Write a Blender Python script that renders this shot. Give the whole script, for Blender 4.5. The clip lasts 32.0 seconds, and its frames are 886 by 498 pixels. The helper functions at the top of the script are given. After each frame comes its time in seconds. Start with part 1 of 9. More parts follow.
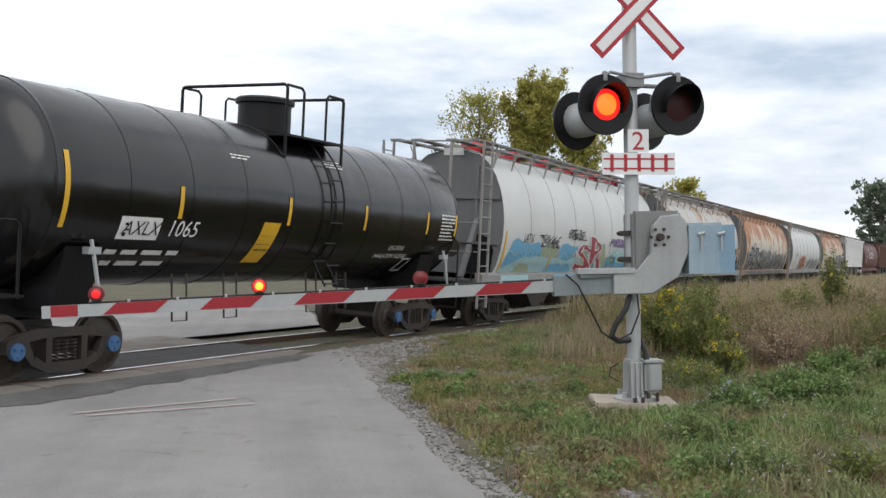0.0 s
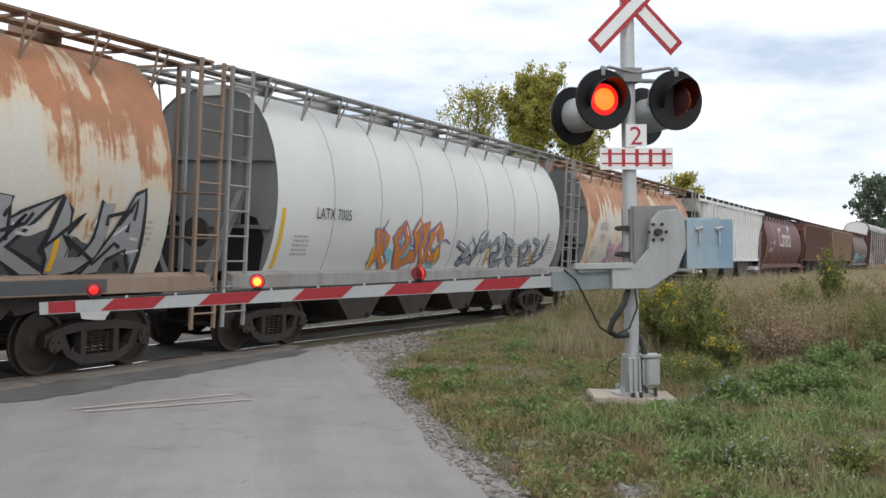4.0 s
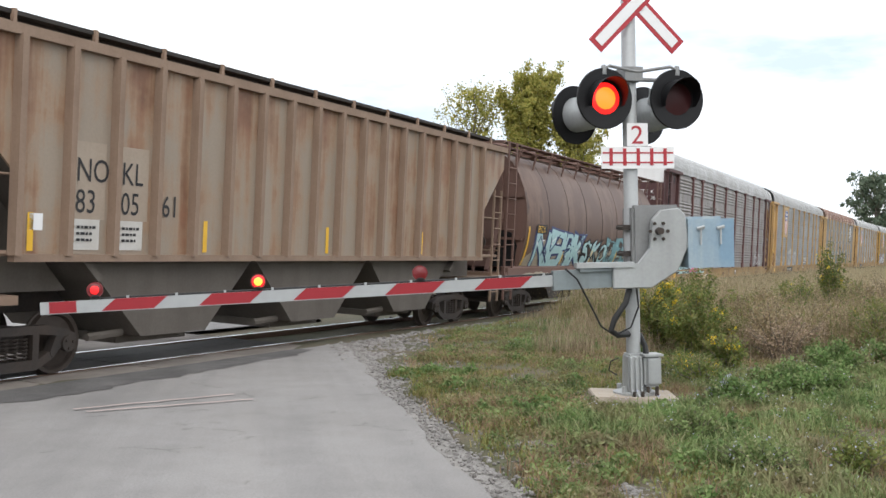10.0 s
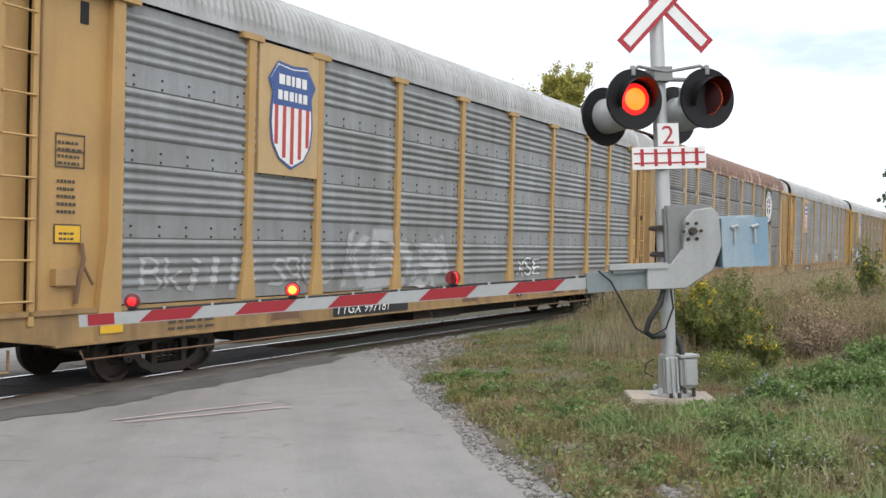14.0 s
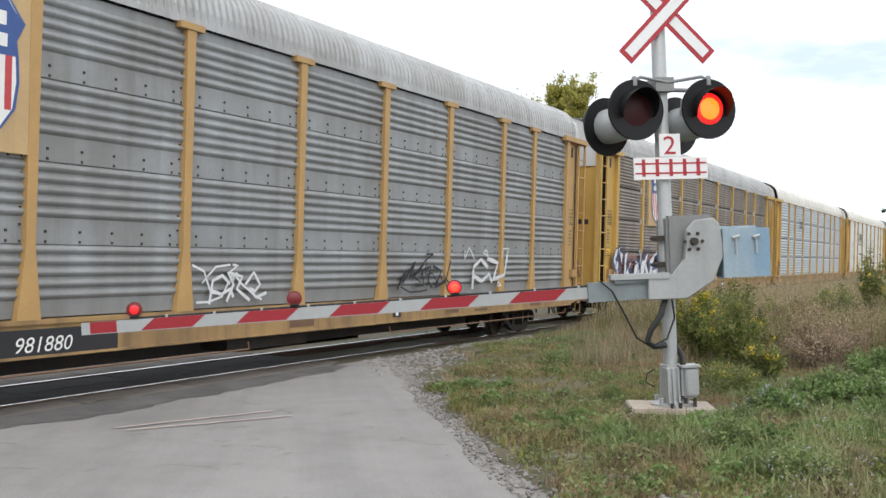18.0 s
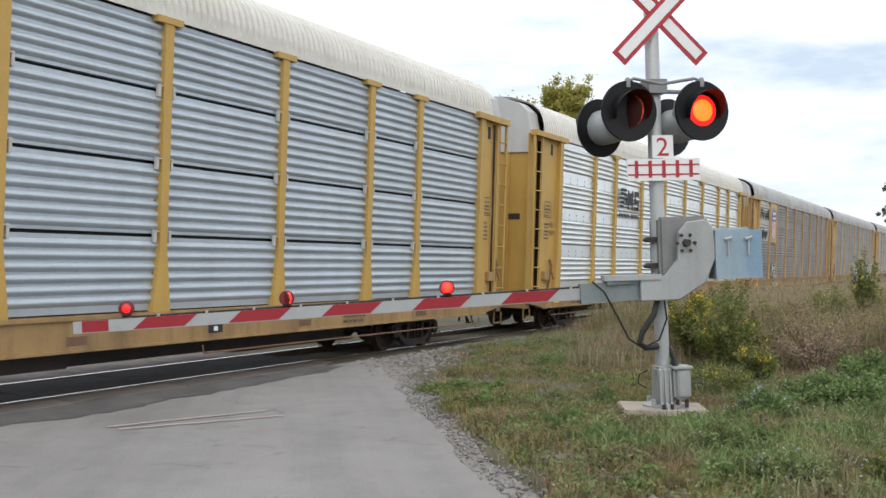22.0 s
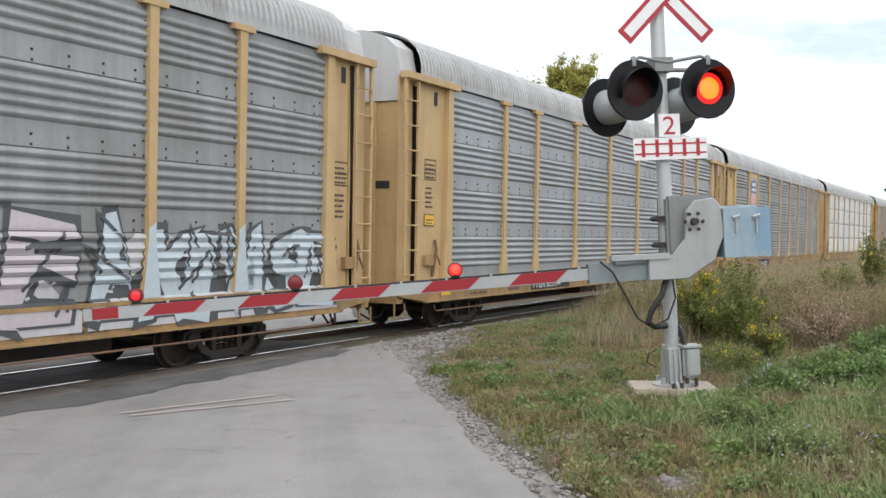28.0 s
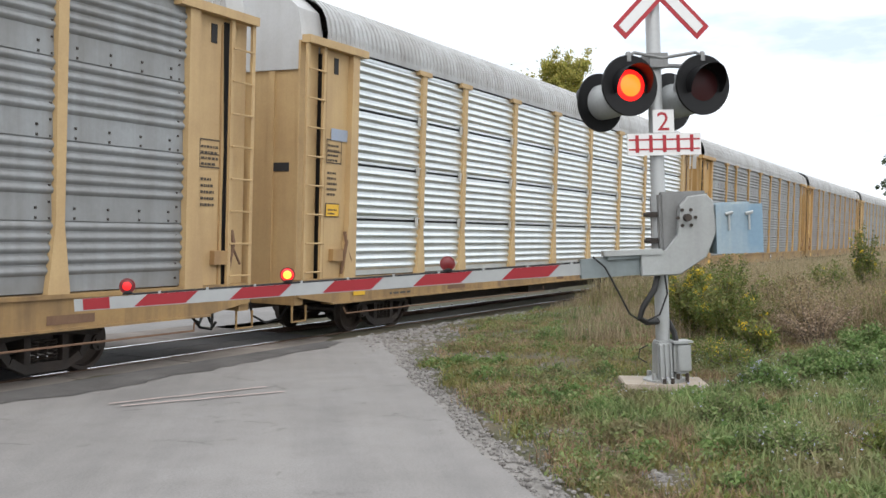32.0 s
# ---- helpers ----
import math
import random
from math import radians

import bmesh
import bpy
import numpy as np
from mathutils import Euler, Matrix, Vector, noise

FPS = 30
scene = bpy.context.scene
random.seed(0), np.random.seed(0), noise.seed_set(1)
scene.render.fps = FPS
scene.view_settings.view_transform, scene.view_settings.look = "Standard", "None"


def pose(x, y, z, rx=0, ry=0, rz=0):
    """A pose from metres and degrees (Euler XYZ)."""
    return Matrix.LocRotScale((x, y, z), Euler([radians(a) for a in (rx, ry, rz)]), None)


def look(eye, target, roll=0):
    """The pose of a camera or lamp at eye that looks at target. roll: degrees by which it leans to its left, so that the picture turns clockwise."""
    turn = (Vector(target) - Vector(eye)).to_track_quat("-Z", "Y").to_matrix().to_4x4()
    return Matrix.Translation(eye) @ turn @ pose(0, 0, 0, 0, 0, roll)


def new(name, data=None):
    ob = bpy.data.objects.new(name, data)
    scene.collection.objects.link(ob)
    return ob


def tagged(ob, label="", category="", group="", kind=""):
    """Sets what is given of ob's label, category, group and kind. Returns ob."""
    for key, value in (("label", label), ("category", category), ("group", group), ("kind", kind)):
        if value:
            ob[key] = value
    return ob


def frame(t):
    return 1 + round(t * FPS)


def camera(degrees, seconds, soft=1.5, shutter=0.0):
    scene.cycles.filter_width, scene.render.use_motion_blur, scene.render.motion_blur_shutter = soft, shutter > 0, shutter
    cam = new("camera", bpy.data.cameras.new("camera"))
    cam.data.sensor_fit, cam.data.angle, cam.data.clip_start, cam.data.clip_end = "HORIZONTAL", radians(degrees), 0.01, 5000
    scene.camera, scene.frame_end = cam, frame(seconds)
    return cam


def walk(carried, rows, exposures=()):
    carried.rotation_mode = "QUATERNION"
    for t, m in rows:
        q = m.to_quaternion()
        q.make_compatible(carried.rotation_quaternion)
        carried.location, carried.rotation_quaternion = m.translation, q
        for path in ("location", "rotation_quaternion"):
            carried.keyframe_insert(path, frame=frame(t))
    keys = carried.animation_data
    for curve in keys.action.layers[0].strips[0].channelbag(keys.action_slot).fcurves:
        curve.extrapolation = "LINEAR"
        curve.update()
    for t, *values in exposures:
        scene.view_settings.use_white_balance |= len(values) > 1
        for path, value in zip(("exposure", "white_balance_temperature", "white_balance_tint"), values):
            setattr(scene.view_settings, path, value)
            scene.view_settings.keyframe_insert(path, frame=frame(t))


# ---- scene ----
# ---------------------------------------------------------------- camera
cam = camera(46.67, 32.0, soft=1.5)
walk(cam, [
    (0.0, pose(0.022, -12.169, 1.649, 90.777, -0.454, -64.374)),
    (0.5, pose(0.019, -12.162, 1.655, 90.842, -0.659, -64.434)),
    (1.0, pose(0.023, -12.172, 1.656, 90.907, -0.789, -64.151)),
    (1.5, pose(0.011, -12.178, 1.660, 90.962, -0.685, -64.233)),
    (2.0, pose(0.018, -12.199, 1.662, 90.991, -0.573, -64.215)),
    (2.5, pose(0.013, -12.193, 1.659, 91.005, -0.538, -64.287)),
    (3.0, pose(0.029, -12.184, 1.661, 90.691, -0.456, -64.385)),
    (3.5, pose(0.026, -12.174, 1.654, 90.519, -0.368, -64.462)),
    (5.5, pose(0.032, -12.167, 1.656, 90.226, -0.411, -64.373)),
    (6.0, pose(0.032, -12.154, 1.657, 90.012, -0.391, -64.341)),
    (6.5, pose(0.022, -12.157, 1.660, 90.012, -0.367, -64.447)),
    (7.0, pose(0.032, -12.140, 1.656, 90.206, -0.416, -64.528)),
    (7.5, pose(0.011, -12.137, 1.663, 90.379, -0.434, -64.646)),
    (8.0, pose(0.027, -12.141, 1.662, 90.304, -0.381, -64.620)),
    (8.5, pose(0.023, -12.139, 1.661, 90.238, -0.442, -64.595)),
    (9.0, pose(0.013, -12.123, 1.661, 90.195, -0.381, -64.704)),
    (9.5, pose(0.017, -12.121, 1.660, 90.204, -0.383, -64.703)),
    (10.0, pose(0.022, -12.127, 1.662, 90.419, -0.272, -64.604)),
    (10.5, pose(0.017, -12.138, 1.670, 90.563, 0.118, -64.313)),
    (11.0, pose(0.018, -12.146, 1.667, 90.316, 0.221, -64.166)),
    (11.5, pose(0.023, -12.147, 1.666, 90.882, 0.382, -64.001)),
    (12.0, pose(-0.003, -12.144, 1.670, 91.206, 0.568, -63.364)),
    (12.5, pose(-0.009, -12.139, 1.669, 91.320, 0.455, -63.442)),
    (13.0, pose(-0.002, -12.131, 1.667, 91.261, 0.585, -63.345)),
    (13.5, pose(0.000, -12.124, 1.668, 90.790, 0.671, -63.161)),
    (14.0, pose(0.004, -12.135, 1.666, 90.690, 0.924, -62.792)),
    (14.5, pose(0.001, -12.145, 1.661, 90.606, 1.090, -62.597)),
    (16.5, pose(-0.018, -12.160, 1.665, 91.125, 0.688, -62.471)),
    (17.0, pose(-0.014, -12.168, 1.674, 90.979, 0.764, -62.581)),
    (17.5, pose(0.001, -12.173, 1.667, 91.186, 0.835, -62.437)),
    (18.0, pose(-0.006, -12.174, 1.666, 91.214, 0.735, -62.553)),
    (18.5, pose(0.006, -12.183, 1.656, 90.966, 0.868, -62.615)),
    (19.0, pose(0.009, -12.191, 1.658, 90.686, 0.950, -62.407)),
    (19.5, pose(0.018, -12.197, 1.659, 90.754, 0.936, -62.300)),
    (20.0, pose(0.009, -12.206, 1.654, 90.968, 0.871, -62.307)),
    (20.5, pose(0.010, -12.212, 1.649, 91.142, 0.720, -62.462)),
    (21.0, pose(0.001, -12.212, 1.650, 91.151, 0.553, -62.544)),
    (21.5, pose(-0.008, -12.196, 1.657, 91.195, 0.482, -62.789)),
    (22.0, pose(0.004, -12.204, 1.654, 91.290, 0.494, -62.804)),
    (22.5, pose(-0.015, -12.207, 1.651, 91.295, 0.624, -62.914)),
    (23.0, pose(-0.000, -12.207, 1.654, 91.122, 0.698, -62.944)),
    (23.5, pose(0.013, -12.210, 1.652, 90.997, 0.628, -62.821)),
    (24.0, pose(0.003, -12.201, 1.654, 90.977, 0.651, -62.804)),
    (24.5, pose(0.000, -12.192, 1.655, 90.930, 0.740, -62.777)),
    (25.0, pose(-0.010, -12.203, 1.658, 90.972, 0.936, -62.728)),
    (25.5, pose(-0.002, -12.205, 1.654, 91.263, 1.094, -62.591)),
    (27.5, pose(0.011, -12.197, 1.656, 90.384, 1.299, -62.467)),
    (28.0, pose(0.002, -12.199, 1.654, 90.314, 1.341, -62.395)),
    (28.5, pose(-0.007, -12.203, 1.647, 90.501, 1.200, -62.421)),
    (29.0, pose(0.002, -12.196, 1.648, 90.250, 1.168, -62.756)),
    (29.5, pose(0.010, -12.177, 1.648, 89.916, 1.038, -62.723)),
    (30.0, pose(0.000, -12.177, 1.652, 89.792, 1.096, -62.836)),
    (30.5, pose(0.003, -12.193, 1.659, 89.700, 0.859, -62.701)),
    (31.0, pose(0.012, -12.192, 1.658, 89.873, 0.760, -62.766)),
    (31.5, pose(0.006, -12.199, 1.651, 90.042, 0.728, -62.727)),
    (32.0, pose(0.004, -12.183, 1.663, 89.896, 0.741, -62.868)),
], exposures=[(0.0, -0.05), (2.0, -0.15), (3.0, 0.0), (6.0, 0.1), (8.0, 0.25), (9.0, 0.45), (13.0, 0.42), (19.0, 0.42), (21.0, 0.36), (22.0, 0.18), (23.0, 0.03), (24.0, -0.06), (25.0, 0.10), (28.0, 0.42), (32.0, 0.40)])

# ---------------------------------------------------------------- light
SUN_EL, SUN_AZ = 48.0, 215.0     # high soft sun behind thin cloud, behind the viewer
world = bpy.data.worlds.new("overcast_sky")
scene.world = world
world.use_nodes = True


def build_sky():
    nt = world.node_tree
    nt.nodes.clear()
    out = nt.nodes.new("ShaderNodeOutputWorld")
    bg = nt.nodes.new("ShaderNodeBackground")
    sky = nt.nodes.new("ShaderNodeTexSky")
    sky.sky_type = "NISHITA"
    sky.sun_disc = False
    sky.sun_elevation, sky.sun_rotation = radians(SUN_EL), radians(90 - SUN_AZ)
    sky.air_density, sky.dust_density = 1.0, 2.0
    dim = nt.nodes.new("ShaderNodeMix")
    dim.data_type, dim.blend_type = "RGBA", "MULTIPLY"
    dim.inputs[0].default_value = 1.0
    dim.inputs[7].default_value = (0.11, 0.11, 0.11, 1)
    co = nt.nodes.new("ShaderNodeTexCoord")
    mp = nt.nodes.new("ShaderNodeMapping")
    mp.inputs["Rotation"].default_value = (0, 0, radians(28))
    mp.inputs["Scale"].default_value = (1.5, 1.5, 5.5)
    n1 = nt.nodes.new("ShaderNodeTexNoise")
    n1.inputs["Scale"].default_value, n1.inputs["Detail"].default_value, n1.inputs["Roughness"].default_value = 1.7, 7, 0.56
    r1 = nt.nodes.new("ShaderNodeValToRGB")
    r1.color_ramp.elements[0].position, r1.color_ramp.elements[0].color = 0.38, (0, 0, 0, 1)
    r1.color_ramp.elements[1].position, r1.color_ramp.elements[1].color = 0.56, (1, 1, 1, 1)
    cloud = nt.nodes.new("ShaderNodeMix")
    cloud.data_type = "RGBA"
    cloud.inputs[6].default_value = (0.64, 0.75, 0.90, 1)
    cloud.inputs[7].default_value = (1.255, 1.285, 1.335, 1)
    mix = nt.nodes.new("ShaderNodeMix")
    mix.data_type = "RGBA"
    mix.inputs[0].default_value = 0.88
    ln = nt.links.new
    ln(sky.outputs[0], dim.inputs[6])
    ln(co.outputs["Generated"], mp.inputs[0])
    ln(mp.outputs[0], n1.inputs["Vector"])
    # breaks in the cloud lie low, towards the horizon
    sep = nt.nodes.new("ShaderNodeSeparateXYZ")
    lift = nt.nodes.new("ShaderNodeMapRange")
    lift.inputs[1].default_value, lift.inputs[2].default_value = 0.0, 0.22
    lift.inputs[3].default_value, lift.inputs[4].default_value = -0.05, 0.10
    add = nt.nodes.new("ShaderNodeMath")
    ln(co.outputs["Generated"], sep.inputs[0])
    ln(sep.outputs[2], lift.inputs[0])
    ln(n1.outputs[0], add.inputs[0])
    ln(lift.outputs[0], add.inputs[1])
    ln(add.outputs[0], r1.inputs[0])
    ln(r1.outputs[0], cloud.inputs[0])
    ln(dim.outputs[2], mix.inputs[6])
    ln(cloud.outputs[2], mix.inputs[7])
    ln(mix.outputs[2], bg.inputs[0])
    # an overcast sky is brighter overhead than at the horizon
    over = nt.nodes.new("ShaderNodeMapRange")
    over.inputs[1].default_value, over.inputs[2].default_value = 0.0, 1.0
    over.inputs[3].default_value, over.inputs[4].default_value = 0.97, 1.12
    ln(sep.outputs[2], over.inputs[0])
    ln(over.outputs[0], bg.inputs[1])
    ln(bg.outputs[0], out.inputs[0])


build_sky()
sun = new("sun", bpy.data.lights.new("sun", "SUN"))
sun.data.energy, sun.data.angle, sun.data.color = 0.9, radians(60), (1.0, 0.96, 0.9)
sun.matrix_world = look((0, 0, 0), (-math.cos(radians(SUN_AZ)) * math.cos(radians(SUN_EL)),
                                    -math.sin(radians(SUN_AZ)) * math.cos(radians(SUN_EL)), -math.sin(radians(SUN_EL))))

# ---------------------------------------------------------------- materials
MATS = {}


class Graph:
    """Small helper to wire a material."""

    def __init__(self, name):
        self.mat = bpy.data.materials.new(name)
        self.mat.use_nodes = True
        self.nt = self.mat.node_tree
        self.bsdf = self.nt.nodes["Principled BSDF"]
        self.co = self.nt.nodes.new("ShaderNodeTexCoord").outputs["Object"]

    def node(self, kind):
        return self.nt.nodes.new(kind)

    def link(self, a, b):
        self.nt.links.new(a, b)

    def shift(self):
        """Moves the pattern along by a chance amount from object to object."""
        r = self.node("ShaderNodeObjectInfo").outputs["Random"]
        c = self.node("ShaderNodeCombineXYZ")
        self.link(self.mul(r, 83.0), c.inputs[0])
        self.link(self.mul(r, 31.0), c.inputs[1])
        a = self.node("ShaderNodeVectorMath")
        self.link(self.co, a.inputs[0])
        self.link(c.outputs[0], a.inputs[1])
        self.co = a.outputs[0]

    def scaled(self, sx, sy, sz):
        m = self.node("ShaderNodeMapping")
        m.inputs["Scale"].default_value = (sx, sy, sz)
        self.link(self.co, m.inputs[0])
        return m.outputs[0]

    def noise(self, scale, detail=4, rough=0.55, vec=None):
        n = self.node("ShaderNodeTexNoise")
        n.inputs["Scale"].default_value, n.inputs["Detail"].default_value, n.inputs["Roughness"].default_value = scale, detail, rough
        self.link(vec or self.co, n.inputs["Vector"])
        return n.outputs[0]

    def ramp(self, value, lo, hi):
        r = self.node("ShaderNodeMapRange")
        r.inputs[1].default_value, r.inputs[2].default_value = lo, hi
        self.link(value, r.inputs[0])
        return r.outputs[0]

    def mul(self, a, b, op="MULTIPLY"):
        m = self.node("ShaderNodeMath")
        m.operation = op
        for i, v in enumerate((a, b)):
            if isinstance(v, (int, float)):
                m.inputs[i].default_value = v
            else:
                self.link(v, m.inputs[i])
        return m.outputs[0]

    def mix(self, fac, a, b, mode="MIX"):
        m = self.node("ShaderNodeMix")
        m.data_type, m.blend_type = "RGBA", mode
        for slot, v in ((0, fac), (6, a), (7, b)):
            if isinstance(v, (int, float)):
                m.inputs[slot].default_value = v
            elif isinstance(v, tuple):
                m.inputs[slot].default_value = (*v, 1)
            else:
                self.link(v, m.inputs[slot])
        return m.outputs[2]

    def axis(self, i):
        s = self.node("ShaderNodeSeparateXYZ")
        self.link(self.co, s.inputs[0])
        return s.outputs[i]

    def done(self, color, rough=0.6, metal=0.0, bump=None, depth=0.01):
        if isinstance(color, tuple):
            self.bsdf.inputs["Base Color"].default_value = (*color, 1)
        else:
            self.link(color, self.bsdf.inputs["Base Color"])
        if isinstance(rough, (int, float)):
            self.bsdf.inputs["Roughness"].default_value = rough
        else:
            self.link(rough, self.bsdf.inputs["Roughness"])
        self.bsdf.inputs["Metallic"].default_value = metal
        if bump is not None:
            b = self.node("ShaderNodeBump")
            b.inputs["Strength"].default_value, b.inputs["Distance"].default_value = 0.6, depth
            self.link(bump, b.inputs["Height"])
            self.link(b.outputs[0], self.bsdf.inputs["Normal"])
        return self.mat


def paint(name, color, dirt=(0.16, 0.12, 0.09), amount=0.5, rough=0.5, metal=0.0, streak=0.5):
    """Weathered paint: blotches at a large scale, run-down streaks and fine grain."""
    if name in MATS:
        return MATS[name]
    g = Graph(name)
    big = g.ramp(g.noise(0.9, 5, 0.6), 0.42, 0.72)
    run = g.ramp(g.noise(1.0, 4, 0.6, g.scaled(3.2, 3.2, 0.22)), 0.45, 0.75)
    fine = g.noise(26, 3)
    c = g.mix(g.mul(big, amount * 0.6), color, dirt)
    c = g.mix(g.mul(run, amount * streak), c, dirt)
    c = g.mix(g.mul(g.ramp(fine, 0.3, 0.8), 0.16), c, (0.5 * color[0], 0.5 * color[1], 0.5 * color[2]))
    MATS[name] = g.done(c, g.mul(g.mul(fine, 0.3), rough - 0.12, "ADD"), metal, fine, 0.002)
    return MATS[name]


def rusty(name, color, rust=(0.30, 0.11, 0.04), low=2.9, high=4.2, base=0.12, stain=(0.55, 0.36, 0.2), blots=(0.8, 1.5), runs=(1.9, 2.6), thin=0.9, edge=0.24):
    """Pale paint with rust that runs down from the roof: blots and runs are (scale, weight)."""
    if name in MATS:
        return MATS[name]
    g = Graph(name)
    up = g.ramp(g.axis(2), low, high)
    blot = g.noise(blots[0], 6, 0.6)
    run = g.noise(1.0, 6, 0.6, g.scaled(runs[0], 0.4, 0.12))
    fine_run = g.noise(1.0, 5, 0.6, g.scaled(5.0, 1.0, 0.22))
    m = g.mul(g.mul(g.mul(blot, -0.5, "ADD"), blots[1]), g.mul(g.mul(run, -0.5, "ADD"), runs[1]), "ADD")
    m = g.mul(g.mul(m, g.mul(g.mul(fine_run, -0.5, "ADD"), thin), "ADD"), up, "ADD")
    heavy = g.ramp(m, 0.78 - base, 0.78 + edge - base)
    light = g.ramp(m, 0.42 - base, 0.9 - base)
    fine = g.noise(24, 4)
    c = g.mix(g.mul(g.ramp(g.noise(0.5, 4), 0.4, 0.7), 0.35), color, tuple(0.72 * v for v in color))
    c = g.mix(g.mul(light, 0.7), c, stain)
    deep = g.mix(g.ramp(g.noise(1.1, 6, 0.7), 0.38, 0.66), rust, tuple(0.62 * v for v in rust))
    c = g.mix(g.mul(heavy, 0.92), c, deep)
    c = g.mix(g.mul(g.ramp(fine, 0.35, 0.75), 0.18), c, tuple(0.5 * v for v in color))
    MATS[name] = g.done(c, 0.55, 0.0, fine, 0.003)
    return MATS[name]


def plain(name, color, rough=0.6, metal=0.0, grain=0.25):
    if name in MATS:
        return MATS[name]
    g = Graph(name)
    if max(color) < 0.05:
        g.bsdf.inputs["Specular IOR Level"].default_value = 0.3
    n = g.noise(9, 5)
    dark = tuple(0.45 * v for v in color)
    MATS[name] = g.done(g.mix(g.mul(g.ramp(n, 0.35, 0.8), grain), color, dark), rough, metal, g.noise(60, 3), 0.002)
    return MATS[name]


def glow(name, color, strength, rim=(0.5, 0.01, 0.01)):
    if name in MATS:
        return MATS[name]
    g = Graph(name)
    g.bsdf.inputs["Emission Color"].default_value = (*color, 1)
    g.bsdf.inputs["Emission Strength"].default_value = strength
    MATS[name] = g.done(rim, 0.3)
    return MATS[name]


def ground_mat():
    g = Graph("verge_soil")
    a = g.noise(0.35, 6, 0.6)
    b = g.noise(3.0, 6, 0.65)
    c = g.mix(g.ramp(a, 0.40, 0.62), (0.055, 0.062, 0.026), (0.105, 0.082, 0.050))
    c = g.mix(g.mul(g.ramp(b, 0.4, 0.7), 0.7), c, (0.075, 0.060, 0.036))
    c = g.mix(g.mul(g.ramp(g.noise(30, 5, 0.7), 0.45, 0.7), 0.4), c, (0.15, 0.125, 0.085))
    c = g.mix(g.mul(g.ramp(g.noise(14, 5, 0.7), 0.5, 0.72), 0.6), c, (0.05, 0.062, 0.02))
    return g.done(c, 0.95, 0, g.noise(12, 6), 0.03)


def road_mat():
    g = Graph("worn_asphalt")
    big = g.noise(0.35, 6, 0.6)
    mid = g.noise(2.2, 6, 0.6)
    fine = g.noise(55, 5, 0.8)
    c = g.mix(g.ramp(big, 0.35, 0.68), (0.205, 0.196, 0.188), (0.285, 0.274, 0.265))
    c = g.mix(g.mul(g.ramp(mid, 0.45, 0.75), 0.45), c, (0.17, 0.16, 0.155))
    c = g.mix(g.mul(g.ramp(fine, 0.42, 0.75), 0.8), c, (0.11, 0.105, 0.10))
    v = g.node("ShaderNodeTexVoronoi")
    v.feature = "DISTANCE_TO_EDGE"
    v.inputs["Scale"].default_value = 0.33
    w = g.node("ShaderNodeVectorMath")
    w.operation = "ADD"
    n = g.node("ShaderNodeTexNoise")
    n.inputs["Scale"].default_value, n.inputs["Detail"].default_value = 1.6, 6
    g.link(g.co, n.inputs["Vector"])
    g.link(g.co, w.inputs[0])
    g.link(n.outputs[1], w.inputs[1])
    g.link(w.outputs[0], v.inputs["Vector"])
    turned = g.node("ShaderNodeMapping")
    turned.inputs["Rotation"].default_value = (0, 0, radians(-35.5))
    g.link(g.co, turned.inputs[0])
    along = g.node("ShaderNodeMapping")
    along.inputs["Scale"].default_value = (0.10, 2.0, 1.0)
    g.link(turned.outputs[0], along.inputs[0])
    track = g.noise(1.0, 5, 0.6, along.outputs[0])
    c = g.mix(g.mul(g.ramp(track, 0.46, 0.74), 0.25), c, (0.33, 0.31, 0.29))
    c = g.mix(g.mul(g.ramp(track, 0.50, 0.30), 0.22), c, (0.155, 0.148, 0.145))
    crack = g.mul(g.ramp(v.outputs["Distance"], 0.012, 0.0), g.ramp(mid, 0.5, 0.62))
    c = g.mix(g.mul(crack, 0.55), c, (0.09, 0.085, 0.08))
    return g.done(c, 0.88, 0, fine, 0.006)


def leaf_mat(name, c1, c2, c3, thin=True, patches=True):
    g = Graph(name)
    r = g.node("ShaderNodeNewGeometry").outputs["Random Per Island"]
    c = g.mix(g.ramp(r, 0.0, 0.55), c1, c2)
    c = g.mix(g.ramp(r, 0.72, 1.0), c, c3)
    if thin and patches:
        # patches of darker and of drier growth
        c = g.mix(g.mul(g.ramp(g.noise(2.6, 4, 0.6), 0.46, 0.64), 0.72), c, tuple(0.30 * v for v in c1))
        c = g.mix(g.mul(g.ramp(g.noise(1.1, 5, 0.65), 0.48, 0.64), 0.55), c, (0.31, 0.215, 0.14))
        c = g.mix(g.mul(g.ramp(g.noise(4.5, 3, 0.6), 0.54, 0.70), 0.4), c, tuple(min(1.0, 1.5 * v) for v in c2))
    m = g.done(c, 0.65)
    g.bsdf.inputs["Specular IOR Level"].default_value = 0.25
    if thin:
        t = g.node("ShaderNodeBsdfTranslucent")
        g.link(c, t.inputs[0])
        x = g.node("ShaderNodeMixShader")
        x.inputs[0].default_value = 0.35
        g.link(g.bsdf.outputs[0], x.inputs[1])
        g.link(t.outputs[0], x.inputs[2])
        for o in g.nt.nodes:
            if o.type == "OUTPUT_MATERIAL":
                g.link(x.outputs[0], o.inputs[0])
    return m


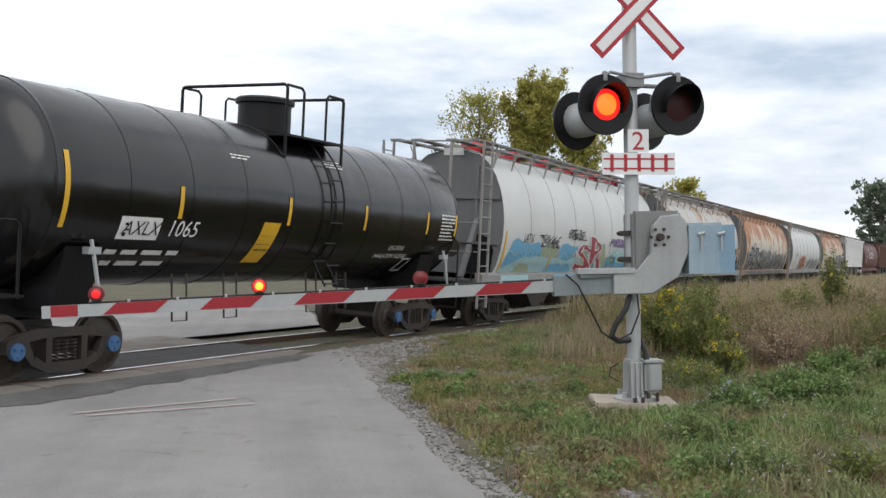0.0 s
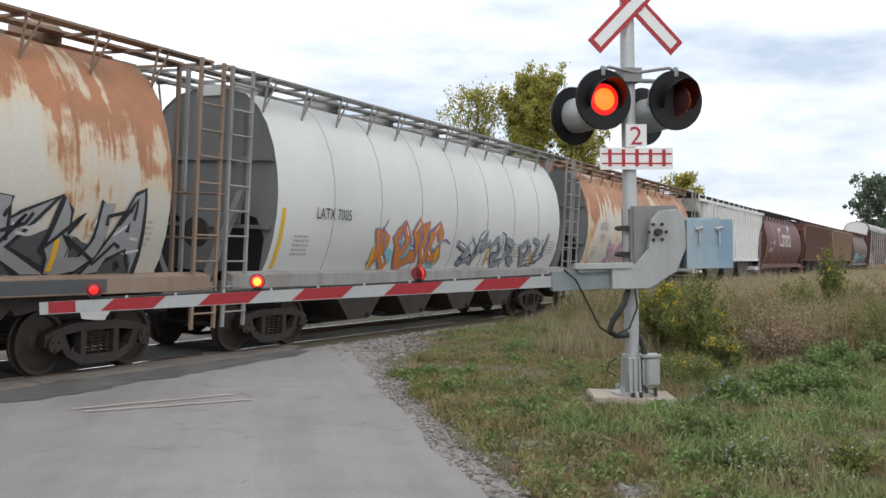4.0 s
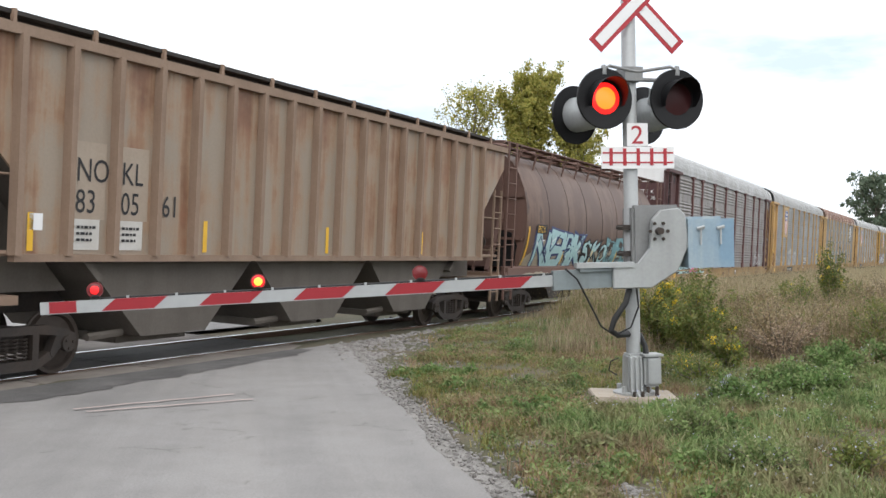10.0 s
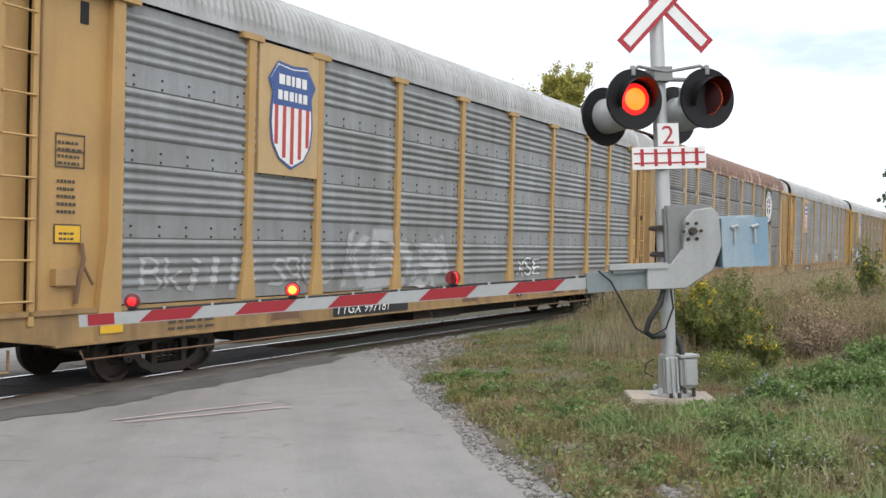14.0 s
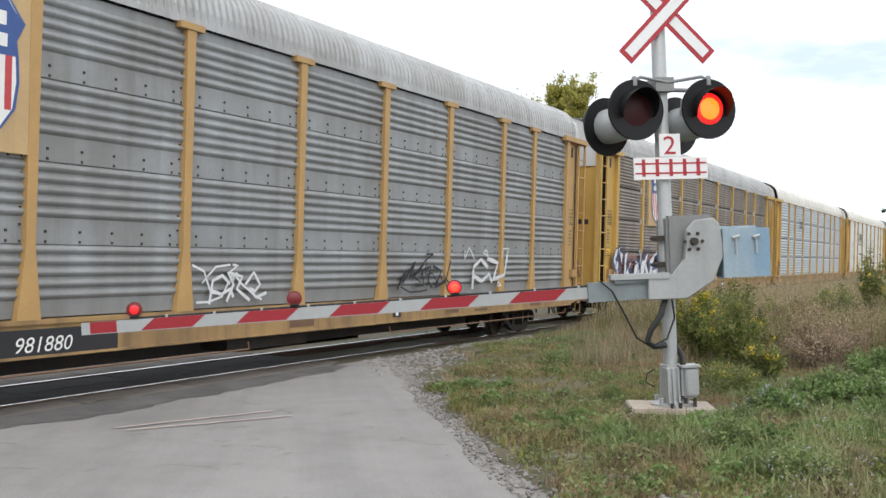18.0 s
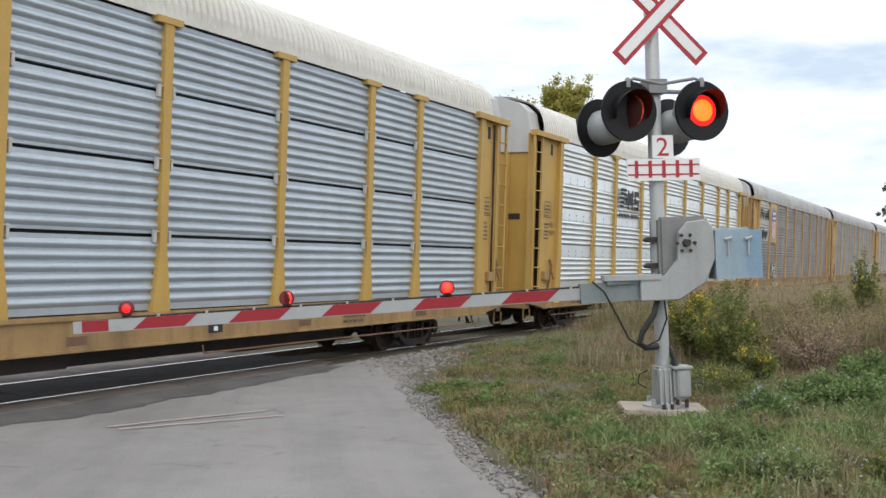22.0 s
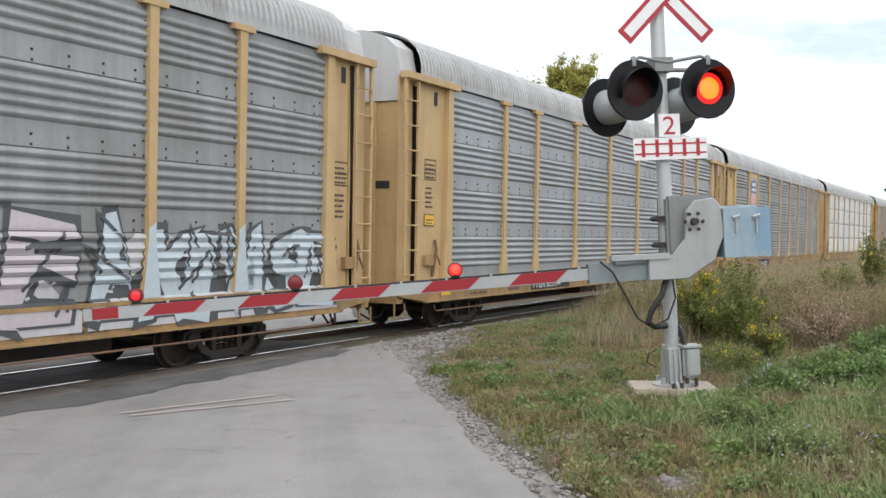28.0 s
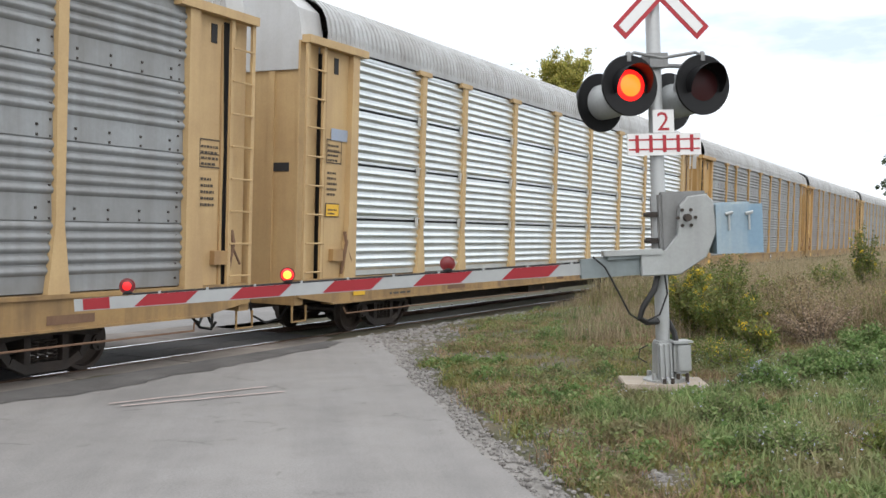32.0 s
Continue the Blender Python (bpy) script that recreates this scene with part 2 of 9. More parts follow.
SOIL, ROAD = ground_mat(), road_mat()
GALV = paint("galvanised_pole", (0.42, 0.435, 0.44), (0.24, 0.235, 0.22), 0.55, 0.45, 0.25)
ALU = paint("cast_aluminium", (0.40, 0.415, 0.415), (0.20, 0.20, 0.19), 0.7, 0.5, 0.35)
SIGN_WHITE = plain("sign_white", (0.74, 0.74, 0.74), 0.45, 0, 0.08)
SIGN_RED = plain("sign_red", (0.38, 0.018, 0.028), 0.42, 0, 0.15)
ARM_RED = plain("arm_red", (0.28, 0.010, 0.018), 0.6, 0, 0.15)
ARM_WHITE = plain("arm_white", (0.345, 0.36, 0.362), 0.55, 0, 0.18)
BLACK = plain("black_paint", (0.007, 0.007, 0.008), 0.5, 0, 0.3)
RUBBER = plain("black_rubber", (0.02, 0.02, 0.02), 0.55, 0, 0.3)
LENS_ON = glow("lamp_lit", (1.0, 0.125, 0.010), 2.5)
LENS_RING = glow("lamp_lit_rim", (1.0, 0.012, 0.01), 1.6)
LENS_OFF = plain("lamp_dark_lens", (0.035, 0.004, 0.005), 0.5, 0, 0.2)
ARM_ON = glow("arm_lamp_lit", (1.0, 0.30, 0.03), 3.0)
TIP_ON = glow("tip_lamp_lit", (1.0, 0.012, 0.015), 1.0)
RED_ON = glow("arm_lamp_red", (1.0, 0.045, 0.02), 2.0)
ARM_OFF = plain("arm_lamp_dark", (0.16, 0.012, 0.015), 0.3, 0, 0.2)
CONCRETE = paint("weathered_concrete", (0.40, 0.345, 0.28), (0.19, 0.15, 0.12), 0.8, 0.9)
BLUEBOX = paint("faded_blue_paint", (0.20, 0.31, 0.41), (0.44, 0.47, 0.45), 1.3, 0.6, 0.1)
STEEL = paint("dark_running_gear", (0.032, 0.027, 0.024), (0.075, 0.048, 0.034), 0.7, 0.65, 0.1)
WHEEL = plain("worn_wheel_steel", (0.060, 0.046, 0.038), 0.6, 0.3, 0.5)
RAIL_TOP = plain("polished_rail", (0.62, 0.62, 0.64), 0.22, 1.0, 0.15)
RAIL_SIDE = plain("rusty_rail", (0.12, 0.075, 0.05), 0.8, 0.1, 0.4)
TIE = plain("creosoted_tie", (0.06, 0.048, 0.038), 0.9, 0, 0.5)
PANEL = paint("crossing_rubber_panel", (0.055, 0.053, 0.052), (0.11, 0.10, 0.092), 0.6, 0.85)
STONE = leaf_mat("ballast_stone", (0.155, 0.145, 0.137), (0.25, 0.237, 0.224), (0.095, 0.086, 0.08), False)
LETTER = plain("white_lettering", (0.78, 0.78, 0.76), 0.6, 0, 0.15)
LETTER_K = plain("black_lettering", (0.03, 0.03, 0.033), 0.6, 0, 0.2)
YELLOW = plain("reflective_yellow", (0.72, 0.42, 0.03), 0.4, 0, 0.15)

# ---------------------------------------------------------------- mesh helpers


def box(bm, x0, x1, y0, y1, z0, z1):
    v = [bm.verts.new((x, y, z)) for x in (x0, x1) for y in (y0, y1) for z in (z0, z1)]
    for f in ((0, 1, 3, 2), (4, 6, 7, 5), (0, 4, 5, 1), (2, 3, 7, 6), (0, 2, 6, 4), (1, 5, 7, 3)):
        bm.faces.new([v[i] for i in f])
    return v


def prism(bm, pts, a, b, axis):
    """A polygon pushed from a to b along an axis; pts are in the two other axes, in order."""
    def at(p, w):
        return {"x": (w, p[0], p[1]), "y": (p[0], w, p[1]), "z": (p[0], p[1], w)}[axis]
    n = len(pts)
    lo, hi = [bm.verts.new(at(p, a)) for p in pts], [bm.verts.new(at(p, b)) for p in pts]
    bm.faces.new(lo)
    bm.faces.new(hi[::-1])
    for i in range(n):
        bm.faces.new((lo[i], lo[(i + 1) % n], hi[(i + 1) % n], hi[i]))


def strip(bm, pts, a, b, axis="x"):
    """An open profile pushed along an axis: a sheet."""
    def at(p, w):
        return {"x": (w, p[0], p[1]), "y": (p[0], w, p[1])}[axis]
    lo, hi = [bm.verts.new(at(p, a)) for p in pts], [bm.verts.new(at(p, b)) for p in pts]
    for i in range(len(pts) - 1):
        bm.faces.new((lo[i], lo[i + 1], hi[i + 1], hi[i]))


def tube(bm, pts, r, n=6):
    pts = [Vector(p) for p in pts]
    rings = []
    for i, p in enumerate(pts):
        d = (pts[min(i + 1, len(pts) - 1)] - pts[max(i - 1, 0)]).normalized()
        a = d.orthogonal().normalized()
        if rings:
            a = (last - d * last.dot(d)).normalized()
        last = a
        b = d.cross(a)
        rr = r[i] if isinstance(r, (list, tuple)) else r
        rings.append([bm.verts.new(p + (a * math.cos(2 * math.pi * k / n) + b * math.sin(2 * math.pi * k / n)) * rr) for k in range(n)])
    for q, s in zip(rings, rings[1:]):
        for k in range(n):
            bm.faces.new((q[k], q[(k + 1) % n], s[(k + 1) % n], s[k]))
    bm.faces.new(rings[0][::-1])
    bm.faces.new(rings[-1])


def lathe(bm, prof, axis="z", n=24, centre=(0, 0, 0)):
    """prof: (radius, height) from bottom to top."""
    rings = []
    for r, h in prof:
        ring = []
        for k in range(n):
            c, s = math.cos(2 * math.pi * k / n) * r, math.sin(2 * math.pi * k / n) * r
            p = {"z": (c, s, h), "y": (c, h, s), "x": (h, c, s)}[axis]
            ring.append(bm.verts.new(Vector(p) + Vector(centre)))
        rings.append(ring)
    for q, s in zip(rings, rings[1:]):
        for k in range(n):
            bm.faces.new((q[k], q[(k + 1) % n], s[(k + 1) % n], s[k]))
    if prof[0][0] > 1e-4:
        bm.faces.new(rings[0][::-1])
    if prof[-1][0] > 1e-4:
        bm.faces.new(rings[-1])


def finish(bm, name, material, smooth=True):
    bmesh.ops.remove_doubles(bm, verts=bm.verts, dist=1e-5)
    bmesh.ops.recalc_face_normals(bm, faces=bm.faces)
    me = bpy.data.meshes.new(name)
    bm.to_mesh(me)
    bm.free()
    me.materials.append(material)
    if smooth:
        me.polygons.foreach_set("use_smooth", [True] * len(me.polygons))
        me.set_sharp_from_angle(angle=radians(35))
    return me


def hang(name, me, parent, label="", m=None):
    ob = new(name, me)
    ob.parent = parent
    if m is not None:
        ob.matrix_basis = m
    return tagged(ob, label)


def part(name, bm, material, parent, label=""):
    return hang(name, finish(bm, name, material), parent, label)


def thing(name, m, label, category, group=""):
    ob = new(name)
    ob.matrix_basis = m
    ob.empty_display_size = 0.2
    return tagged(ob, label, category, group)


def raw(name, verts, faces, material, parent=None):
    me = bpy.data.meshes.new(name)
    me.from_pydata(verts, [], faces)
    me.materials.append(material)
    ob = new(name, me)
    ob.parent = parent
    return ob


MESHES = {}


def shared(key, build, material, name):
    """The mesh under a key and material, built once."""
    k = (key, material.name)
    if k not in MESHES:
        bm = bmesh.new()
        build(bm)
        MESHES[k] = finish(bm, name, material)
    return MESHES[k]


# ---------------------------------------------------------------- track line
R, LEAN = 3166.8, 2.53     # radius in metres; cant in degrees


def rail_pose(s, extra=0.0):
    a = s / R
    return pose(R * math.sin(a), -R + R * math.cos(a), 0, LEAN, 0, -math.degrees(a) + extra)


def on_track(s, off, z):
    return rail_pose(s) @ Vector((0, off, z))


# ---------------------------------------------------------------- ground, road, track
ROAD_DIR = Vector((math.cos(radians(35.5)), math.sin(radians(35.5)), 0))
ROAD_SIDE = Vector((math.sin(radians(35.5)), -math.cos(radians(35.5)), 0))   # towards the verge
ROAD_EDGE = Vector((8.71, -7.6, 0))


def road_pt(along, side, z=0.0):
    p = ROAD_EDGE + ROAD_DIR * along + ROAD_SIDE * side
    return (p.x, p.y, z)


def edge_wobble(a):
    return 0.16 * noise.noise((a * 0.55, 3.1, 0)) + 0.07 * noise.noise((a * 2.1, 7.7, 0)) + 0.03 * noise.noise((a * 6.0, 1.7, 0))


def build_ground():
    verts, faces = [], []
    n = 110
    def w(i):
        u = i / n * 2 - 1
        return math.copysign(abs(u) ** 3.2, u) * 1900 + u * 42
    for j in range(n + 1):
        for i in range(n + 1):
            x, y = 14 + w(i), -4 + w(j)
            d = math.hypot(x - 12, y + 6)
            z = -0.075 + 0.035 * noise.noise((x * 0.5, y * 0.5, 0)) + (0.9 * noise.noise((x * 0.004, y * 0.004, 5)) if d > 150 else 0)
            verts.append((x, y, z))
    for j in range(n):
        for i in range(n):
            a = j * (n + 1) + i
            faces.append((a, a + 1, a + n + 2, a + n + 1))
    ob = raw("ground", verts, faces, SOIL)
    tagged(ob, "grassy soil verge and flat field beside the tracks", "ground", kind="structure")
    # raised verge round the signal
    bm = bmesh.new()
    rows_, cols = 88, 60
    grid = []
    for j in range(rows_ + 1):
        a = -32 + 71 * j / rows_
        line = []
        for i in range(cols + 1):
            s = 0.42 + edge_wobble(a) + 16 * (i / cols) ** 1.4
            p = road_pt(a, s)
            z = -0.03 + 0.05 * noise.noise((p[0] * 0.8, p[1] * 0.8, 2)) + 0.045 * min(1, s / 2.5) - (0.05 if i == 0 else 0)
            line.append(bm.verts.new((p[0], p[1], z)))
        grid.append(line)
    for j in range(rows_):
        for i in range(cols):
            bm.faces.new((grid[j][i], grid[j][i + 1], grid[j + 1][i + 1], grid[j + 1][i]))
    # leave the track bed free
    bmesh.ops.bisect_plane(bm, geom=bm.verts[:] + bm.edges[:] + bm.faces[:], plane_co=(0, -2.45, 0), plane_no=(0.0, 1, 0), clear_outer=True)
    part("verge", bm, SOIL, None)
    tagged(bpy.data.objects["verge"], "uneven grassy verge soil beside the road", "verge", kind="structure")


def build_road():
    bm = bmesh.new()
    top = []
    N = 150
    for j in range(N + 1):
        a = -26 + 58 * j / N
        line = []
        for s in (-9.5, -7, -5, -3.2, -1.8, -0.8, -0.25, 0.0):
            side = s + (edge_wobble(a) + 0.17 if s == 0.0 else 0)
            p = road_pt(a, side)
            line.append(bm.verts.new((p[0], p[1], 0.0 + 0.006 * noise.noise((p[0], p[1], 0)))))
        q = road_pt(a, edge_wobble(a) + 0.22)
        line.append(bm.verts.new((q[0], q[1], -0.09)))
        top.append(line)
    for q, r in zip(top, top[1:]):
        for i in range(len(q) - 1):
            bm.faces.new((q[i], q[i + 1], r[i + 1], r[i]))
    far = bm.copy()
    bmesh.ops.bisect_plane(bm, geom=bm.verts[:] + bm.edges[:] + bm.faces[:], plane_co=(0, -1.94, 0), plane_no=(0, 1, 0), clear_outer=True)
    bmesh.ops.bisect_plane(far, geom=far.verts[:] + far.edges[:] + far.faces[:], plane_co=(0, 2.4, 0), plane_no=(0, 1, 0), clear_inner=True)
    tagged(part("road", far, ROAD, None), "worn grey asphalt road beyond the track", "road", kind="structure")
    ob = part("road", bm, ROAD, None)
    tagged(ob, "worn pale grey asphalt road with a crumbling edge", "road", kind="structure")


def build_track():
    for off, nm in ((-0.75, "rail"), (0.75, "rail")):
        bm = bmesh.new()
        prof = [(-0.065, -0.17), (0.065, -0.17), (0.065, -0.155), (0.012, -0.13), (0.012, -0.045), (0.036, -0.036),
                (0.036, -0.006), (0.028, 0.0), (-0.028, 0.0), (-0.036, -0.006), (-0.036, -0.036), (-0.012, -0.045), (-0.012, -0.13), (-0.065, -0.155)]
        rings = []
        for k in range(-14, 90):
            s = k * 4.0
            rings.append([bm.verts.new(on_track(s, off + p[0], p[1])) for p in prof])
        for q, r in zip(rings, rings[1:]):
            for i in range(len(prof)):
                bm.faces.new((q[i], q[(i + 1) % len(prof)], r[(i + 1) % len(prof)], r[i]))
        ob = part(nm, bm, RAIL_SIDE, None)
        ob.data.materials.append(RAIL_TOP)
        for p in ob.data.polygons:
            p.material_index = 1 if p.normal.z > 0.9 and p.center.z > -0.05 else 0
        tagged(ob, "steel rail with a polished head and rusty web", "rail", "running rails", "structure")
    bed = bmesh.new()
    rings = []
    for k in range(-14, 90):
        s = k * 4.0
        rings.append([bed.verts.new(on_track(s, o, z)) for o, z in ((-3.0, -0.6), (-2.1, -0.2), (-1.6, -0.15), (1.6, -0.15), (2.1, -0.2), (3.4, -0.6))])
    for q, r in zip(rings, rings[1:]):
        for i in range(5):
            bed.faces.new((q[i], q[i + 1], r[i + 1], r[i]))
    ob = part("track_bed", bed, MATS["bed"], None)
    tagged(ob, "bed of grey crushed stone under the track", "track bed", kind="structure")
    # crossing surface between and beside the rails, in panels
    cross = new("crossing_surface")
    tagged(cross, "dark rubber and asphalt crossing panels between the rails", "level crossing", kind="structure")
    for lo, hi in ((-1.95, -0.83), (-0.64, 0.0), (0.0, 0.64), (0.83, 1.75), (1.75, 2.4)):
        for k in range(13):
            s0 = -11.8 + k * 2.2
            bm = bmesh.new()
            box(bm, 0.012, 2.188, lo + 0.008, hi - 0.008, -0.16, -0.012 + 0.004 * ((k * 7) % 3 - 1))
            hang("panel", finish(bm, "panel", PANEL if abs(lo + hi) < 2.0 else MATS["shoulder"]), cross, m=rail_pose(s0))


def bed_mats():
    g = Graph("ballast_bed")
    a = g.noise(22, 4, 0.7)
    c = g.mix(g.ramp(a, 0.35, 0.65), (0.12, 0.11, 0.10), (0.30, 0.28, 0.26))
    MATS["bed"] = g.done(c, 0.95, 0, a, 0.05)
    g = Graph("crossing_shoulder")
    a, b = g.noise(40, 4, 0.7), g.noise(1.3, 5)
    c = g.mix(g.ramp(b, 0.35, 0.65), (0.165, 0.143, 0.126), (0.26, 0.226, 0.197))
    c = g.mix(g.mul(g.ramp(a, 0.4, 0.7), 0.4), c, (0.16, 0.14, 0.12))
    MATS["shoulder"] = g.done(c, 0.9, 0, a, 0.008)


bed_mats()
build_ground()
build_road()
build_track()


# ---------------------------------------------------------------- lettering and spray paint on car sides
def type_mesh(text, size, slant=0.0, squeeze=1.0, bold=0.0):
    """The built-in font as flat triangles: vertices (u, v) and faces."""
    cu = bpy.data.curves.new("type", "FONT")
    cu.body, cu.size, cu.shear, cu.resolution_u, cu.offset = text, size, slant, 3, bold
    ob = bpy.data.objects.new("type", cu)
    me = bpy.data.meshes.new_from_object(ob)
    bpy.data.objects.remove(ob)
    bpy.data.curves.remove(cu)
    bm = bmesh.new()
    bm.from_mesh(me)
    bpy.data.meshes.remove(me)
    for v in bm.verts:
        v.co.x *= squeeze
    return bm


def wrap(bm, x, z, surf, lift=0.012, step=0.14, side=-1):
    """Lays a flat (u, v) mesh on a car's side, at x and z; surf(z) is the side's distance from the middle."""
    zs = [v.co.y for v in bm.verts]
    lo, hi = min(zs), max(zs)
    k = 1
    while lo + k * step < hi:
        bmesh.ops.bisect_plane(bm, geom=bm.verts[:] + bm.edges[:] + bm.faces[:], plane_co=(0, lo + k * step, 0), plane_no=(0, 1, 0))
        k += 1
    for v in bm.verts:
        u, w = v.co.x, v.co.y
        v.co = (x + u, -(surf(z + w) + lift), z + w)
    return bm


def lettering(parent, text, x, z, size, surf, material=None, label="", slant=0.0, squeeze=1.0, lift=0.012, bold=0.0, step=0.14):
    bm = wrap(type_mesh(text, size, slant, squeeze, bold), x, z, surf, lift, step)
    return part("lettering", bm, material or LETTER, parent, label)


def flat_quad(bm, u0, u1, v0, v1, skew=0.0):
    vs = [bm.verts.new(p + (0,)) for p in ((u0, v0), (u1, v0), (u1 + skew, v1), (u0 + skew, v1))]
    bm.faces.new(vs)


def decal(parent, name, rects, x, z, surf, material, label="", lift=0.010, skew=0.0):
    bm = bmesh.new()
    for r in rects:
        flat_quad(bm, *r, skew)
    return part(name, wrap(bm, x, z, surf, lift), material, parent, label)


def fine_print(parent, x, z, w, h, lines, surf, material=None, seed=1):
    """Small writing too small to read: rows of bars."""
    rnd = random.Random(seed)
    rects = []
    for i in range(lines):
        u = 0.0
        v0 = h - (i + 1) * h / lines
        while u < w * (0.75 + 0.25 * rnd.random()):
            d = w * rnd.uniform(0.08, 0.22)
            rects.append((u, min(u + d, w), v0, v0 + 0.42 * h / lines))
            u += d + w * 0.05
    return tagged(decal(parent, "small_print", rects, x, z, surf, material or LETTER), kind="stuff")


GLYPHS = [
    [[(0, 0.1), (0.35, 0.85), (0.2, 0.35), (0.75, 1.1), (0.55, 0.5), (1.0, 0.8)]],
    [[(0.0, 0.6), (0.4, 0.95), (0.7, 0.6), (0.45, 0.3), (0.15, 0.5), (0.5, 0.05), (1.0, 0.2)]],
    [[(0.1, -0.05), (0.2, 0.75), (0.6, 1.0), (0.95, 0.7)], [(0.2, 0.4), (0.6, 0.25), (1.0, 0.45), (1.15, 0.1)]],
    [[(-0.1, 0.9), (0.5, 0.7), (0.25, 0.15), (0.9, 0.35), (1.05, 1.05)]],
    [[(0.0, 0.0), (0.3, 0.55), (0.05, 0.9), (0.7, 0.8), (0.45, 0.35), (1.05, 0.02)]],
    [[(0.0, 0.3), (0.55, 0.2), (0.35, 0.8), (0.9, 1.0), (0.8, 0.45), (1.1, 0.15)], [(0.1, 0.75), (0.45, 1.05)]],
]


def ribbon(bm, pts, w, rnd):
    dense = []
    for (a, b), (c, d) in zip(pts, pts[1:]):
        n = max(2, int(math.hypot(c - a, d - b) / 0.11))
        dense += [(a + (c - a) * i / n, b + (d - b) * i / n) for i in range(n)]
    dense.append(pts[-1])
    left, right = [], []
    for i, (a, b) in enumerate(dense):
        p, q = dense[max(i - 1, 0)], dense[min(i + 1, len(dense) - 1)]
        dx, dy = q[0] - p[0], q[1] - p[1]
        ln = math.hypot(dx, dy) or 1
        k = w * (0.75 + 0.5 * rnd.random()) / 2 if w > 0.06 else w / 2
        left.append(bm.verts.new((a - dy / ln * k, b + dx / ln * k, 0)))
        right.append(bm.verts.new((a + dy / ln * k, b - dx / ln * k, 0)))
    for i in range(len(dense) - 1):
        bm.faces.new((left[i], right[i], right[i + 1], left[i + 1]))


def spray(parent, x, z, w, h, count, surf, fill, line, seed, back=None, lift=0.012, thick=0.2, label="sprayed graffiti lettering"):
    """Wild sprayed letters: a cloud behind, fat strokes with an outline, thin scribbles on top."""
    rnd = random.Random(seed)
    if back is not None:
        bm = bmesh.new()
        for i in range(int(w * 3)):
            cu, cv, rr = rnd.uniform(0.1, w), rnd.uniform(0.15, 0.8) * h, rnd.uniform(0.16, 0.36) * min(h, 1.2)
            ring = [bm.verts.new((cu + math.cos(a / 9 * 6.283) * rr * rnd.uniform(0.8, 1.4), cv + math.sin(a / 9 * 6.283) * rr * rnd.uniform(0.7, 1.0), 0)) for a in range(9)]
            bm.faces.new(ring)
        part("graffiti_cloud", wrap(bm, x, z, surf, lift - 0.006), back, parent, "soft sprayed colour behind graffiti")["kind"] = "stuff"
    layers = [(line, thick * 1.38, lift), (fill, thick, lift + 0.004)]
    strokes = []
    step = w / count
    for i in range(count):
        g = rnd.choice(GLYPHS)
        tilt, sx, sy = rnd.uniform(-0.2, 0.3), step * rnd.uniform(0.85, 1.25), h * rnd.uniform(0.75, 1.1)
        for st in g:
            strokes.append([(i * step + a * sx + tilt * b * sy, b * sy + rnd.uniform(-0.05, 0.05) * h) for a, b in st])
    for material, t, lf in layers:
        bm = bmesh.new()
        for st in strokes:
            ribbon(bm, st, t, random.Random(seed + 5))
        part("graffiti", wrap(bm, x, z, surf, lf), material, parent, label)
    bm = bmesh.new()
    for i in range(count * 2):
        u, v = rnd.uniform(0, w), rnd.uniform(0.1, 1) * h
        pts = [(u, v)]
        for _ in range(3):
            pts.append((pts[-1][0] + rnd.uniform(-0.35, 0.45), min(max(pts[-1][1] + rnd.uniform(-0.4, 0.4), 0), h * 1.15)))
        ribbon(bm, pts, 0.035, rnd)
    tagged(part("graffiti_scribble", wrap(bm, x, z, surf, lift + 0.008), line, parent), kind="stuff")
    if fill is line:
        return
    bm = bmesh.new()
    for st in strokes:
        i = rnd.randrange(len(st) - 1)
        (p, q), (u, v) = st[i], st[i + 1]
        ribbon(bm, [(p + (u - p) * 0.2, q + (v - q) * 0.2 + thick * 0.2), (p + (u - p) * 0.75, q + (v - q) * 0.75 + thick * 0.2)], 0.045, rnd)
    tagged(part("graffiti_highlight", wrap(bm, x, z, surf, lift + 0.01), SPRAY["white"], parent), kind="stuff")


LETTERFORMS = {}


def letterform(ch, bold):
    """One fat letter scaled to a unit cell; the cell is that of the plain letter."""
    if (ch, bold) not in LETTERFORMS:
        thin = type_mesh(ch, 1.0)
        us, vs = [v.co.x for v in thin.verts], [v.co.y for v in thin.verts]
        u0, u1, v0, v1 = min(us), max(us), min(vs), max(vs)
        thin.free()
        bm = type_mesh(ch, 1.0, 0.0, 1.0, bold)
        for v in bm.verts:
            v.co = ((v.co.x - u0) / max(u1 - u0, 0.25), (v.co.y - v0) / (v1 - v0), 0)
        LETTERFORMS[(ch, bold)] = bm
    return LETTERFORMS[(ch, bold)].copy()


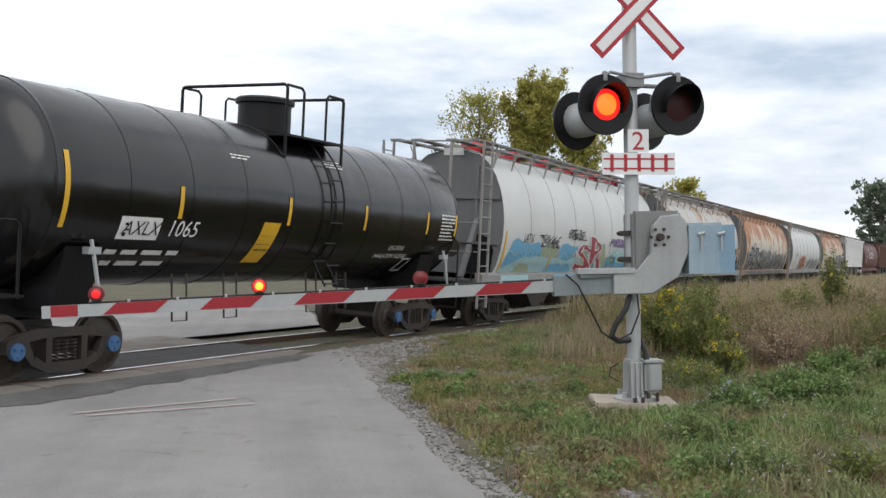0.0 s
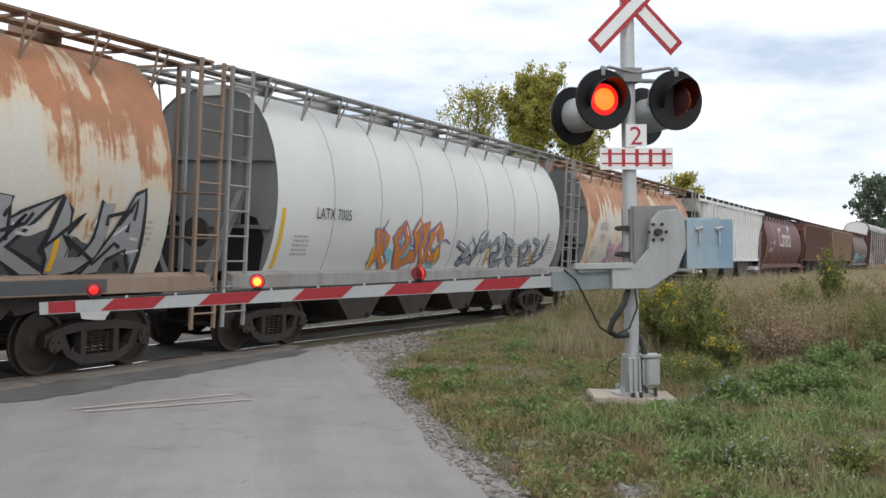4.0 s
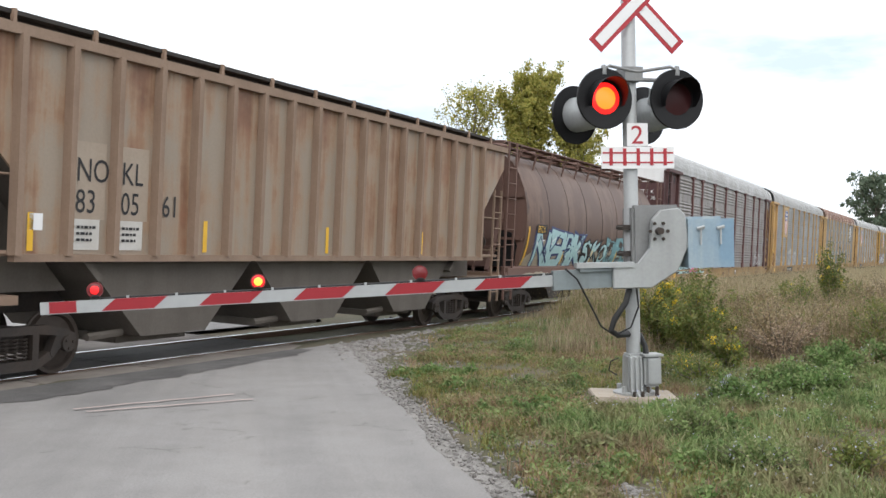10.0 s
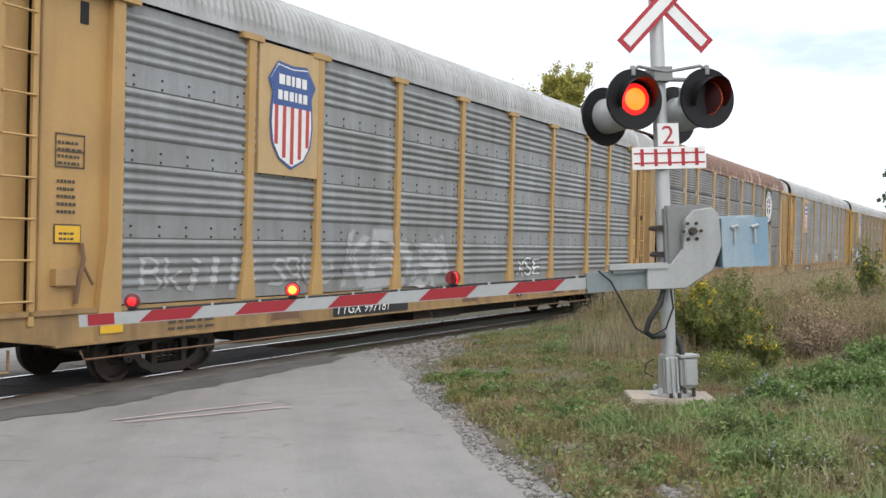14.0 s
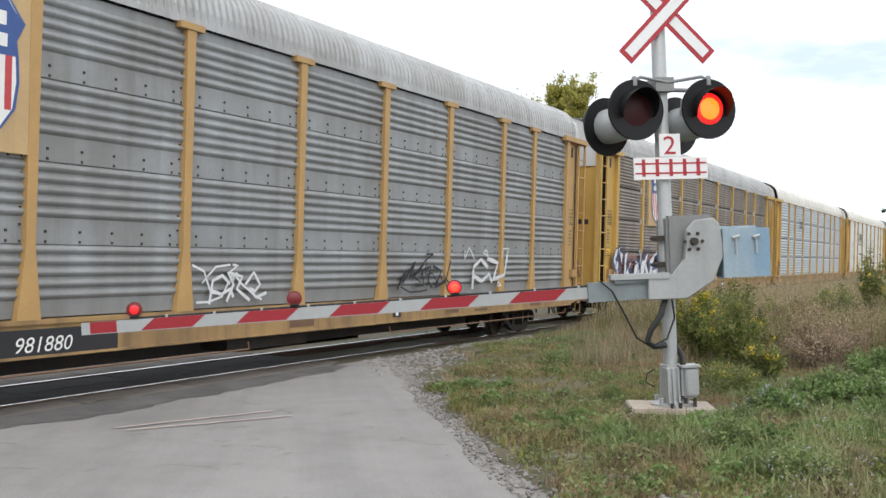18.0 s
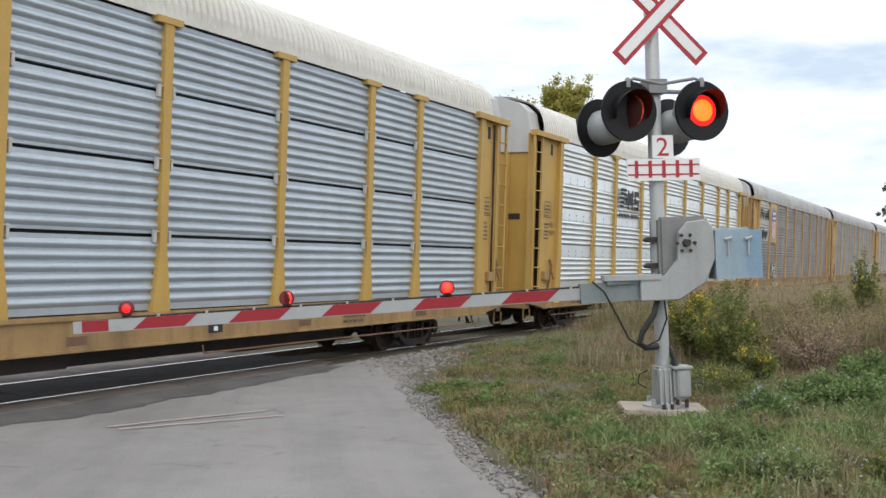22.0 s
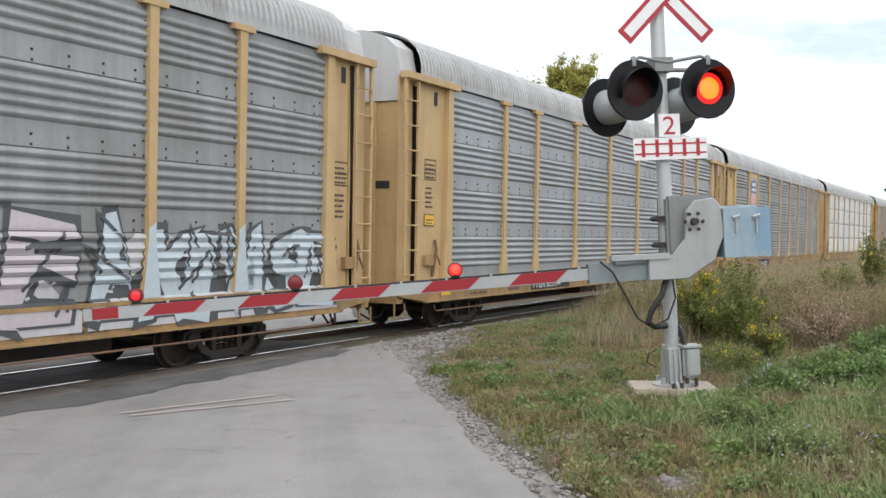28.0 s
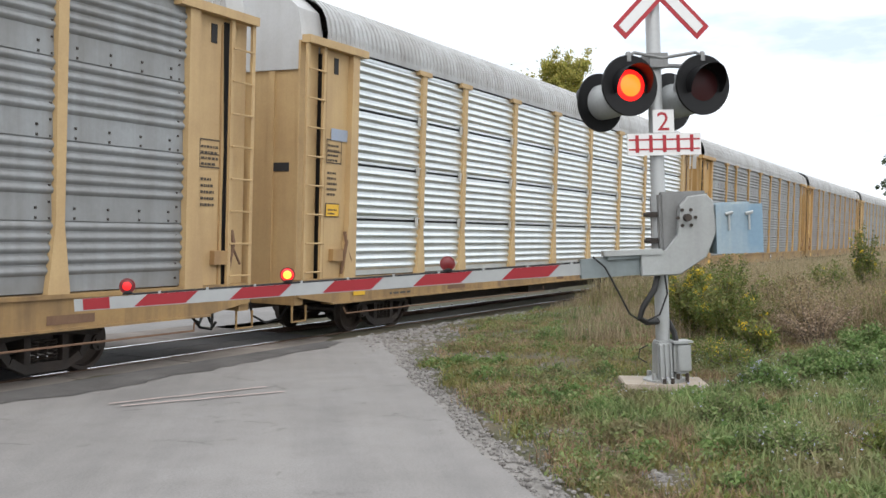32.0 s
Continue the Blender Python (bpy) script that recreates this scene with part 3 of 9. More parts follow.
def wild(parent, text, x, z, w, h, surf, fill, line, seed, fat=0.06, rim=0.045, lift=0.014, step=0.14, label="sprayed graffiti letter", shine=None, spiky=0.0):
    """A row of fat leaning sprayed letters, each with its outline and its fill."""
    rnd = random.Random(seed)
    cell = w / len(text)
    for i, ch in enumerate(text):
        if ch == " ":
            continue
        tilt, bend, wave = rnd.uniform(-0.22, 0.32), rnd.uniform(-0.14, 0.14), rnd.uniform(0.02, 0.07)
        sx, sy, dy = cell * rnd.uniform(0.86, 1.08), h * rnd.uniform(0.82, 1.04), rnd.uniform(-0.03, 0.08) * h
        ob = None
        for layer, (bold, material) in enumerate(((round(fat + rim, 3), line), (fat, fill))):
            bm = letterform(ch, bold)
            for k, v in enumerate(bm.verts):
                u, q = v.co.x, v.co.y
                jag = spiky * noise.noise((u * 3.1 + i, q * 3.3, seed))
                v.co = (i * cell + (u + tilt * q + bend * math.sin(q * 3.1) + jag) * sx, dy + (q + wave * math.sin(u * 5 + i) + jag) * sy, 0)
            me = finish(wrap(bm, x, z, surf, lift + 0.005 * layer + 0.0015 * (i % 3), step), "graffiti_letter", material)
            ob = hang("letter_fill", me, ob) if layer else hang("graffiti_letter", me, parent, label)
        if spiky:
            bm = bmesh.new()
            for _ in range(3):
                u, q = rnd.uniform(-0.1, 1.0), rnd.uniform(0.0, 0.9)
                pts = [(u, q), (u + rnd.uniform(-0.4, 0.4), q + rnd.uniform(0.05, 0.5)), (u + rnd.uniform(-0.5, 0.6), q + rnd.uniform(-0.4, 0.3))]
                ribbon(bm, [(i * cell + (a + tilt * b) * sx, max(0.0, min(b, 1.15)) * sy) for a, b in pts], 0.055, rnd)
            tagged(hang("letter_line", finish(wrap(bm, x, z, surf, lift + 0.013, step), "letter_line", line), ob), kind="stuff")
        if shine is not None:
            bm = bmesh.new()
            for _ in range(3):
                u, q = rnd.uniform(0.1, 0.8), rnd.uniform(0.25, 0.85)
                ribbon(bm, [(i * cell + (u + tilt * q) * sx, q * sy), (i * cell + (u + rnd.uniform(-0.2, 0.3) + tilt * q) * sx, (q + rnd.uniform(-0.1, 0.16)) * sy)], 0.04, rnd)
            tagged(hang("letter_shine", finish(wrap(bm, x, z, surf, lift + 0.011, step), "letter_shine", shine), ob), kind="stuff")


def sprayed_band(parent, x, z, w, h, surf, material, seed, wave=0.25, lift=0.008, step=0.14, label="soft sprayed colour behind graffiti", low=0.0):
    """A patch of sprayed colour with a wavy top and a ragged foot."""
    bm = bmesh.new()
    n = max(4, int(w / 0.13))
    prev = None
    for k in range(n + 1):
        u = w * k / n
        end = min(1.0, 5.0 * min(k, n - k) / n + 0.25)
        top = h * (1 - wave + wave * (noise.noise((u * 0.9, seed, 0)) + 0.6 * noise.noise((u * 3.0, seed, 4)))) * end
        foot = low * h * max(0.0, noise.noise((u * 1.3, seed, 9)) + 0.3)
        pair = (bm.verts.new((u, foot, 0)), bm.verts.new((u, max(top, foot + 0.04), 0)))
        if prev:
            bm.faces.new((prev[0], pair[0], pair[1], prev[1]))
        prev = pair
    return part("sprayed_band", wrap(bm, x, z, surf, lift, step), material, parent, label)


# ---------------------------------------------------------------- running gear
SPIN = []     # wheelsets with their radius and where their car is


def truck(parent, x, r=0.457, base=1.78, material=None, adapter=None):
    """A two-axle freight truck under a car: bolster > side frames, springs, wheelsets."""
    material = material or STEEL
    adapter = adapter or material

    def bolster(bm):
        box(bm, -0.2, 0.2, -0.95, 0.95, r - 0.08, r + 0.26)
        box(bm, -0.3, 0.3, -0.32, 0.32, r + 0.2, r + 0.34)

    def side(bm):
        h = base / 2
        outer = [(-h - 0.16, r + 0.13), (-h + 0.02, r + 0.2), (-0.5, r + 0.28), (0.5, r + 0.28), (h - 0.02, r + 0.2), (h + 0.16, r + 0.13),
                 (h + 0.16, r - 0.03), (h - 0.14, r - 0.06), (h - 0.26, r - 0.2), (0.34, r - 0.33), (-0.34, r - 0.33), (-h + 0.26, r - 0.2), (-h + 0.14, r - 0.06), (-h - 0.16, r - 0.03)]
        ring_in = [[(-0.26, r + 0.13), (0.26, r + 0.13), (0.26, r - 0.17), (-0.26, r - 0.17)],
                   [(-0.66, r + 0.12), (-0.38, r + 0.15), (-0.38, r - 0.19), (-0.56, r - 0.10)], [(0.66, r + 0.12), (0.56, r - 0.10), (0.38, r - 0.19), (0.38, r + 0.15)]]
        # bars that leave the three windows open
        for pts in ([outer[0], outer[1], outer[2], outer[3], outer[4], outer[5], (h + 0.16, r + 0.02), (0.7, r + 0.12), (0.38, r + 0.16), (-0.38, r + 0.16), (-0.7, r + 0.12), (-h - 0.16, r + 0.02)],
                    [(-h - 0.16, r + 0.03), (-0.68, r + 0.12), (-0.58, r - 0.10), (-h + 0.26, r - 0.2), (-h + 0.14, r - 0.06), (-h - 0.16, r - 0.03)],
                    [(h + 0.16, r + 0.03), (h + 0.16, r - 0.03), (h - 0.14, r - 0.06), (h - 0.26, r - 0.2), (0.58, r - 0.10), (0.68, r + 0.12)],
                    [(-h + 0.26, r - 0.2), (-0.56, r - 0.09), (-0.38, r - 0.19), (0.38, r - 0.19), (0.56, r - 0.09), (h - 0.26, r - 0.2), (0.34, r - 0.33), (-0.34, r - 0.33)],
                    [(-0.38, r + 0.17), (-0.27, r + 0.17), (-0.27, r - 0.2), (-0.38, r - 0.2)], [(0.27, r + 0.17), (0.38, r + 0.17), (0.38, r - 0.2), (0.27, r - 0.2)]):
            prism(bm, pts, -0.07, 0.07, "y")

    def spring(bm):
        pts = [(0.058 * math.cos(k * 1.047), 0.058 * math.sin(k * 1.047), r - 0.19 + k * 0.0085) for k in range(36)]
        tube(bm, pts, 0.016, 4)

    def wheels(bm):
        tube(bm, [(0, -0.98, 0), (0, 0.98, 0)], 0.075, 10)
        for sg in (-1, 1):
            lathe(bm, [(0.09, sg * 0.62), (r * 0.42, sg * 0.70), (r * 0.78, sg * 0.665), (r * 0.86, sg * 0.68), (r + 0.025, sg * 0.68), (r + 0.025, sg * 0.71),
                       (r, sg * 0.725), (r - 0.004, sg * 0.815), (r * 0.86, sg * 0.815), (r * 0.8, sg * 0.76), (r * 0.42, sg * 0.78), (0.14, sg * 0.83), (0.09, sg * 0.84)], "y", 32)
            # cast marks that show the turning
            for k in range(3):
                a = k * 2.094
                box(bm, math.cos(a) * r * 0.6 - 0.03, math.cos(a) * r * 0.6 + 0.03, sg * 0.75 - 0.02, sg * 0.75 + 0.02, math.sin(a) * r * 0.6 - 0.03, math.sin(a) * r * 0.6 + 0.03)

    def cap(bm):
        lathe(bm, [(0.12, -1.10), (0.12, -1.02), (0.095, -0.98)], "y", 14)
        for k in range(3):
            a = k * 2.094 + 0.4
            lathe(bm, [(0.022, -1.125), (0.022, -1.09)], "y", 6, (0.07 * math.cos(a), 0, 0.07 * math.sin(a)))

    tr = hang("truck", shared(("bolster", r), bolster, material, "truck_bolster"), parent, m=pose(x, 0, 0))
    for sg in (-1, 1):
        hang("side_frame", shared(("side", r, base), side, material, "truck_side_frame"), tr, m=pose(0, sg * 0.99, 0))
        for dx in (-0.16, 0.0, 0.16):
            hang("spring", shared(("spring", r), spring, material, "truck_spring"), tr, m=pose(dx, sg * 0.99, 0))
        for dx in (-base / 2, base / 2):
            hang("axle_cap", shared("cap", cap, adapter, "axle_cap"), tr, m=pose(dx, 0, r, 0, 0, 0 if sg < 0 else 180))
    for dx in (-base / 2, base / 2):
        w = hang("wheelset", shared(("wheels", r), wheels, WHEEL, "wheelset"), tr, m=pose(dx, 0, r))
        SPIN.append((w, dx, r, parent, x))
    return tr


def coupler(parent, x, way):
    def build(bm):
        box(bm, -0.75, 0.0, -0.09, 0.09, 0.76, 0.94)
        prism(bm, [(0.0, -0.16), (0.2, -0.17), (0.3, -0.08), (0.22, 0.02), (0.3, 0.1), (0.16, 0.16), (0.0, 0.14)], 0.70, 0.99, "z")
    def hose(bm):
        tube(bm, [(-0.25, -0.35, 0.82), (-0.05, -0.36, 0.7), (0.1, -0.34, 0.45), (0.28, -0.26, 0.33), (0.42, -0.2, 0.38)], 0.028, 6)
    m = pose(x, 0, 0, 0, 0, 0 if way > 0 else 180)
    c = hang("coupler", shared("coupler", build, STEEL, "coupler"), parent, m=m)
    hang("air_hose", shared("hose", hose, RUBBER, "air_hose"), c)


def ladder(parent, x0, x1, y, z0, z1, material, step=0.4, thick=0.03, name="ladder"):
    bm = bmesh.new()
    d = 0.05 if y < 0 else -0.05
    for x in (x0, x1):
        box(bm, x - thick, x + thick, min(y, y + d), max(y, y + d), z0, z1)
    z = z0 + step * 0.6
    while z < z1 - 0.05:
        tube(bm, [(x0, y - d * 0.2, z), (x1, y - d * 0.2, z)], 0.017, 5)
        z += step
    return part(name, bm, material, parent)


TRAIN = []    # (thing, place along the train, length)


# ---------------------------------------------------------------- tank car
def tank_car(S, LEN):
    car = thing("tank_car", Matrix(), "black pressure tank car with yellow reflector strips and white markings", "tank car", "train cars")
    TRAIN.append((car, S, LEN))
    shell = plain_shell()
    rad, zc = 1.50, 2.75

    def surf(z):
        return math.sqrt(max(rad * rad - (z - zc) ** 2, 0.01))

    bm = bmesh.new()
    a, b = 1.75, LEN - 1.35
    prof = [(0.02, a - 0.62)] + [(rad * math.sin(t), a - 0.62 * math.cos(t)) for t in [i * math.pi / 2 / 9 for i in range(1, 10)]]
    prof += [(rad, a + (b - a) * k / 12) for k in range(1, 13)]
    prof += [(rad * math.cos(t), b + 0.62 * math.sin(t)) for t in [i * math.pi / 2 / 9 for i in range(1, 9)]] + [(0.02, b + 0.62)]
    lathe(bm, prof, "x", 56, (0, 0, zc))
    part("tank_shell", bm, shell, car, "glossy black jacketed shell")
    for k in range(10):
        bm = bmesh.new()
        u = a + (b - a) * k / 9
        lathe(bm, [(rad - 0.01, u - 0.035), (rad + 0.007, u - 0.03), (rad + 0.007, u + 0.03), (rad - 0.01, u + 0.035)], "x", 56, (0, 0, zc))
        part("jacket_band", bm, shell, car)
    for x0, x1 in ((0.35, 3.2), (LEN - 3.2, LEN - 0.35)):
        bm = bmesh.new()
        box(bm, x0, x1, -0.35, 0.35, 0.85, 1.25)
        part("stub_sill", bm, BLACK, car)
        xb = 2.45 if x0 < 5 else LEN - 2.45
        bm = bmesh.new()
        prism(bm, [(-1.05, 1.0), (1.05, 1.0), (1.3, 1.9), (0.8, 1.45), (-0.8, 1.45), (-1.3, 1.9)], xb - 0.35, xb + 0.35, "x")
        part("tank_saddle", bm, BLACK, car)
    for x in (0.45, LEN - 0.45):
        bm = bmesh.new()
        box(bm, x - 0.12, x + 0.12, -1.5, 1.5, 1.05, 1.22)
        part("end_beam", bm, BLACK, car)
    for x0, x1 in ((0.2, 1.25), (LEN - 1.2, LEN - 0.2)):
        bm = bmesh.new()
        box(bm, x0, x1, -1.5, 1.5, 1.225, 1.26)
        part("end_platform", bm, BLACK, car)
        for y in (-1.46, 1.46):
            bm = bmesh.new()
            tube(bm, [(x0 + 0.05, y, 0.6), (x0 + 0.05, y, 2.15), (x0 + 0.12, y, 2.22), (x1 - 0.16, y, 2.22), (x1 - 0.08, y, 2.15), (x1 - 0.08, y, 1.2)], 0.022, 6)
            part("handrail", bm, BLACK, car)
    # manway, platform and guard rails
    cx = 8.3
    bm = bmesh.new()
    lathe(bm, [(0.52, 4.0), (0.52, 4.72), (0.58, 4.74), (0.58, 4.82), (0.52, 4.86), (0.02, 4.89)], "z", 32, (cx, 0, 0))
    part("valve_housing", bm, BLACK, car, "black drum-shaped valve housing with a rimmed lid")
    p0, p1 = cx - 1.0, cx + 0.95
    for y0, y1 in ((-1.25, -0.6), (0.6, 1.25)):
        bm = bmesh.new()
        box(bm, p0, p1, y0, y1, 4.02, 4.06)
        part("top_platform", bm, BLACK, car)
    for x in (p0, p1):
        bm = bmesh.new()
        tube(bm, [(x, -1.22, 3.6), (x, -1.22, 4.90), (x, -1.16, 4.96), (x, 1.16, 4.96), (x, 1.22, 4.90), (x, 1.22, 3.6)], 0.032, 6)
        part("guard_rail", bm, BLACK, car)
    for sg in (-1, 1):
        y = sg * 1.22
        for u0, u1 in ((p0, p0 + 0.55), (p1, p1 - 0.62)):
            bm = bmesh.new()
            q = 0.08 if u1 > u0 else -0.08
            tube(bm, [(u0, y, 4.95), (u1 - q, y, 4.95), (u1, y, 4.88), (u1, y, 4.04)], 0.026, 6)
            part("side_guard_rail", bm, BLACK, car)
        pts = []
        for i in range(13):
            t = radians(50 - i * 7.5)
            pts.append((math.cos(t) * (rad + 0.1) * sg, zc + math.sin(t) * (rad + 0.1)))
        bm = bmesh.new()
        for dx in (0.1, 0.55):
            tube(bm, [(cx + dx, y_, z_) for y_, z_ in pts] + [(cx + dx, sg * 1.52, 1.25)], 0.02, 5)
        for i in range(0, 13, 2):
            tube(bm, [(cx + 0.1, pts[i][0], pts[i][1]), (cx + 0.55, pts[i][0], pts[i][1])], 0.016, 5)
        for zz in (1.3, 1.65):
            tube(bm, [(cx + 0.1, sg * 1.53, zz), (cx + 0.55, sg * 1.53, zz)], 0.016, 5)
        part("ladder", bm, BLACK, car)
    for i, x in enumerate((1.85, 4.18, 7.12, 9.84, 12.65, LEN - 1.45)):
        h = 1.05 if i == 0 else 0.5
        decal(car, "reflector_strip", [(0, 0.09, 0, h)], x, 2.62 - h / 2 + (0.0 if i else 0.06), surf, YELLOW, "yellow reflective strip")
    decal(car, "number_board", [(0, 0.86, 0, 0.34)], 3.0, 2.02, surf, LETTER, "white number board", 0.008)
    lettering(car, "AXLX", 3.06, 2.09, 0.30, surf, LETTER_K, "black reporting mark", 0.25, 1.0, 0.016)
    lettering(car, "1065", 4.02, 2.09, 0.36, surf, LETTER, "white car number", 0.15, 1.0)
    fine_print(car, 2.6, 1.62, 2.3, 0.34, 2, surf, None, 4)
    decal(car, "placard", [(0, 0.5, 0, 0.72)], 6.32, 1.68, surf, YELLOW, "yellow warning placard", 0.012, 0.12)
    fine_print(car, 6.44, 1.8, 0.4, 0.45, 5, surf, LETTER_K, 9)
    lettering(car, "CHLORINE", 11.2, 1.98, 0.14, surf, LETTER, "", 0.1)
    lettering(car, "INHALATION HAZARD", 10.75, 1.8, 0.14, surf, LETTER, "", 0.1)
    fine_print(car, 13.4, 2.25, 0.75, 0.65, 8, surf, None, 21)
    fine_print(car, 12.9, 1.7, 0.5, 0.1, 1, surf, None, 22)
    fine_print(car, 8.6, 3.55, 0.7, 0.16, 3, surf, None, 25)
    fine_print(car, 5.6, 3.45, 0.6, 0.1, 2, surf, None, 26)
    decal(car, "placard_holder", [(0, 0.36, 0, 0.03), (0, 0.36, 0.27, 0.3), (0, 0.03, 0.03, 0.27), (0.33, 0.36, 0.03, 0.27)], 12.1, 1.5, surf, LETTER, "", 0.012, 0.1)
    for x in (2.45, LEN - 1.9):
        bm = bmesh.new()
        tube(bm, [(x, -1.42, 2.0), (x, -1.5, 1.7), (x + 0.1, -1.53, 1.15)], 0.03, 5)
        box(bm, x - 0.12, x + 0.12, -1.5, -1.38, 1.8, 1.9)
        part("grab_iron", bm, GALV, car)
    for x in (4.4, 5.7, 8.2, 9.3):
        bm = bmesh.new()
        tube(bm, [(x, -1.2, 1.5), (x, -1.25, 0.75), (x + 0.35, -1.25, 0.75), (x + 0.35, -1.2, 1.5)], 0.018, 5)
        part("step", bm, STEEL, car)
    bm = bmesh.new()
    tube(bm, [(3.3, -0.5, 1.0), (LEN - 3.3, -0.5, 0.95)], 0.035, 6)
    part("brake_pipe", bm, STEEL, car)
    blue = plain("blue_axle_cap", (0.06, 0.14, 0.30), 0.5, 0, 0.5)
    for x in (2.45, LEN - 2.45):
        truck(car, x, 0.457, 1.78, None, blue)
    coupler(car, 0.3, -1)
    coupler(car, LEN - 0.3, 1)


def plain_shell():
    g = Graph("black_tank_paint")
    n, d = g.noise(0.8, 5), g.noise(1.0, 5, 0.6, g.scaled(2.4, 2.4, 0.3))
    c = g.mix(g.mul(g.ramp(n, 0.4, 0.7), 0.5), (0.0035, 0.0035, 0.004), (0.006, 0.006, 0.006))
    c = g.mix(g.mul(g.ramp(d, 0.5, 0.75), 0.4), c, (0.012, 0.0115, 0.011))
    g.bsdf.inputs["Specular IOR Level"].default_value = 0.6
    return g.done(c, g.mul(g.mul(n, 0.2), 0.10, "ADD"), 0, g.noise(0.9, 2, 0.4), 0.05)


# ---------------------------------------------------------------- round-sided covered hopper
MATS["worn_stencil"] = plain("worn_stencil", (0.36, 0.36, 0.35), 0.7, 0, 0.3)
MATS["pale_seam"] = plain("grimy_pale_seam", (0.37, 0.37, 0.36), 0.7, 0, 0.6)
MATS["brown_seam"] = plain("grimy_brown_seam", (0.07, 0.048, 0.04), 0.7, 0, 0.5)
MATS["faint_stencil"] = plain("faint_stencil", (0.22, 0.17, 0.15), 0.7, 0, 0.3)
HOPPER_PROFILE = [(1.30, 1.40), (1.44, 1.70), (1.54, 2.05), (1.60, 2.45), (1.61, 2.85), (1.57, 3.25), (1.47, 3.68), (1.30, 4.08), (1.08, 4.40), (0.80, 4.62)]


def round_surf(z):
    for (a, p), (b, q) in zip(HOPPER_PROFILE, HOPPER_PROFILE[1:]):
        if p <= z <= q:
            return a + (b - a) * (z - p) / (q - p)
    return HOPPER_PROFILE[0][0] if z < 2 else HOPPER_PROFILE[-1][0]


def round_hopper(S, LEN, side, frame_mat, end_mat, label, hatch=None, walk_mat=None, stencils=True):
    car = thing("covered_hopper", Matrix(), label, "hopper car", "train cars")
    TRAIN.append((car, S, LEN))
    walk_mat = walk_mat or frame_mat
    a, b = 1.4, LEN - 1.4
    pr = [(-o, z) for o, z in HOPPER_PROFILE] + [(-0.4, 4.72), (0, 4.76), (0.4, 4.72)] + [(o, z) for o, z in HOPPER_PROFILE[::-1]]
    bm = bmesh.new()
    stations = [a, a + 0.06] + [a + (b - a) * k / 6 for k in range(1, 6)] + [b - 0.06, b]
    rings = [[bm.verts.new((x, y * (0.985 if i in (0, len(stations) - 1) else 1), z)) for y, z in pr] for i, x in enumerate(stations)]
    for q, r in zip(rings, rings[1:]):
        for i in range(len(pr) - 1):
            bm.faces.new((q[i], q[i + 1], r[i + 1], r[i]))
    part("body_shell", bm, side, car)
    seam = {"white": MATS["pale_seam"], "light": MATS["pale_seam"], "brown": MATS["brown_seam"]}.get(side.name[:5], side)
    for k in range(1, 8):
        x = a + (b - a) * k / 8
        bm = bmesh.new()
        lo = [bm.verts.new((x - 0.016, y * 1.0005, z)) for y, z in pr]
        mi = [bm.verts.new((x, y * 1.009, z + (0.012 if abs(y) < 0.9 else 0))) for y, z in pr]
        hi = [bm.verts.new((x + 0.016, y * 1.0005, z)) for y, z in pr]
        for q, r in ((lo, mi), (mi, hi)):
            for i in range(len(pr) - 1):
                bm.faces.new((q[i], q[i + 1], r[i + 1], r[i]))
        part("weld_seam", bm, seam, car)
    for i, x in enumerate((2.0, LEN * 0.36, LEN * 0.72, LEN - 2.3) if stencils else ()):
        fine_print(car, x, 1.75 + 0.12 * (i % 2), 0.55, 0.42, 5, round_surf, MATS["worn_stencil"] if side.name[:5] in ("white", "light", "heavi") else MATS["faint_stencil"], 71 + i)
    for x, nm in ((a + 0.03, "front"), (b - 0.03, "rear")):
        bm = bmesh.new()
        d = 0.02 if x < 5 else -0.02
        prism(bm, [(y * 0.975, z) for y, z in pr], x, x + d, "x")
        head = part("end_bulkhead", bm, end_mat, car, "flat end bulkhead")
        e = -0.07 if x < 5 else 0.07
        for y0, y1, z0, z1 in ((-1.45, 1.45, 3.42, 3.50), (-1.45, 1.45, 2.2, 2.27), (-0.8, -0.7, 2.28, 3.41), (0.7, 0.8, 2.28, 3.41), (-0.8, -0.7, 3.51, 4.3), (0.7, 0.8, 3.51, 4.3)):
            bm = bmesh.new()
            box(bm, min(x, x + e), max(x, x + e), y0, y1, z0, z1)
            part("stiffener", bm, end_mat, head)
        # ragged inspection opening in the end, its shaded inside put in as a black plate
        for side_ in (-1, 1):
            bm = bmesh.new()
            prism(bm, [(side_ * y, z) for y, z in ((1.22, 1.42), (0.55, 1.42), (0.5, 2.1), (0.62, 2.36), (0.86, 2.48), (1.12, 2.4), (1.3, 2.05))], x + (-0.035 if x < 5 else -0.015), x + (0.015 if x < 5 else 0.035), "x")
            part("end_recess", bm, BLACK, head)
        x2 = x - 0.95 if x < 5 else x + 0.95
        for y0 in (-0.85, 0.72):
            bm = bmesh.new()
            prism(bm, [(x, 3.0), (x2, 1.35), (x2 + (0.06 if x < 5 else -0.06), 1.25), (x, 2.75)], y0, y0 + 0.13, "y")
            part("end_brace", bm, end_mat, car)
        bm = bmesh.new()
        lathe(bm, [(0.24, -0.03), (0.27, -0.03), (0.27, 0.03), (0.24, 0.03)], "x", 20, (x2 + (0.25 if x < 5 else -0.25), -0.35, 2.1))
        tube(bm, [(x2 + (0.25 if x < 5 else -0.25), -0.60, 2.1), (x2 + (0.25 if x < 5 else -0.25), -0.1, 2.1)], 0.015, 5)
        part("brake_wheel", bm, STEEL, car)
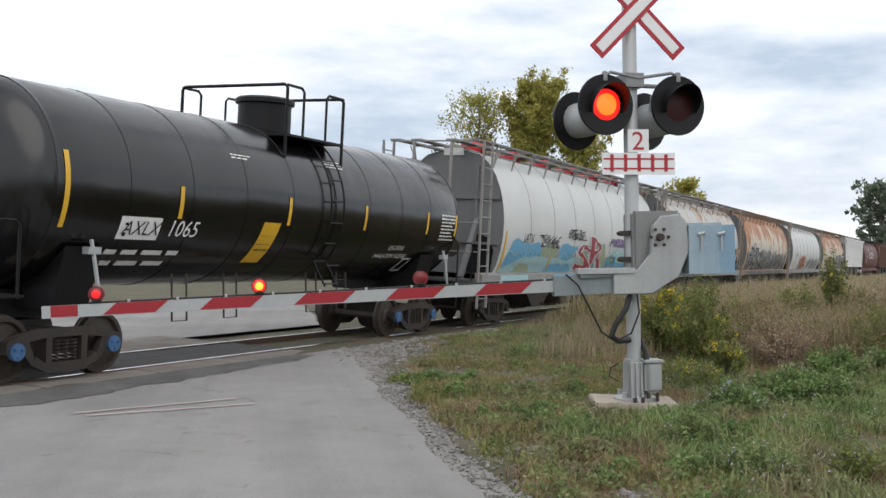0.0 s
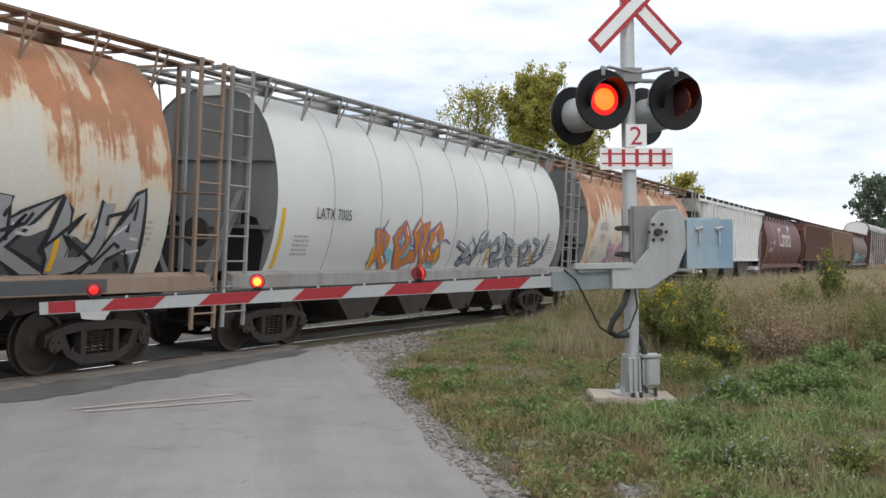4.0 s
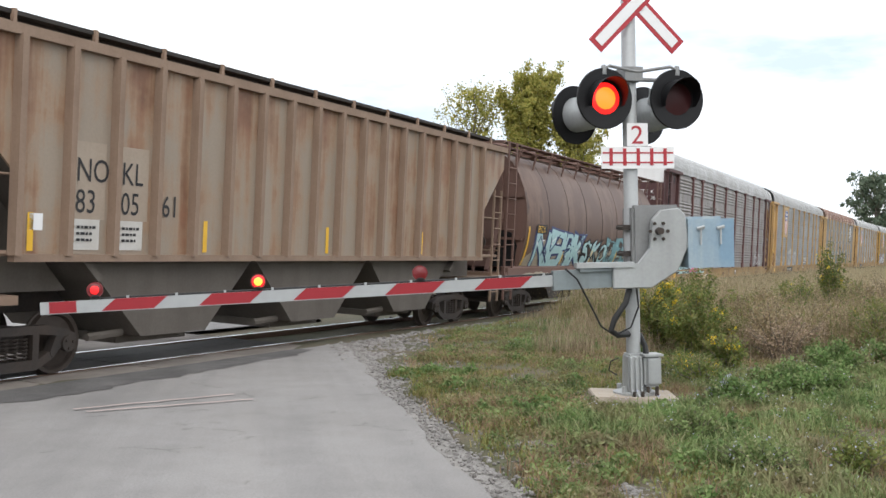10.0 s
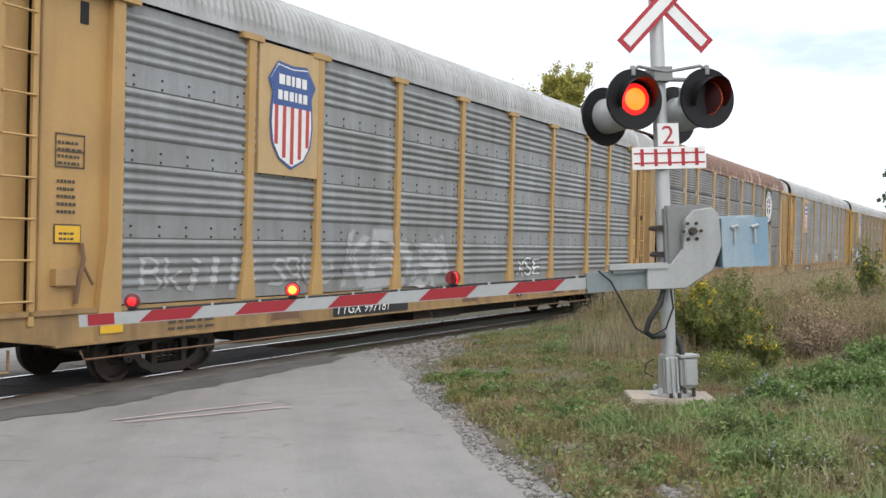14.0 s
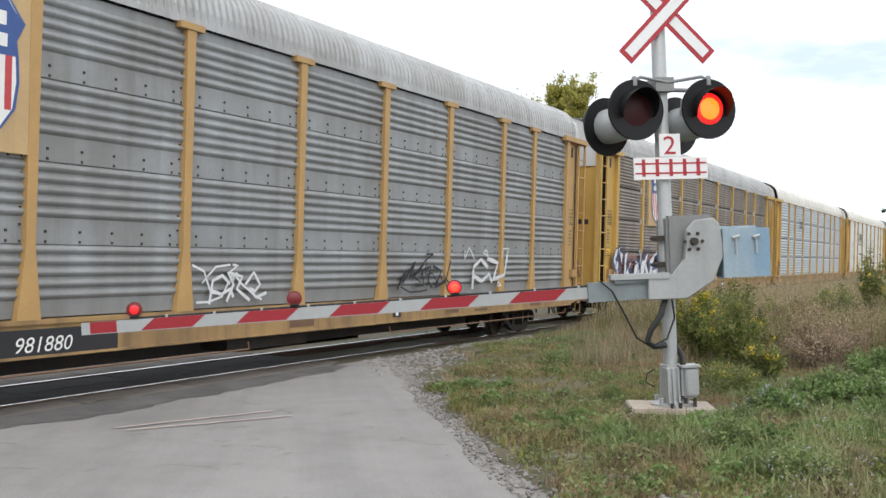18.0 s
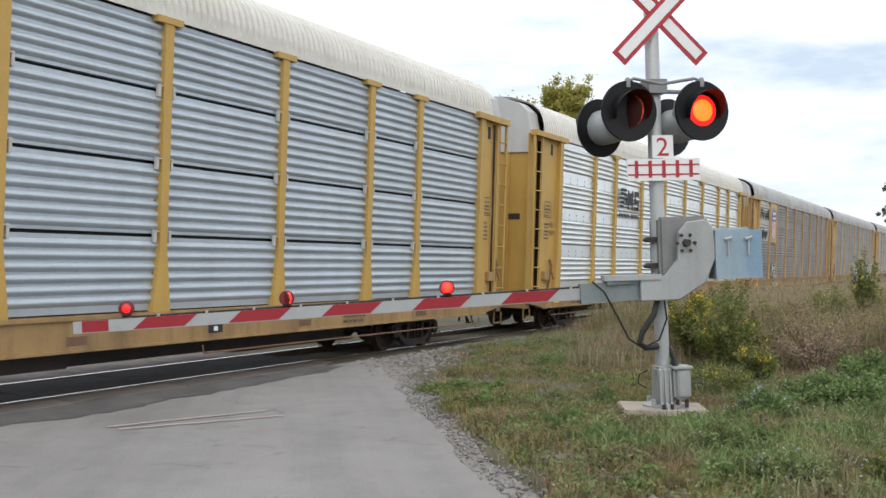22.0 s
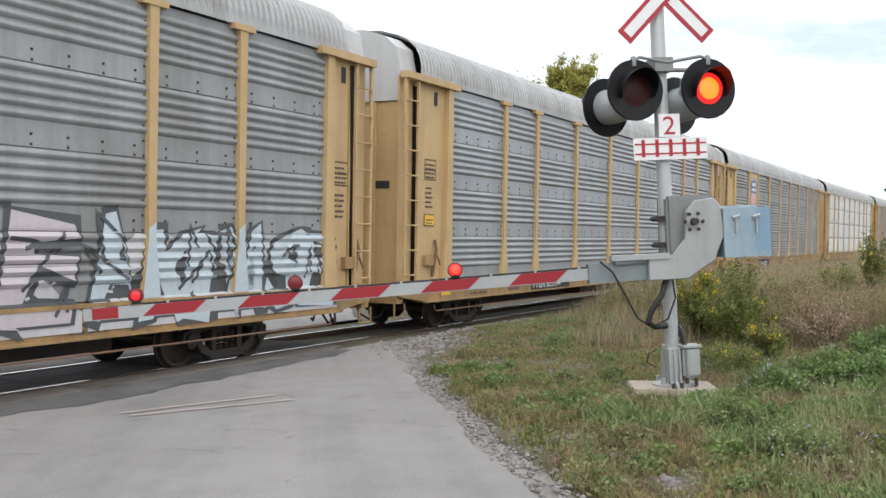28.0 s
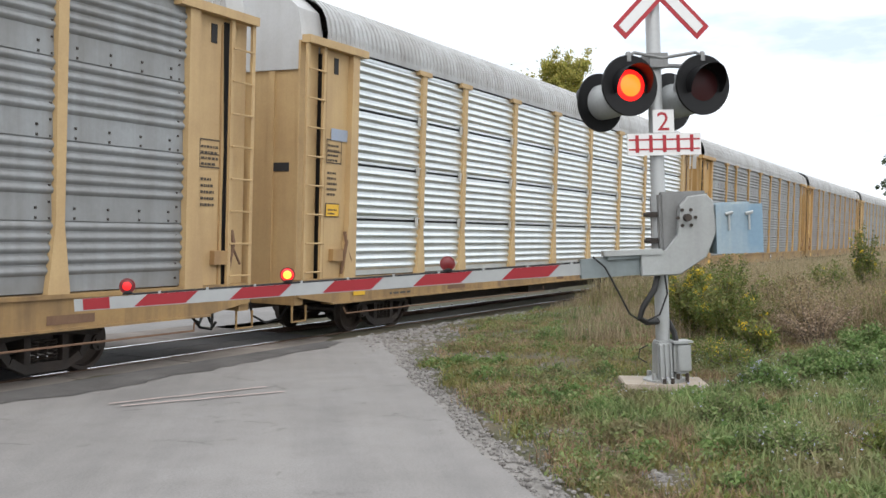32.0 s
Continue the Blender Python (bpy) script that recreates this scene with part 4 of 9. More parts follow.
    # sills, platforms
    for sg in (-1, 1):
        bm = bmesh.new()
        prism(bm, [(sg * 1.52, 1.18), (sg * 1.30, 1.18), (sg * 1.30, 1.46), (sg * 1.52, 1.41)], 0.3, LEN - 0.3, "x")
        part("side_sill", bm, frame_mat, car)
    bm = bmesh.new()
    box(bm, 0.3, LEN - 0.3, -0.3, 0.3, 0.85, 1.2)
    part("centre_sill", bm, STEEL, car)
    for x0, x1 in ((0.25, 1.4), (LEN - 1.4, LEN - 0.25)):
        bm = bmesh.new()
        box(bm, x0, x1, -1.5, 1.5, 1.12, 1.18)
        e = x0 if x0 < 5 else x1
        box(bm, e - 0.06, e + 0.06, -1.5, 1.5, 0.95, 1.3)
        part("end_platform", bm, end_mat, car)
    # roof walkway on brackets
    for y0, y1 in ((-1.30, -1.00), (-0.66, -0.36), (0.36, 0.66), (1.00, 1.30)):
        bm = bmesh.new()
        box(bm, 0.15, LEN - 0.15, y0, y1, 4.88, 4.915)
        part("running_board", bm, walk_mat, car)
    for k in range(int(LEN / 1.25) + 1):
        def tie_bar(q):
            box(q, -0.03, 0.03, -1.3, 1.3, 4.84, 4.88)
        hang("board_support", shared("tie_bar", tie_bar, walk_mat, "board_support"), car, m=pose(0.2 + k * (LEN - 0.4) / int(LEN / 1.25), 0, 0))
    n = int(LEN / 1.25)
    for k in range(1, n):
        x = 0.2 + k * (LEN - 0.4) / n
        if a < x < b:
            for sg in (-1, 1):
                def bracket(q):
                    tube(q, [(0, -1.26, 4.85), (0, -1.16, 4.28)], 0.022, 5)
                    tube(q, [(0.25, -1.26, 4.85), (0, -1.16, 4.3)], 0.016, 4)
                hang("walk_bracket", shared("walk_bracket", bracket, walk_mat, "walk_bracket"), car, m=pose(x, 0, 0, 0, 0, 0 if sg < 0 else 180))
    bm = bmesh.new()
    box(bm, a, b, -0.30, 0.30, 4.6, 4.80)
    part("hatch_coaming", bm, side, car)
    for k in range(6):
        x = a + (b - a) * (k + 0.5) / 6
        def hatch_build(q):
            lathe(q, [(0.36, 4.76), (0.38, 5.0), (0.30, 5.08), (0.02, 5.1)], "z", 18)
        hang("hatch_cover", shared("hatch", hatch_build, hatch or walk_mat, "hatch_cover"), car, m=pose(x, 0, 0))
    # ends: ladders and posts
    for x0, x1 in ((0.12, 0.68), (LEN - 0.68, LEN - 0.12)):
        for y in (-1.5, 1.5):
            ladder(car, x0, x1, y, 0.55 if y < 0 else 0.6, 4.88, frame_mat, 0.42)
        bm = bmesh.new()
        e = x0 if x0 < 5 else x1
        for y in (-0.55, 0.55):
            box(bm, e - 0.03, e + 0.03, y - 0.03, y + 0.03, 1.15, 4.86)
        for z in (2.0, 2.75):
            tube(bm, [(e, -1.5, z), (e, 1.5, z)], 0.018, 5)
        part("end_post", bm, frame_mat, car)
    # hopper bays
    for k in range(4):
        x = 3.75 + (LEN - 7.5) * (k + 0.5) / 4
        w = (LEN - 7.5) / 8
        def bay(q, w=w):
            prism(q, [(-w, 1.22), (w, 1.22), (0.42, 0.42), (-0.42, 0.42)], -1.22, 1.22, "y")
            box(q, -0.5, 0.5, -0.7, 0.7, 0.33, 0.43)
            tube(q, [(0.3, -1.3, 0.5), (0.3, -0.6, 0.5)], 0.05, 6)
        hang("hopper_bay", shared(("bay", round(w, 2)), bay, STEEL if frame_mat.name != "dark" else frame_mat, "hopper_bay"), car, m=pose(x, 0, 0))
    for x0, sg in ((3.6, 1), (LEN - 3.6, -1)):
        bm = bmesh.new()
        prism(bm, [(x0 - sg * 1.9, 1.25), (x0 + sg * 0.6, 1.25), (x0 + sg * 0.3, 0.9)], -1.2, 1.2, "y")
        part("slope_sheet", bm, STEEL, car)
    decal(car, "reflector_strip", [(0, 0.11, 0, 1.1)], a + 0.12, 1.5, round_surf, YELLOW, "yellow reflective strip")
    for x in (LEN * 0.28, LEN * 0.45, LEN * 0.62, LEN * 0.8):
        decal(car, "reflector_strip", [(0, 0.09, 0, 0.45)], x, 1.5, round_surf, YELLOW, "yellow reflective strip", 0.03)
    for x in (2.2, LEN - 2.2):
        truck(car, x)
    coupler(car, 0.3, -1)
    coupler(car, LEN - 0.3, 1)
    return car


# ---------------------------------------------------------------- ribbed covered hopper
def ribbed_hopper(S, LEN, side, rib_mat, under, label, r0=1.8, r1=16.7, ribs=18):
    car = thing("covered_hopper", Matrix(), label, "hopper car", "train cars")
    TRAIN.append((car, S, LEN))
    e, c, zb, zt = 0.35, 1.7, 1.72, 4.62
    poly = [(c, zb), (LEN - c, zb), (LEN - c, 2.8), (LEN - e, 4.08), (LEN - e, zt), (e, zt), (e, 4.08), (c, 2.8)]
    for sg in (-1, 1):
        bm = bmesh.new()
        prism(bm, poly, sg * 1.50, sg * 1.54, "y")
        part("side_sheet", bm, side, car)
        for k in range(ribs):
            x = r0 + (r1 - r0) * k / (ribs - 1)
            def rib(q):
                prism(q, [(-0.07, 0), (-0.05, 0.13), (0.05, 0.13), (0.07, 0)], zb, zt - 0.1, "z")
            hang("side_rib", shared(("rib", zt), rib, rib_mat, "side_rib"), car, m=pose(x, sg * 1.54, 0, 0, 0, 180 if sg < 0 else 0))
        bm = bmesh.new()
        box(bm, e, LEN - e, min(sg * 1.5, sg * 1.64), max(sg * 1.5, sg * 1.64), zt - 0.12, zt + 0.02)
        box(bm, c, LEN - c, min(sg * 1.5, sg * 1.62), max(sg * 1.5, sg * 1.62), zb - 0.08, zb + 0.02)
        part("side_chord", bm, rib_mat, car)
    bm = bmesh.new()
    strip(bm, [(-1.55, zt), (-0.9, zt + 0.10), (0, zt + 0.14), (0.9, zt + 0.10), (1.55, zt)], e, LEN - e)
    part("roof", bm, side, car)
    for y in (-0.95, 0.95):
        bm = bmesh.new()
        box(bm, 0.2, LEN - 0.2, y - 0.22, y + 0.22, zt + 0.22, zt + 0.28)
        box(bm, 0.5, LEN - 0.5, y - 0.06 if y > 0 else y - 0.02, y + 0.02 if y > 0 else y + 0.06, zt + 0.08, zt + 0.24)
        part("roof_walk", bm, DARK_UNDER, car, "dark raised running board")
    for k in range(13):
        x = 0.5 + k * (LEN - 1) / 12
        for y in (-1.18, 1.18):
            def walk_post(q):
                box(q, -0.03, 0.03, -0.03, 0.03, zt - 0.02, zt + 0.29)
            hang("walk_post", shared(("walk_post", zt), walk_post, rib_mat, "walk_post"), car, m=pose(x, y, 0))
    bm = bmesh.new()
    box(bm, 1.2, LEN - 1.2, -0.35, 0.35, zt + 0.12, zt + 0.24)
    part("hatch_trough", bm, STEEL, car)
    for way in (0, 1):
        def X(v):
            return v if way == 0 else LEN - v
        bm = bmesh.new()
        box(bm, min(X(e), X(e + 0.04)), max(X(e), X(e + 0.04)), -1.5, 1.5, 4.0, zt)
        part("end_sheet", bm, side, car)
        bm = bmesh.new()
        prism(bm, [(X(e), 4.05), (X(e + 0.05), 4.05), (X(3.4), 1.4), (X(3.3), 1.35)], -1.49, 1.49, "y")
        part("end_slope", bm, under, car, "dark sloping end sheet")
        # webs added to fill the shaded void beneath the slope sheet
        for y in (-0.95, 0.95):
            bm = bmesh.new()
            prism(bm, [(X(1.2), 1.2), (X(3.2), 1.2), (X(1.2), 3.25)], y - 0.02, y + 0.02, "y")
            part("shear_web", bm, under, car)
        bm = bmesh.new()
        for y in (-0.5, 0.5):
            box(bm, min(X(0.4), X(0.5)), max(X(0.4), X(0.5)), y - 0.06, y + 0.06, 1.2, 4.05)
        box(bm, min(X(0.3), X(1.9)), max(X(0.3), X(1.9)), -1.5, 1.5, 1.08, 1.2)
        box(bm, min(X(0.25), X(0.4)), max(X(0.25), X(0.4)), -1.5, 1.5, 0.9, 1.3)
        for z in (1.9, 2.75):
            tube(bm, [(X(0.35), -1.5, z), (X(0.35), 1.5, z)], 0.02, 5)
        tube(bm, [(X(0.45), -1.45, 1.75), (X(1.7), -1.5, 1.75)], 0.04, 5)
        tube(bm, [(X(0.45), -1.45, 2.75), (X(1.7), -1.5, 2.75)], 0.018, 5)
        part("end_frame", bm, rib_mat, car)
        for y in (-1.53, 1.53):
            ladder(car, X(0.38), X(0.86), y, 0.55, 4.08 if way == 0 else 3.5, GREY_FRAME if rib_mat is WHITE_RIB else rib_mat, 0.42, 0.022)
        bm = bmesh.new()
        lathe(bm, [(0.25, -0.03), (0.28, -0.03), (0.28, 0.03), (0.25, 0.03)], "x", 20, (X(0.7), -0.9, 2.4))
        part("brake_wheel", bm, STEEL, car)
    bm = bmesh.new()
    box(bm, 0.3, LEN - 0.3, -0.3, 0.3, 0.85, 1.15)
    part("centre_sill", bm, STEEL, car)
    for k in range(3):
        x = 3.1 + (LEN - 6.2) * (k + 0.5) / 3
        w = (LEN - 6.2) / 6
        def bay(q, w=w):
            prism(q, [(-w, 1.7), (w, 1.7), (0.75, 0.5), (-0.75, 0.5)], -1.35, 1.35, "y")
            box(q, -0.8, 0.8, -0.9, 0.9, 0.36, 0.5)
            tube(q, [(-0.9, -1.1, 0.55), (-1.6, -1.1, 0.52)], 0.06, 6)
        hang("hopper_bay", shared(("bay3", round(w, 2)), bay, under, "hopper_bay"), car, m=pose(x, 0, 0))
    for x in (c + 0.25, LEN * 0.3, LEN * 0.5, LEN * 0.72, LEN - c - 0.25):
        decal(car, "reflector_strip", [(0, 0.1, 0, 0.5)], x, 1.78, lambda z: 1.54, YELLOW, "yellow reflective strip")
    for x in (2.3, LEN - 2.3):
        truck(car, x)
    coupler(car, 0.3, -1)
    coupler(car, LEN - 0.3, 1)
    return car


# ---------------------------------------------------------------- enclosed autorack
POSTS = [5.6, 7.6, 10.5, 13.45, 16.35, 19.2, 22.15, 24.15]
SPLIT_POSTS = [5.0, 7.0, 9.9, 12.8, 15.7, 18.6, 21.5, 23.5]
P0, P1 = 2.7, 26.5
ZB, ZT = 1.20, 5.46


def rack_profile(split):
    """Outline of a ribbed steel side panel, from bottom to top: (depth, height)."""
    pts = []
    tier = (ZT - ZB) / 4

    def rib(z0, pitch, deep):
        pts.extend([(0.0, z0 + 0.10 * pitch), (-0.6 * deep, z0 + 0.26 * pitch), (-deep, z0 + 0.46 * pitch), (-deep, z0 + 0.56 * pitch), (-0.6 * deep, z0 + 0.76 * pitch), (0.0, z0 + 0.92 * pitch)])

    if split:
        count, deep = (9, 0.030) if split == "fine" else (6, 0.040)
        for g in range(4):
            z0 = ZB + g * tier
            pts.append((0.0, z0 + 0.002))
            if g:
                pts += [(0.09, z0 + 0.004), (0.09, z0 + 0.052), (0.0, z0 + 0.054)]
            pitch = (tier - 0.13) / count
            for k in range(count):
                rib(z0 + 0.085 + k * pitch, pitch, deep)
            pts.append((0.0, z0 + tier - 0.004))
        return pts
    # five ribs between flat bolted bands; each band ends below in an overlapping edge
    pts.append((0.0, ZB))
    for seam in (1.08, 2.14, 3.205, 4.27):
        if seam > ZB:
            pts += [(0.0, seam - 0.014), (0.012, seam - 0.012), (0.012, seam), (-0.012, seam + 0.002), (-0.010, seam + 0.10), (0.0, seam + 0.32)]
        else:
            pts.append((0.0, seam + 0.32))
        for k in range(5):
            rib(seam + 0.33 + k * 0.146, 0.146, 0.043)
    pts += [(0.0, 5.36), (0.0, ZT - 0.004)]
    return pts


def rack_surf(split):
    """Distance of a rack's ribbed side from the car's middle, by height."""
    pr = rack_profile(split)
    zs, ds = [z for _, z in pr], [1.46 - min(p, 0.0) for p, _ in pr]
    return lambda z: float(np.interp(z, zs, ds)) if z >= ZB else 1.53


def rack_panel(w, split):
    def build(bm):
        strip(bm, [(p, z) for p, z in rack_profile(split)], 0.0, w)
        # slot backs are coloured black to paint in the shade inside the gaps
        for f in bm.faces:
            if all(v.co.y > 0.08 for v in f.verts):
                f.material_index = 2
        spots = []
        if not split:
            for mid in (2.24, 3.305, 4.37):
                n = max(2, round(w / 0.6))
                spots += [(w * (k + 0.5) / n, mid + dz, 0.017) for k in range(n) for dz in (-0.065, 0.065)]
        z = ZB + 0.12
        while z < ZT - 0.1:
            spots += [(0.125, z, 0.014), (w - 0.125, z, 0.014)]
            z += 0.213
        for u, z, r in spots:
            for v in box(bm, u - r, u + r, -0.02, 0.01, z - r, z + r):
                for f in v.link_faces:
                    f.material_index = 1
    return build


def bay_details(car, X, way, d1, seed):
    """Stencilled data, placard, latch and brake gear on the near side of a door bay."""
    rnd = random.Random(seed)
    face = lambda z: 1.462
    x0 = (X(1.3) + X(d1 - 0.2)) / 2 - 0.31
    ink = MATS["faded_ink"]
    z = rnd.uniform(3.0, 3.35)
    decal(car, "data_box", [(0, 0.5, 0, 0.02), (0, 0.5, 0.43, 0.45), (0, 0.02, 0, 0.45), (0.48, 0.5, 0, 0.45), (0, 0.5, 0.21, 0.225)], x0 + 0.06, z, face, ink)
    fine_print(car, x0 + 0.1, z + 0.04, 0.4, 0.36, 4, face, ink, seed + 1)
    fine_print(car, x0 + 0.1, z - 0.6, 0.32, 0.5, 5, face, ink, seed + 2)
    if rnd.random() < 0.75:
        zp = z - 1.0
        decal(car, "placard", [(0, 0.46, 0, 0.26)], x0 + 0.06, zp, face, ink, "dark rimmed placard")
        decal(car, "placard", [(0.02, 0.44, 0.02, 0.24)], x0 + 0.06, zp, face, YELLOW, "yellow notice placard", 0.014)
        fine_print(car, x0 + 0.14, zp + 0.05, 0.3, 0.14, 2, lambda q: 1.468, ink, seed + 3)
    # gap beside the ladder plate and latch hole near the top, their shade put in as black pieces
    bm = bmesh.new()
    if way:
        prism(bm, [(X(1.20), 1.0), (X(1.27), 1.0), (X(1.28), 2.4), (X(1.265), 3.3), (X(1.30), 4.4), (X(1.33), 5.35), (X(1.20), 5.35)], -1.475, -1.36, "y")
    else:
        box(bm, X(1.24), X(1.262), -1.475, -1.36, 1.0, 5.3)
    part("door_slot", bm, BLACK, car)
    bm = bmesh.new()
    box(bm, X(d1 - 0.55) - 0.07, X(d1 - 0.55) + 0.07, -1.47, -1.44, 4.98, 5.28)
    part("latch_hole", bm, BLACK, car)
    bm = bmesh.new()
    tube(bm, [(X(1.36), -1.47, 1.15), (X(1.36), -1.47, 5.3)], 0.018, 5)
    part("lock_rod", bm, MATS["rack_latch"], car)
    # latch box, lever and pipe
    xb = X(d1 - 0.72) if way else X(1.75)
    bm = bmesh.new()
    box(bm, xb - 0.17, xb + 0.17, -1.56, -1.455, 1.5, 1.72)
    part("latch_box", bm, MATS["rack_latch"], car)
    bm = bmesh.new()
    tube(bm, [(xb + 0.22, -1.5, 1.25), (xb + 0.24, -1.54, 1.6), (xb + 0.3, -1.55, 1.85), (xb + 0.3, -1.5, 2.05)], 0.035, 6)
    tube(bm, [(xb + 0.3, -1.55, 1.75), (xb + 0.46, -1.56, 1.5)], 0.02, 5)
    part("brake_lever", bm, RUST_STEEL, car, "rusty brake lever")
    bm = bmesh.new()
    box(bm, X(0.8) - 0.06, X(0.8) + 0.06, -1.12, -0.72, 3.12, 3.28)
    part("end_plate", bm, LETTER_K, car)


def sill_details(car, LEN, k, seed):
    """Boards, hand-hold rods, air hose and stains along the near sill."""
    rnd = random.Random(seed)
    face = lambda z: 1.524
    for way in (0, 1):
        xa = 0.4 if way == 0 else LEN - 0.4
        d = 1 if way == 0 else -1
        bm = bmesh.new()
        tube(bm, [(xa, -0.55, 0.82), (xa + d * 0.05, -0.6, 0.5), (xa + d * 0.25, -0.75, 0.36), (xa + d * 0.6, -0.8, 0.42), (xa + d * 0.9, -0.8, 0.7)], 0.024, 6)
        part("air_hose", bm, RUBBER, car)
        bm = bmesh.new()
        tube(bm, [(xa + d * 1.6, -1.54, 0.62), (xa + d * 1.65, -1.57, 0.5), (LEN * 0.42 if way == 0 else LEN * 0.58, -1.57, 0.5), (LEN * 0.42 if way == 0 else LEN * 0.58, -1.54, 0.62)], 0.016, 5)
        part("rod", bm, RUST_STEEL, car)
    for x in (LEN * 0.2, LEN * 0.46, LEN * 0.66, LEN * 0.84):
        decal(car, "worn_patch", [(0, rnd.uniform(0.3, 0.9), 0, rnd.uniform(0.08, 0.2))], x + rnd.uniform(-0.8, 0.8), 0.78, face, RUST_STEEL, "rusty worn patch", 0.003)
    fine_print(car, LEN * 0.13, 0.78, 1.1, 0.2, 2, face, MATS["faded_ink"], seed + 5)
    fine_print(car, LEN * 0.72, 0.78, 0.8, 0.2, 2, face, MATS["faded_ink"], seed + 6)
    decal(car, "tag_plate", [(0, 0.34, 0, 0.28)], LEN * 0.585, 0.8, face, LETTER_K, "small black and white tag plate", 0.004)
    decal(car, "tag_plate", [(0.05, 0.29, 0.14, 0.24), (0.12, 0.22, 0.03, 0.1)], LEN * 0.585, 0.8, face, LETTER, "", 0.009)


MATS["bright_bolt"] = plain("dull_bolt", (0.24, 0.24, 0.235), 0.6, 0.3, 0.3)
MATS["clip_white"] = paint("pale_clip", (0.52, 0.51, 0.48), (0.30, 0.25, 0.2), 0.5, 0.6)
MATS["faded_ink"] = plain("faded_black_ink", (0.075, 0.06, 0.045), 0.7, 0, 0.3)
MATS["rack_latch"] = paint("latch_yellow", (0.40, 0.25, 0.10), (0.18, 0.10, 0.06), 0.8, 0.65)
RUST_STEEL = paint("rusty_steel", (0.14, 0.08, 0.05), (0.26, 0.15, 0.08), 0.7, 0.85)


def autorack(S, LEN, wall, post, roof, label, split=False, cap=None, end=None):
    car = thing("autorack", Matrix(), label, "railway car", "train cars")
    TRAIN.append((car, S, LEN))
    sill, end, cap = MATS["rack_sill"], end or post, cap or MATS["rack_cap_grey"]
    k = LEN / 28.7
    posts = [(2.32 if split else P0) * k] + [p * k for p in (SPLIT_POSTS if split else POSTS)] + [P1 * k]
    for sg in (-1, 1):
        for a, b in zip(posts, posts[1:]):
            m = pose(a, -1.46, 0) if sg < 0 else pose(b, 1.46, 0, 0, 0, 180)
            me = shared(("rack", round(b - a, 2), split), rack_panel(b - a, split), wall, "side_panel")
            if len(me.materials) < 2:
                me.materials.append(MATS["bright_bolt"] if wall in (ZINC_NEW, ZINC_BLUE) else STEEL)
                me.materials.append(BLACK)
            hang("side_panel", me, car, m=m)
        def post_build(bm):
            prism(bm, [(-0.10, ZT - 0.05), (0.10, ZT - 0.05), (0.09, ZT - 0.25), (0.075, 2.1), (0.19, 1.15), (-0.19, 1.15), (-0.075, 2.1), (-0.09, ZT - 0.25)], -0.10, 0.0, "y")
            box(bm, -0.27, 0.27, -0.12, 0.02, ZT - 0.06, ZT + 0.04)
        for p in posts[1:-1]:
            m = pose(p, -1.45, 0) if sg < 0 else pose(p, 1.45, 0, 0, 0, 180)
            hang("post", shared("rack_post", post_build, post, "post"), car, m=m)
            if split and sg < 0:
                for g in (1, 2, 3):
                    def clip(q):
                        for u in (-0.17, 0.13):
                            box(q, u, u + 0.05, -0.075, -0.02, -0.07, 0.11)
                        tube(q, [(-0.15, -0.08, 0.09), (0.15, -0.08, 0.09)], 0.012, 4)
                    hang("panel_clip", shared("panel_clip", clip, MATS["clip_white"], "panel_clip"), car, m=pose(p, -1.45, ZB + g * (ZT - ZB) / 4))
        # door bays at both ends with ladder, jamb and top beam
        for way in (0, 1):
            def X(v, way=way, k=k):
                return v * k if way == 0 else LEN - v * k
            y0, y1 = sg * 1.40, sg * 1.46
            d1 = (2.24 if split else 2.62) if way == 0 else 2.1
            bm = bmesh.new()
            box(bm, min(X(1.25), X(d1)), max(X(1.25), X(d1)), min(y0, y1), max(y0, y1), 1.1, ZT)
            part("door_bay", bm, end, car)
            bm = bmesh.new()
            prism(bm, [(X(d1 - 0.12), ZT), (X(d1 + 0.1), ZT), (X(d1 + 0.12), 1.1), (X(d1 - 0.3), 1.1), (X(d1 - 0.16), 2.2)], sg * 1.42, sg * 1.57, "y")
            part("jamb", bm, end, car)
            bm = bmesh.new()
            box(bm, min(X(0.62), X(d1 + 0.35)), max(X(0.62), X(d1 + 0.35)), min(sg * 1.44, sg * 1.62), max(sg * 1.44, sg * 1.62), ZT - 0.06, ZT + 0.08)
            part("top_beam", bm, end, car)
            bm = bmesh.new()
            box(bm, min(X(0.66), X(1.22)), max(X(0.66), X(1.22)), min(sg * 1.34, sg * 1.38), max(sg * 1.34, sg * 1.38), 1.0, ZT)
            part("ladder_plate", bm, end, car)
            ladder(car, X(0.68), X(1.2), sg * 1.56, 1.0, ZT, end, 0.52, 0.04)
            if sg < 0:
                bay_details(car, X, way, d1, int(S * 10) + way)
        bm = bmesh.new()
        prism(bm, [(0.6 * k, 0.86), (1.6 * k, 0.72), (LEN - 1.6 * k, 0.72), (LEN - 0.6 * k, 0.86), (LEN - 0.6 * k, 1.16), (0.6 * k, 1.16)], sg * 1.36, sg * 1.52, "y")
        box(bm, 0.6 * k, LEN - 0.6 * k, min(sg * 1.3, sg * 1.56), max(sg * 1.3, sg * 1.56), 1.12, 1.18)
        box(bm, 1.6 * k, LEN - 1.6 * k, min(sg * 1.3, sg * 1.56), max(sg * 1.3, sg * 1.56), 0.69, 0.725)
        part("side_sill", bm, sill, car)
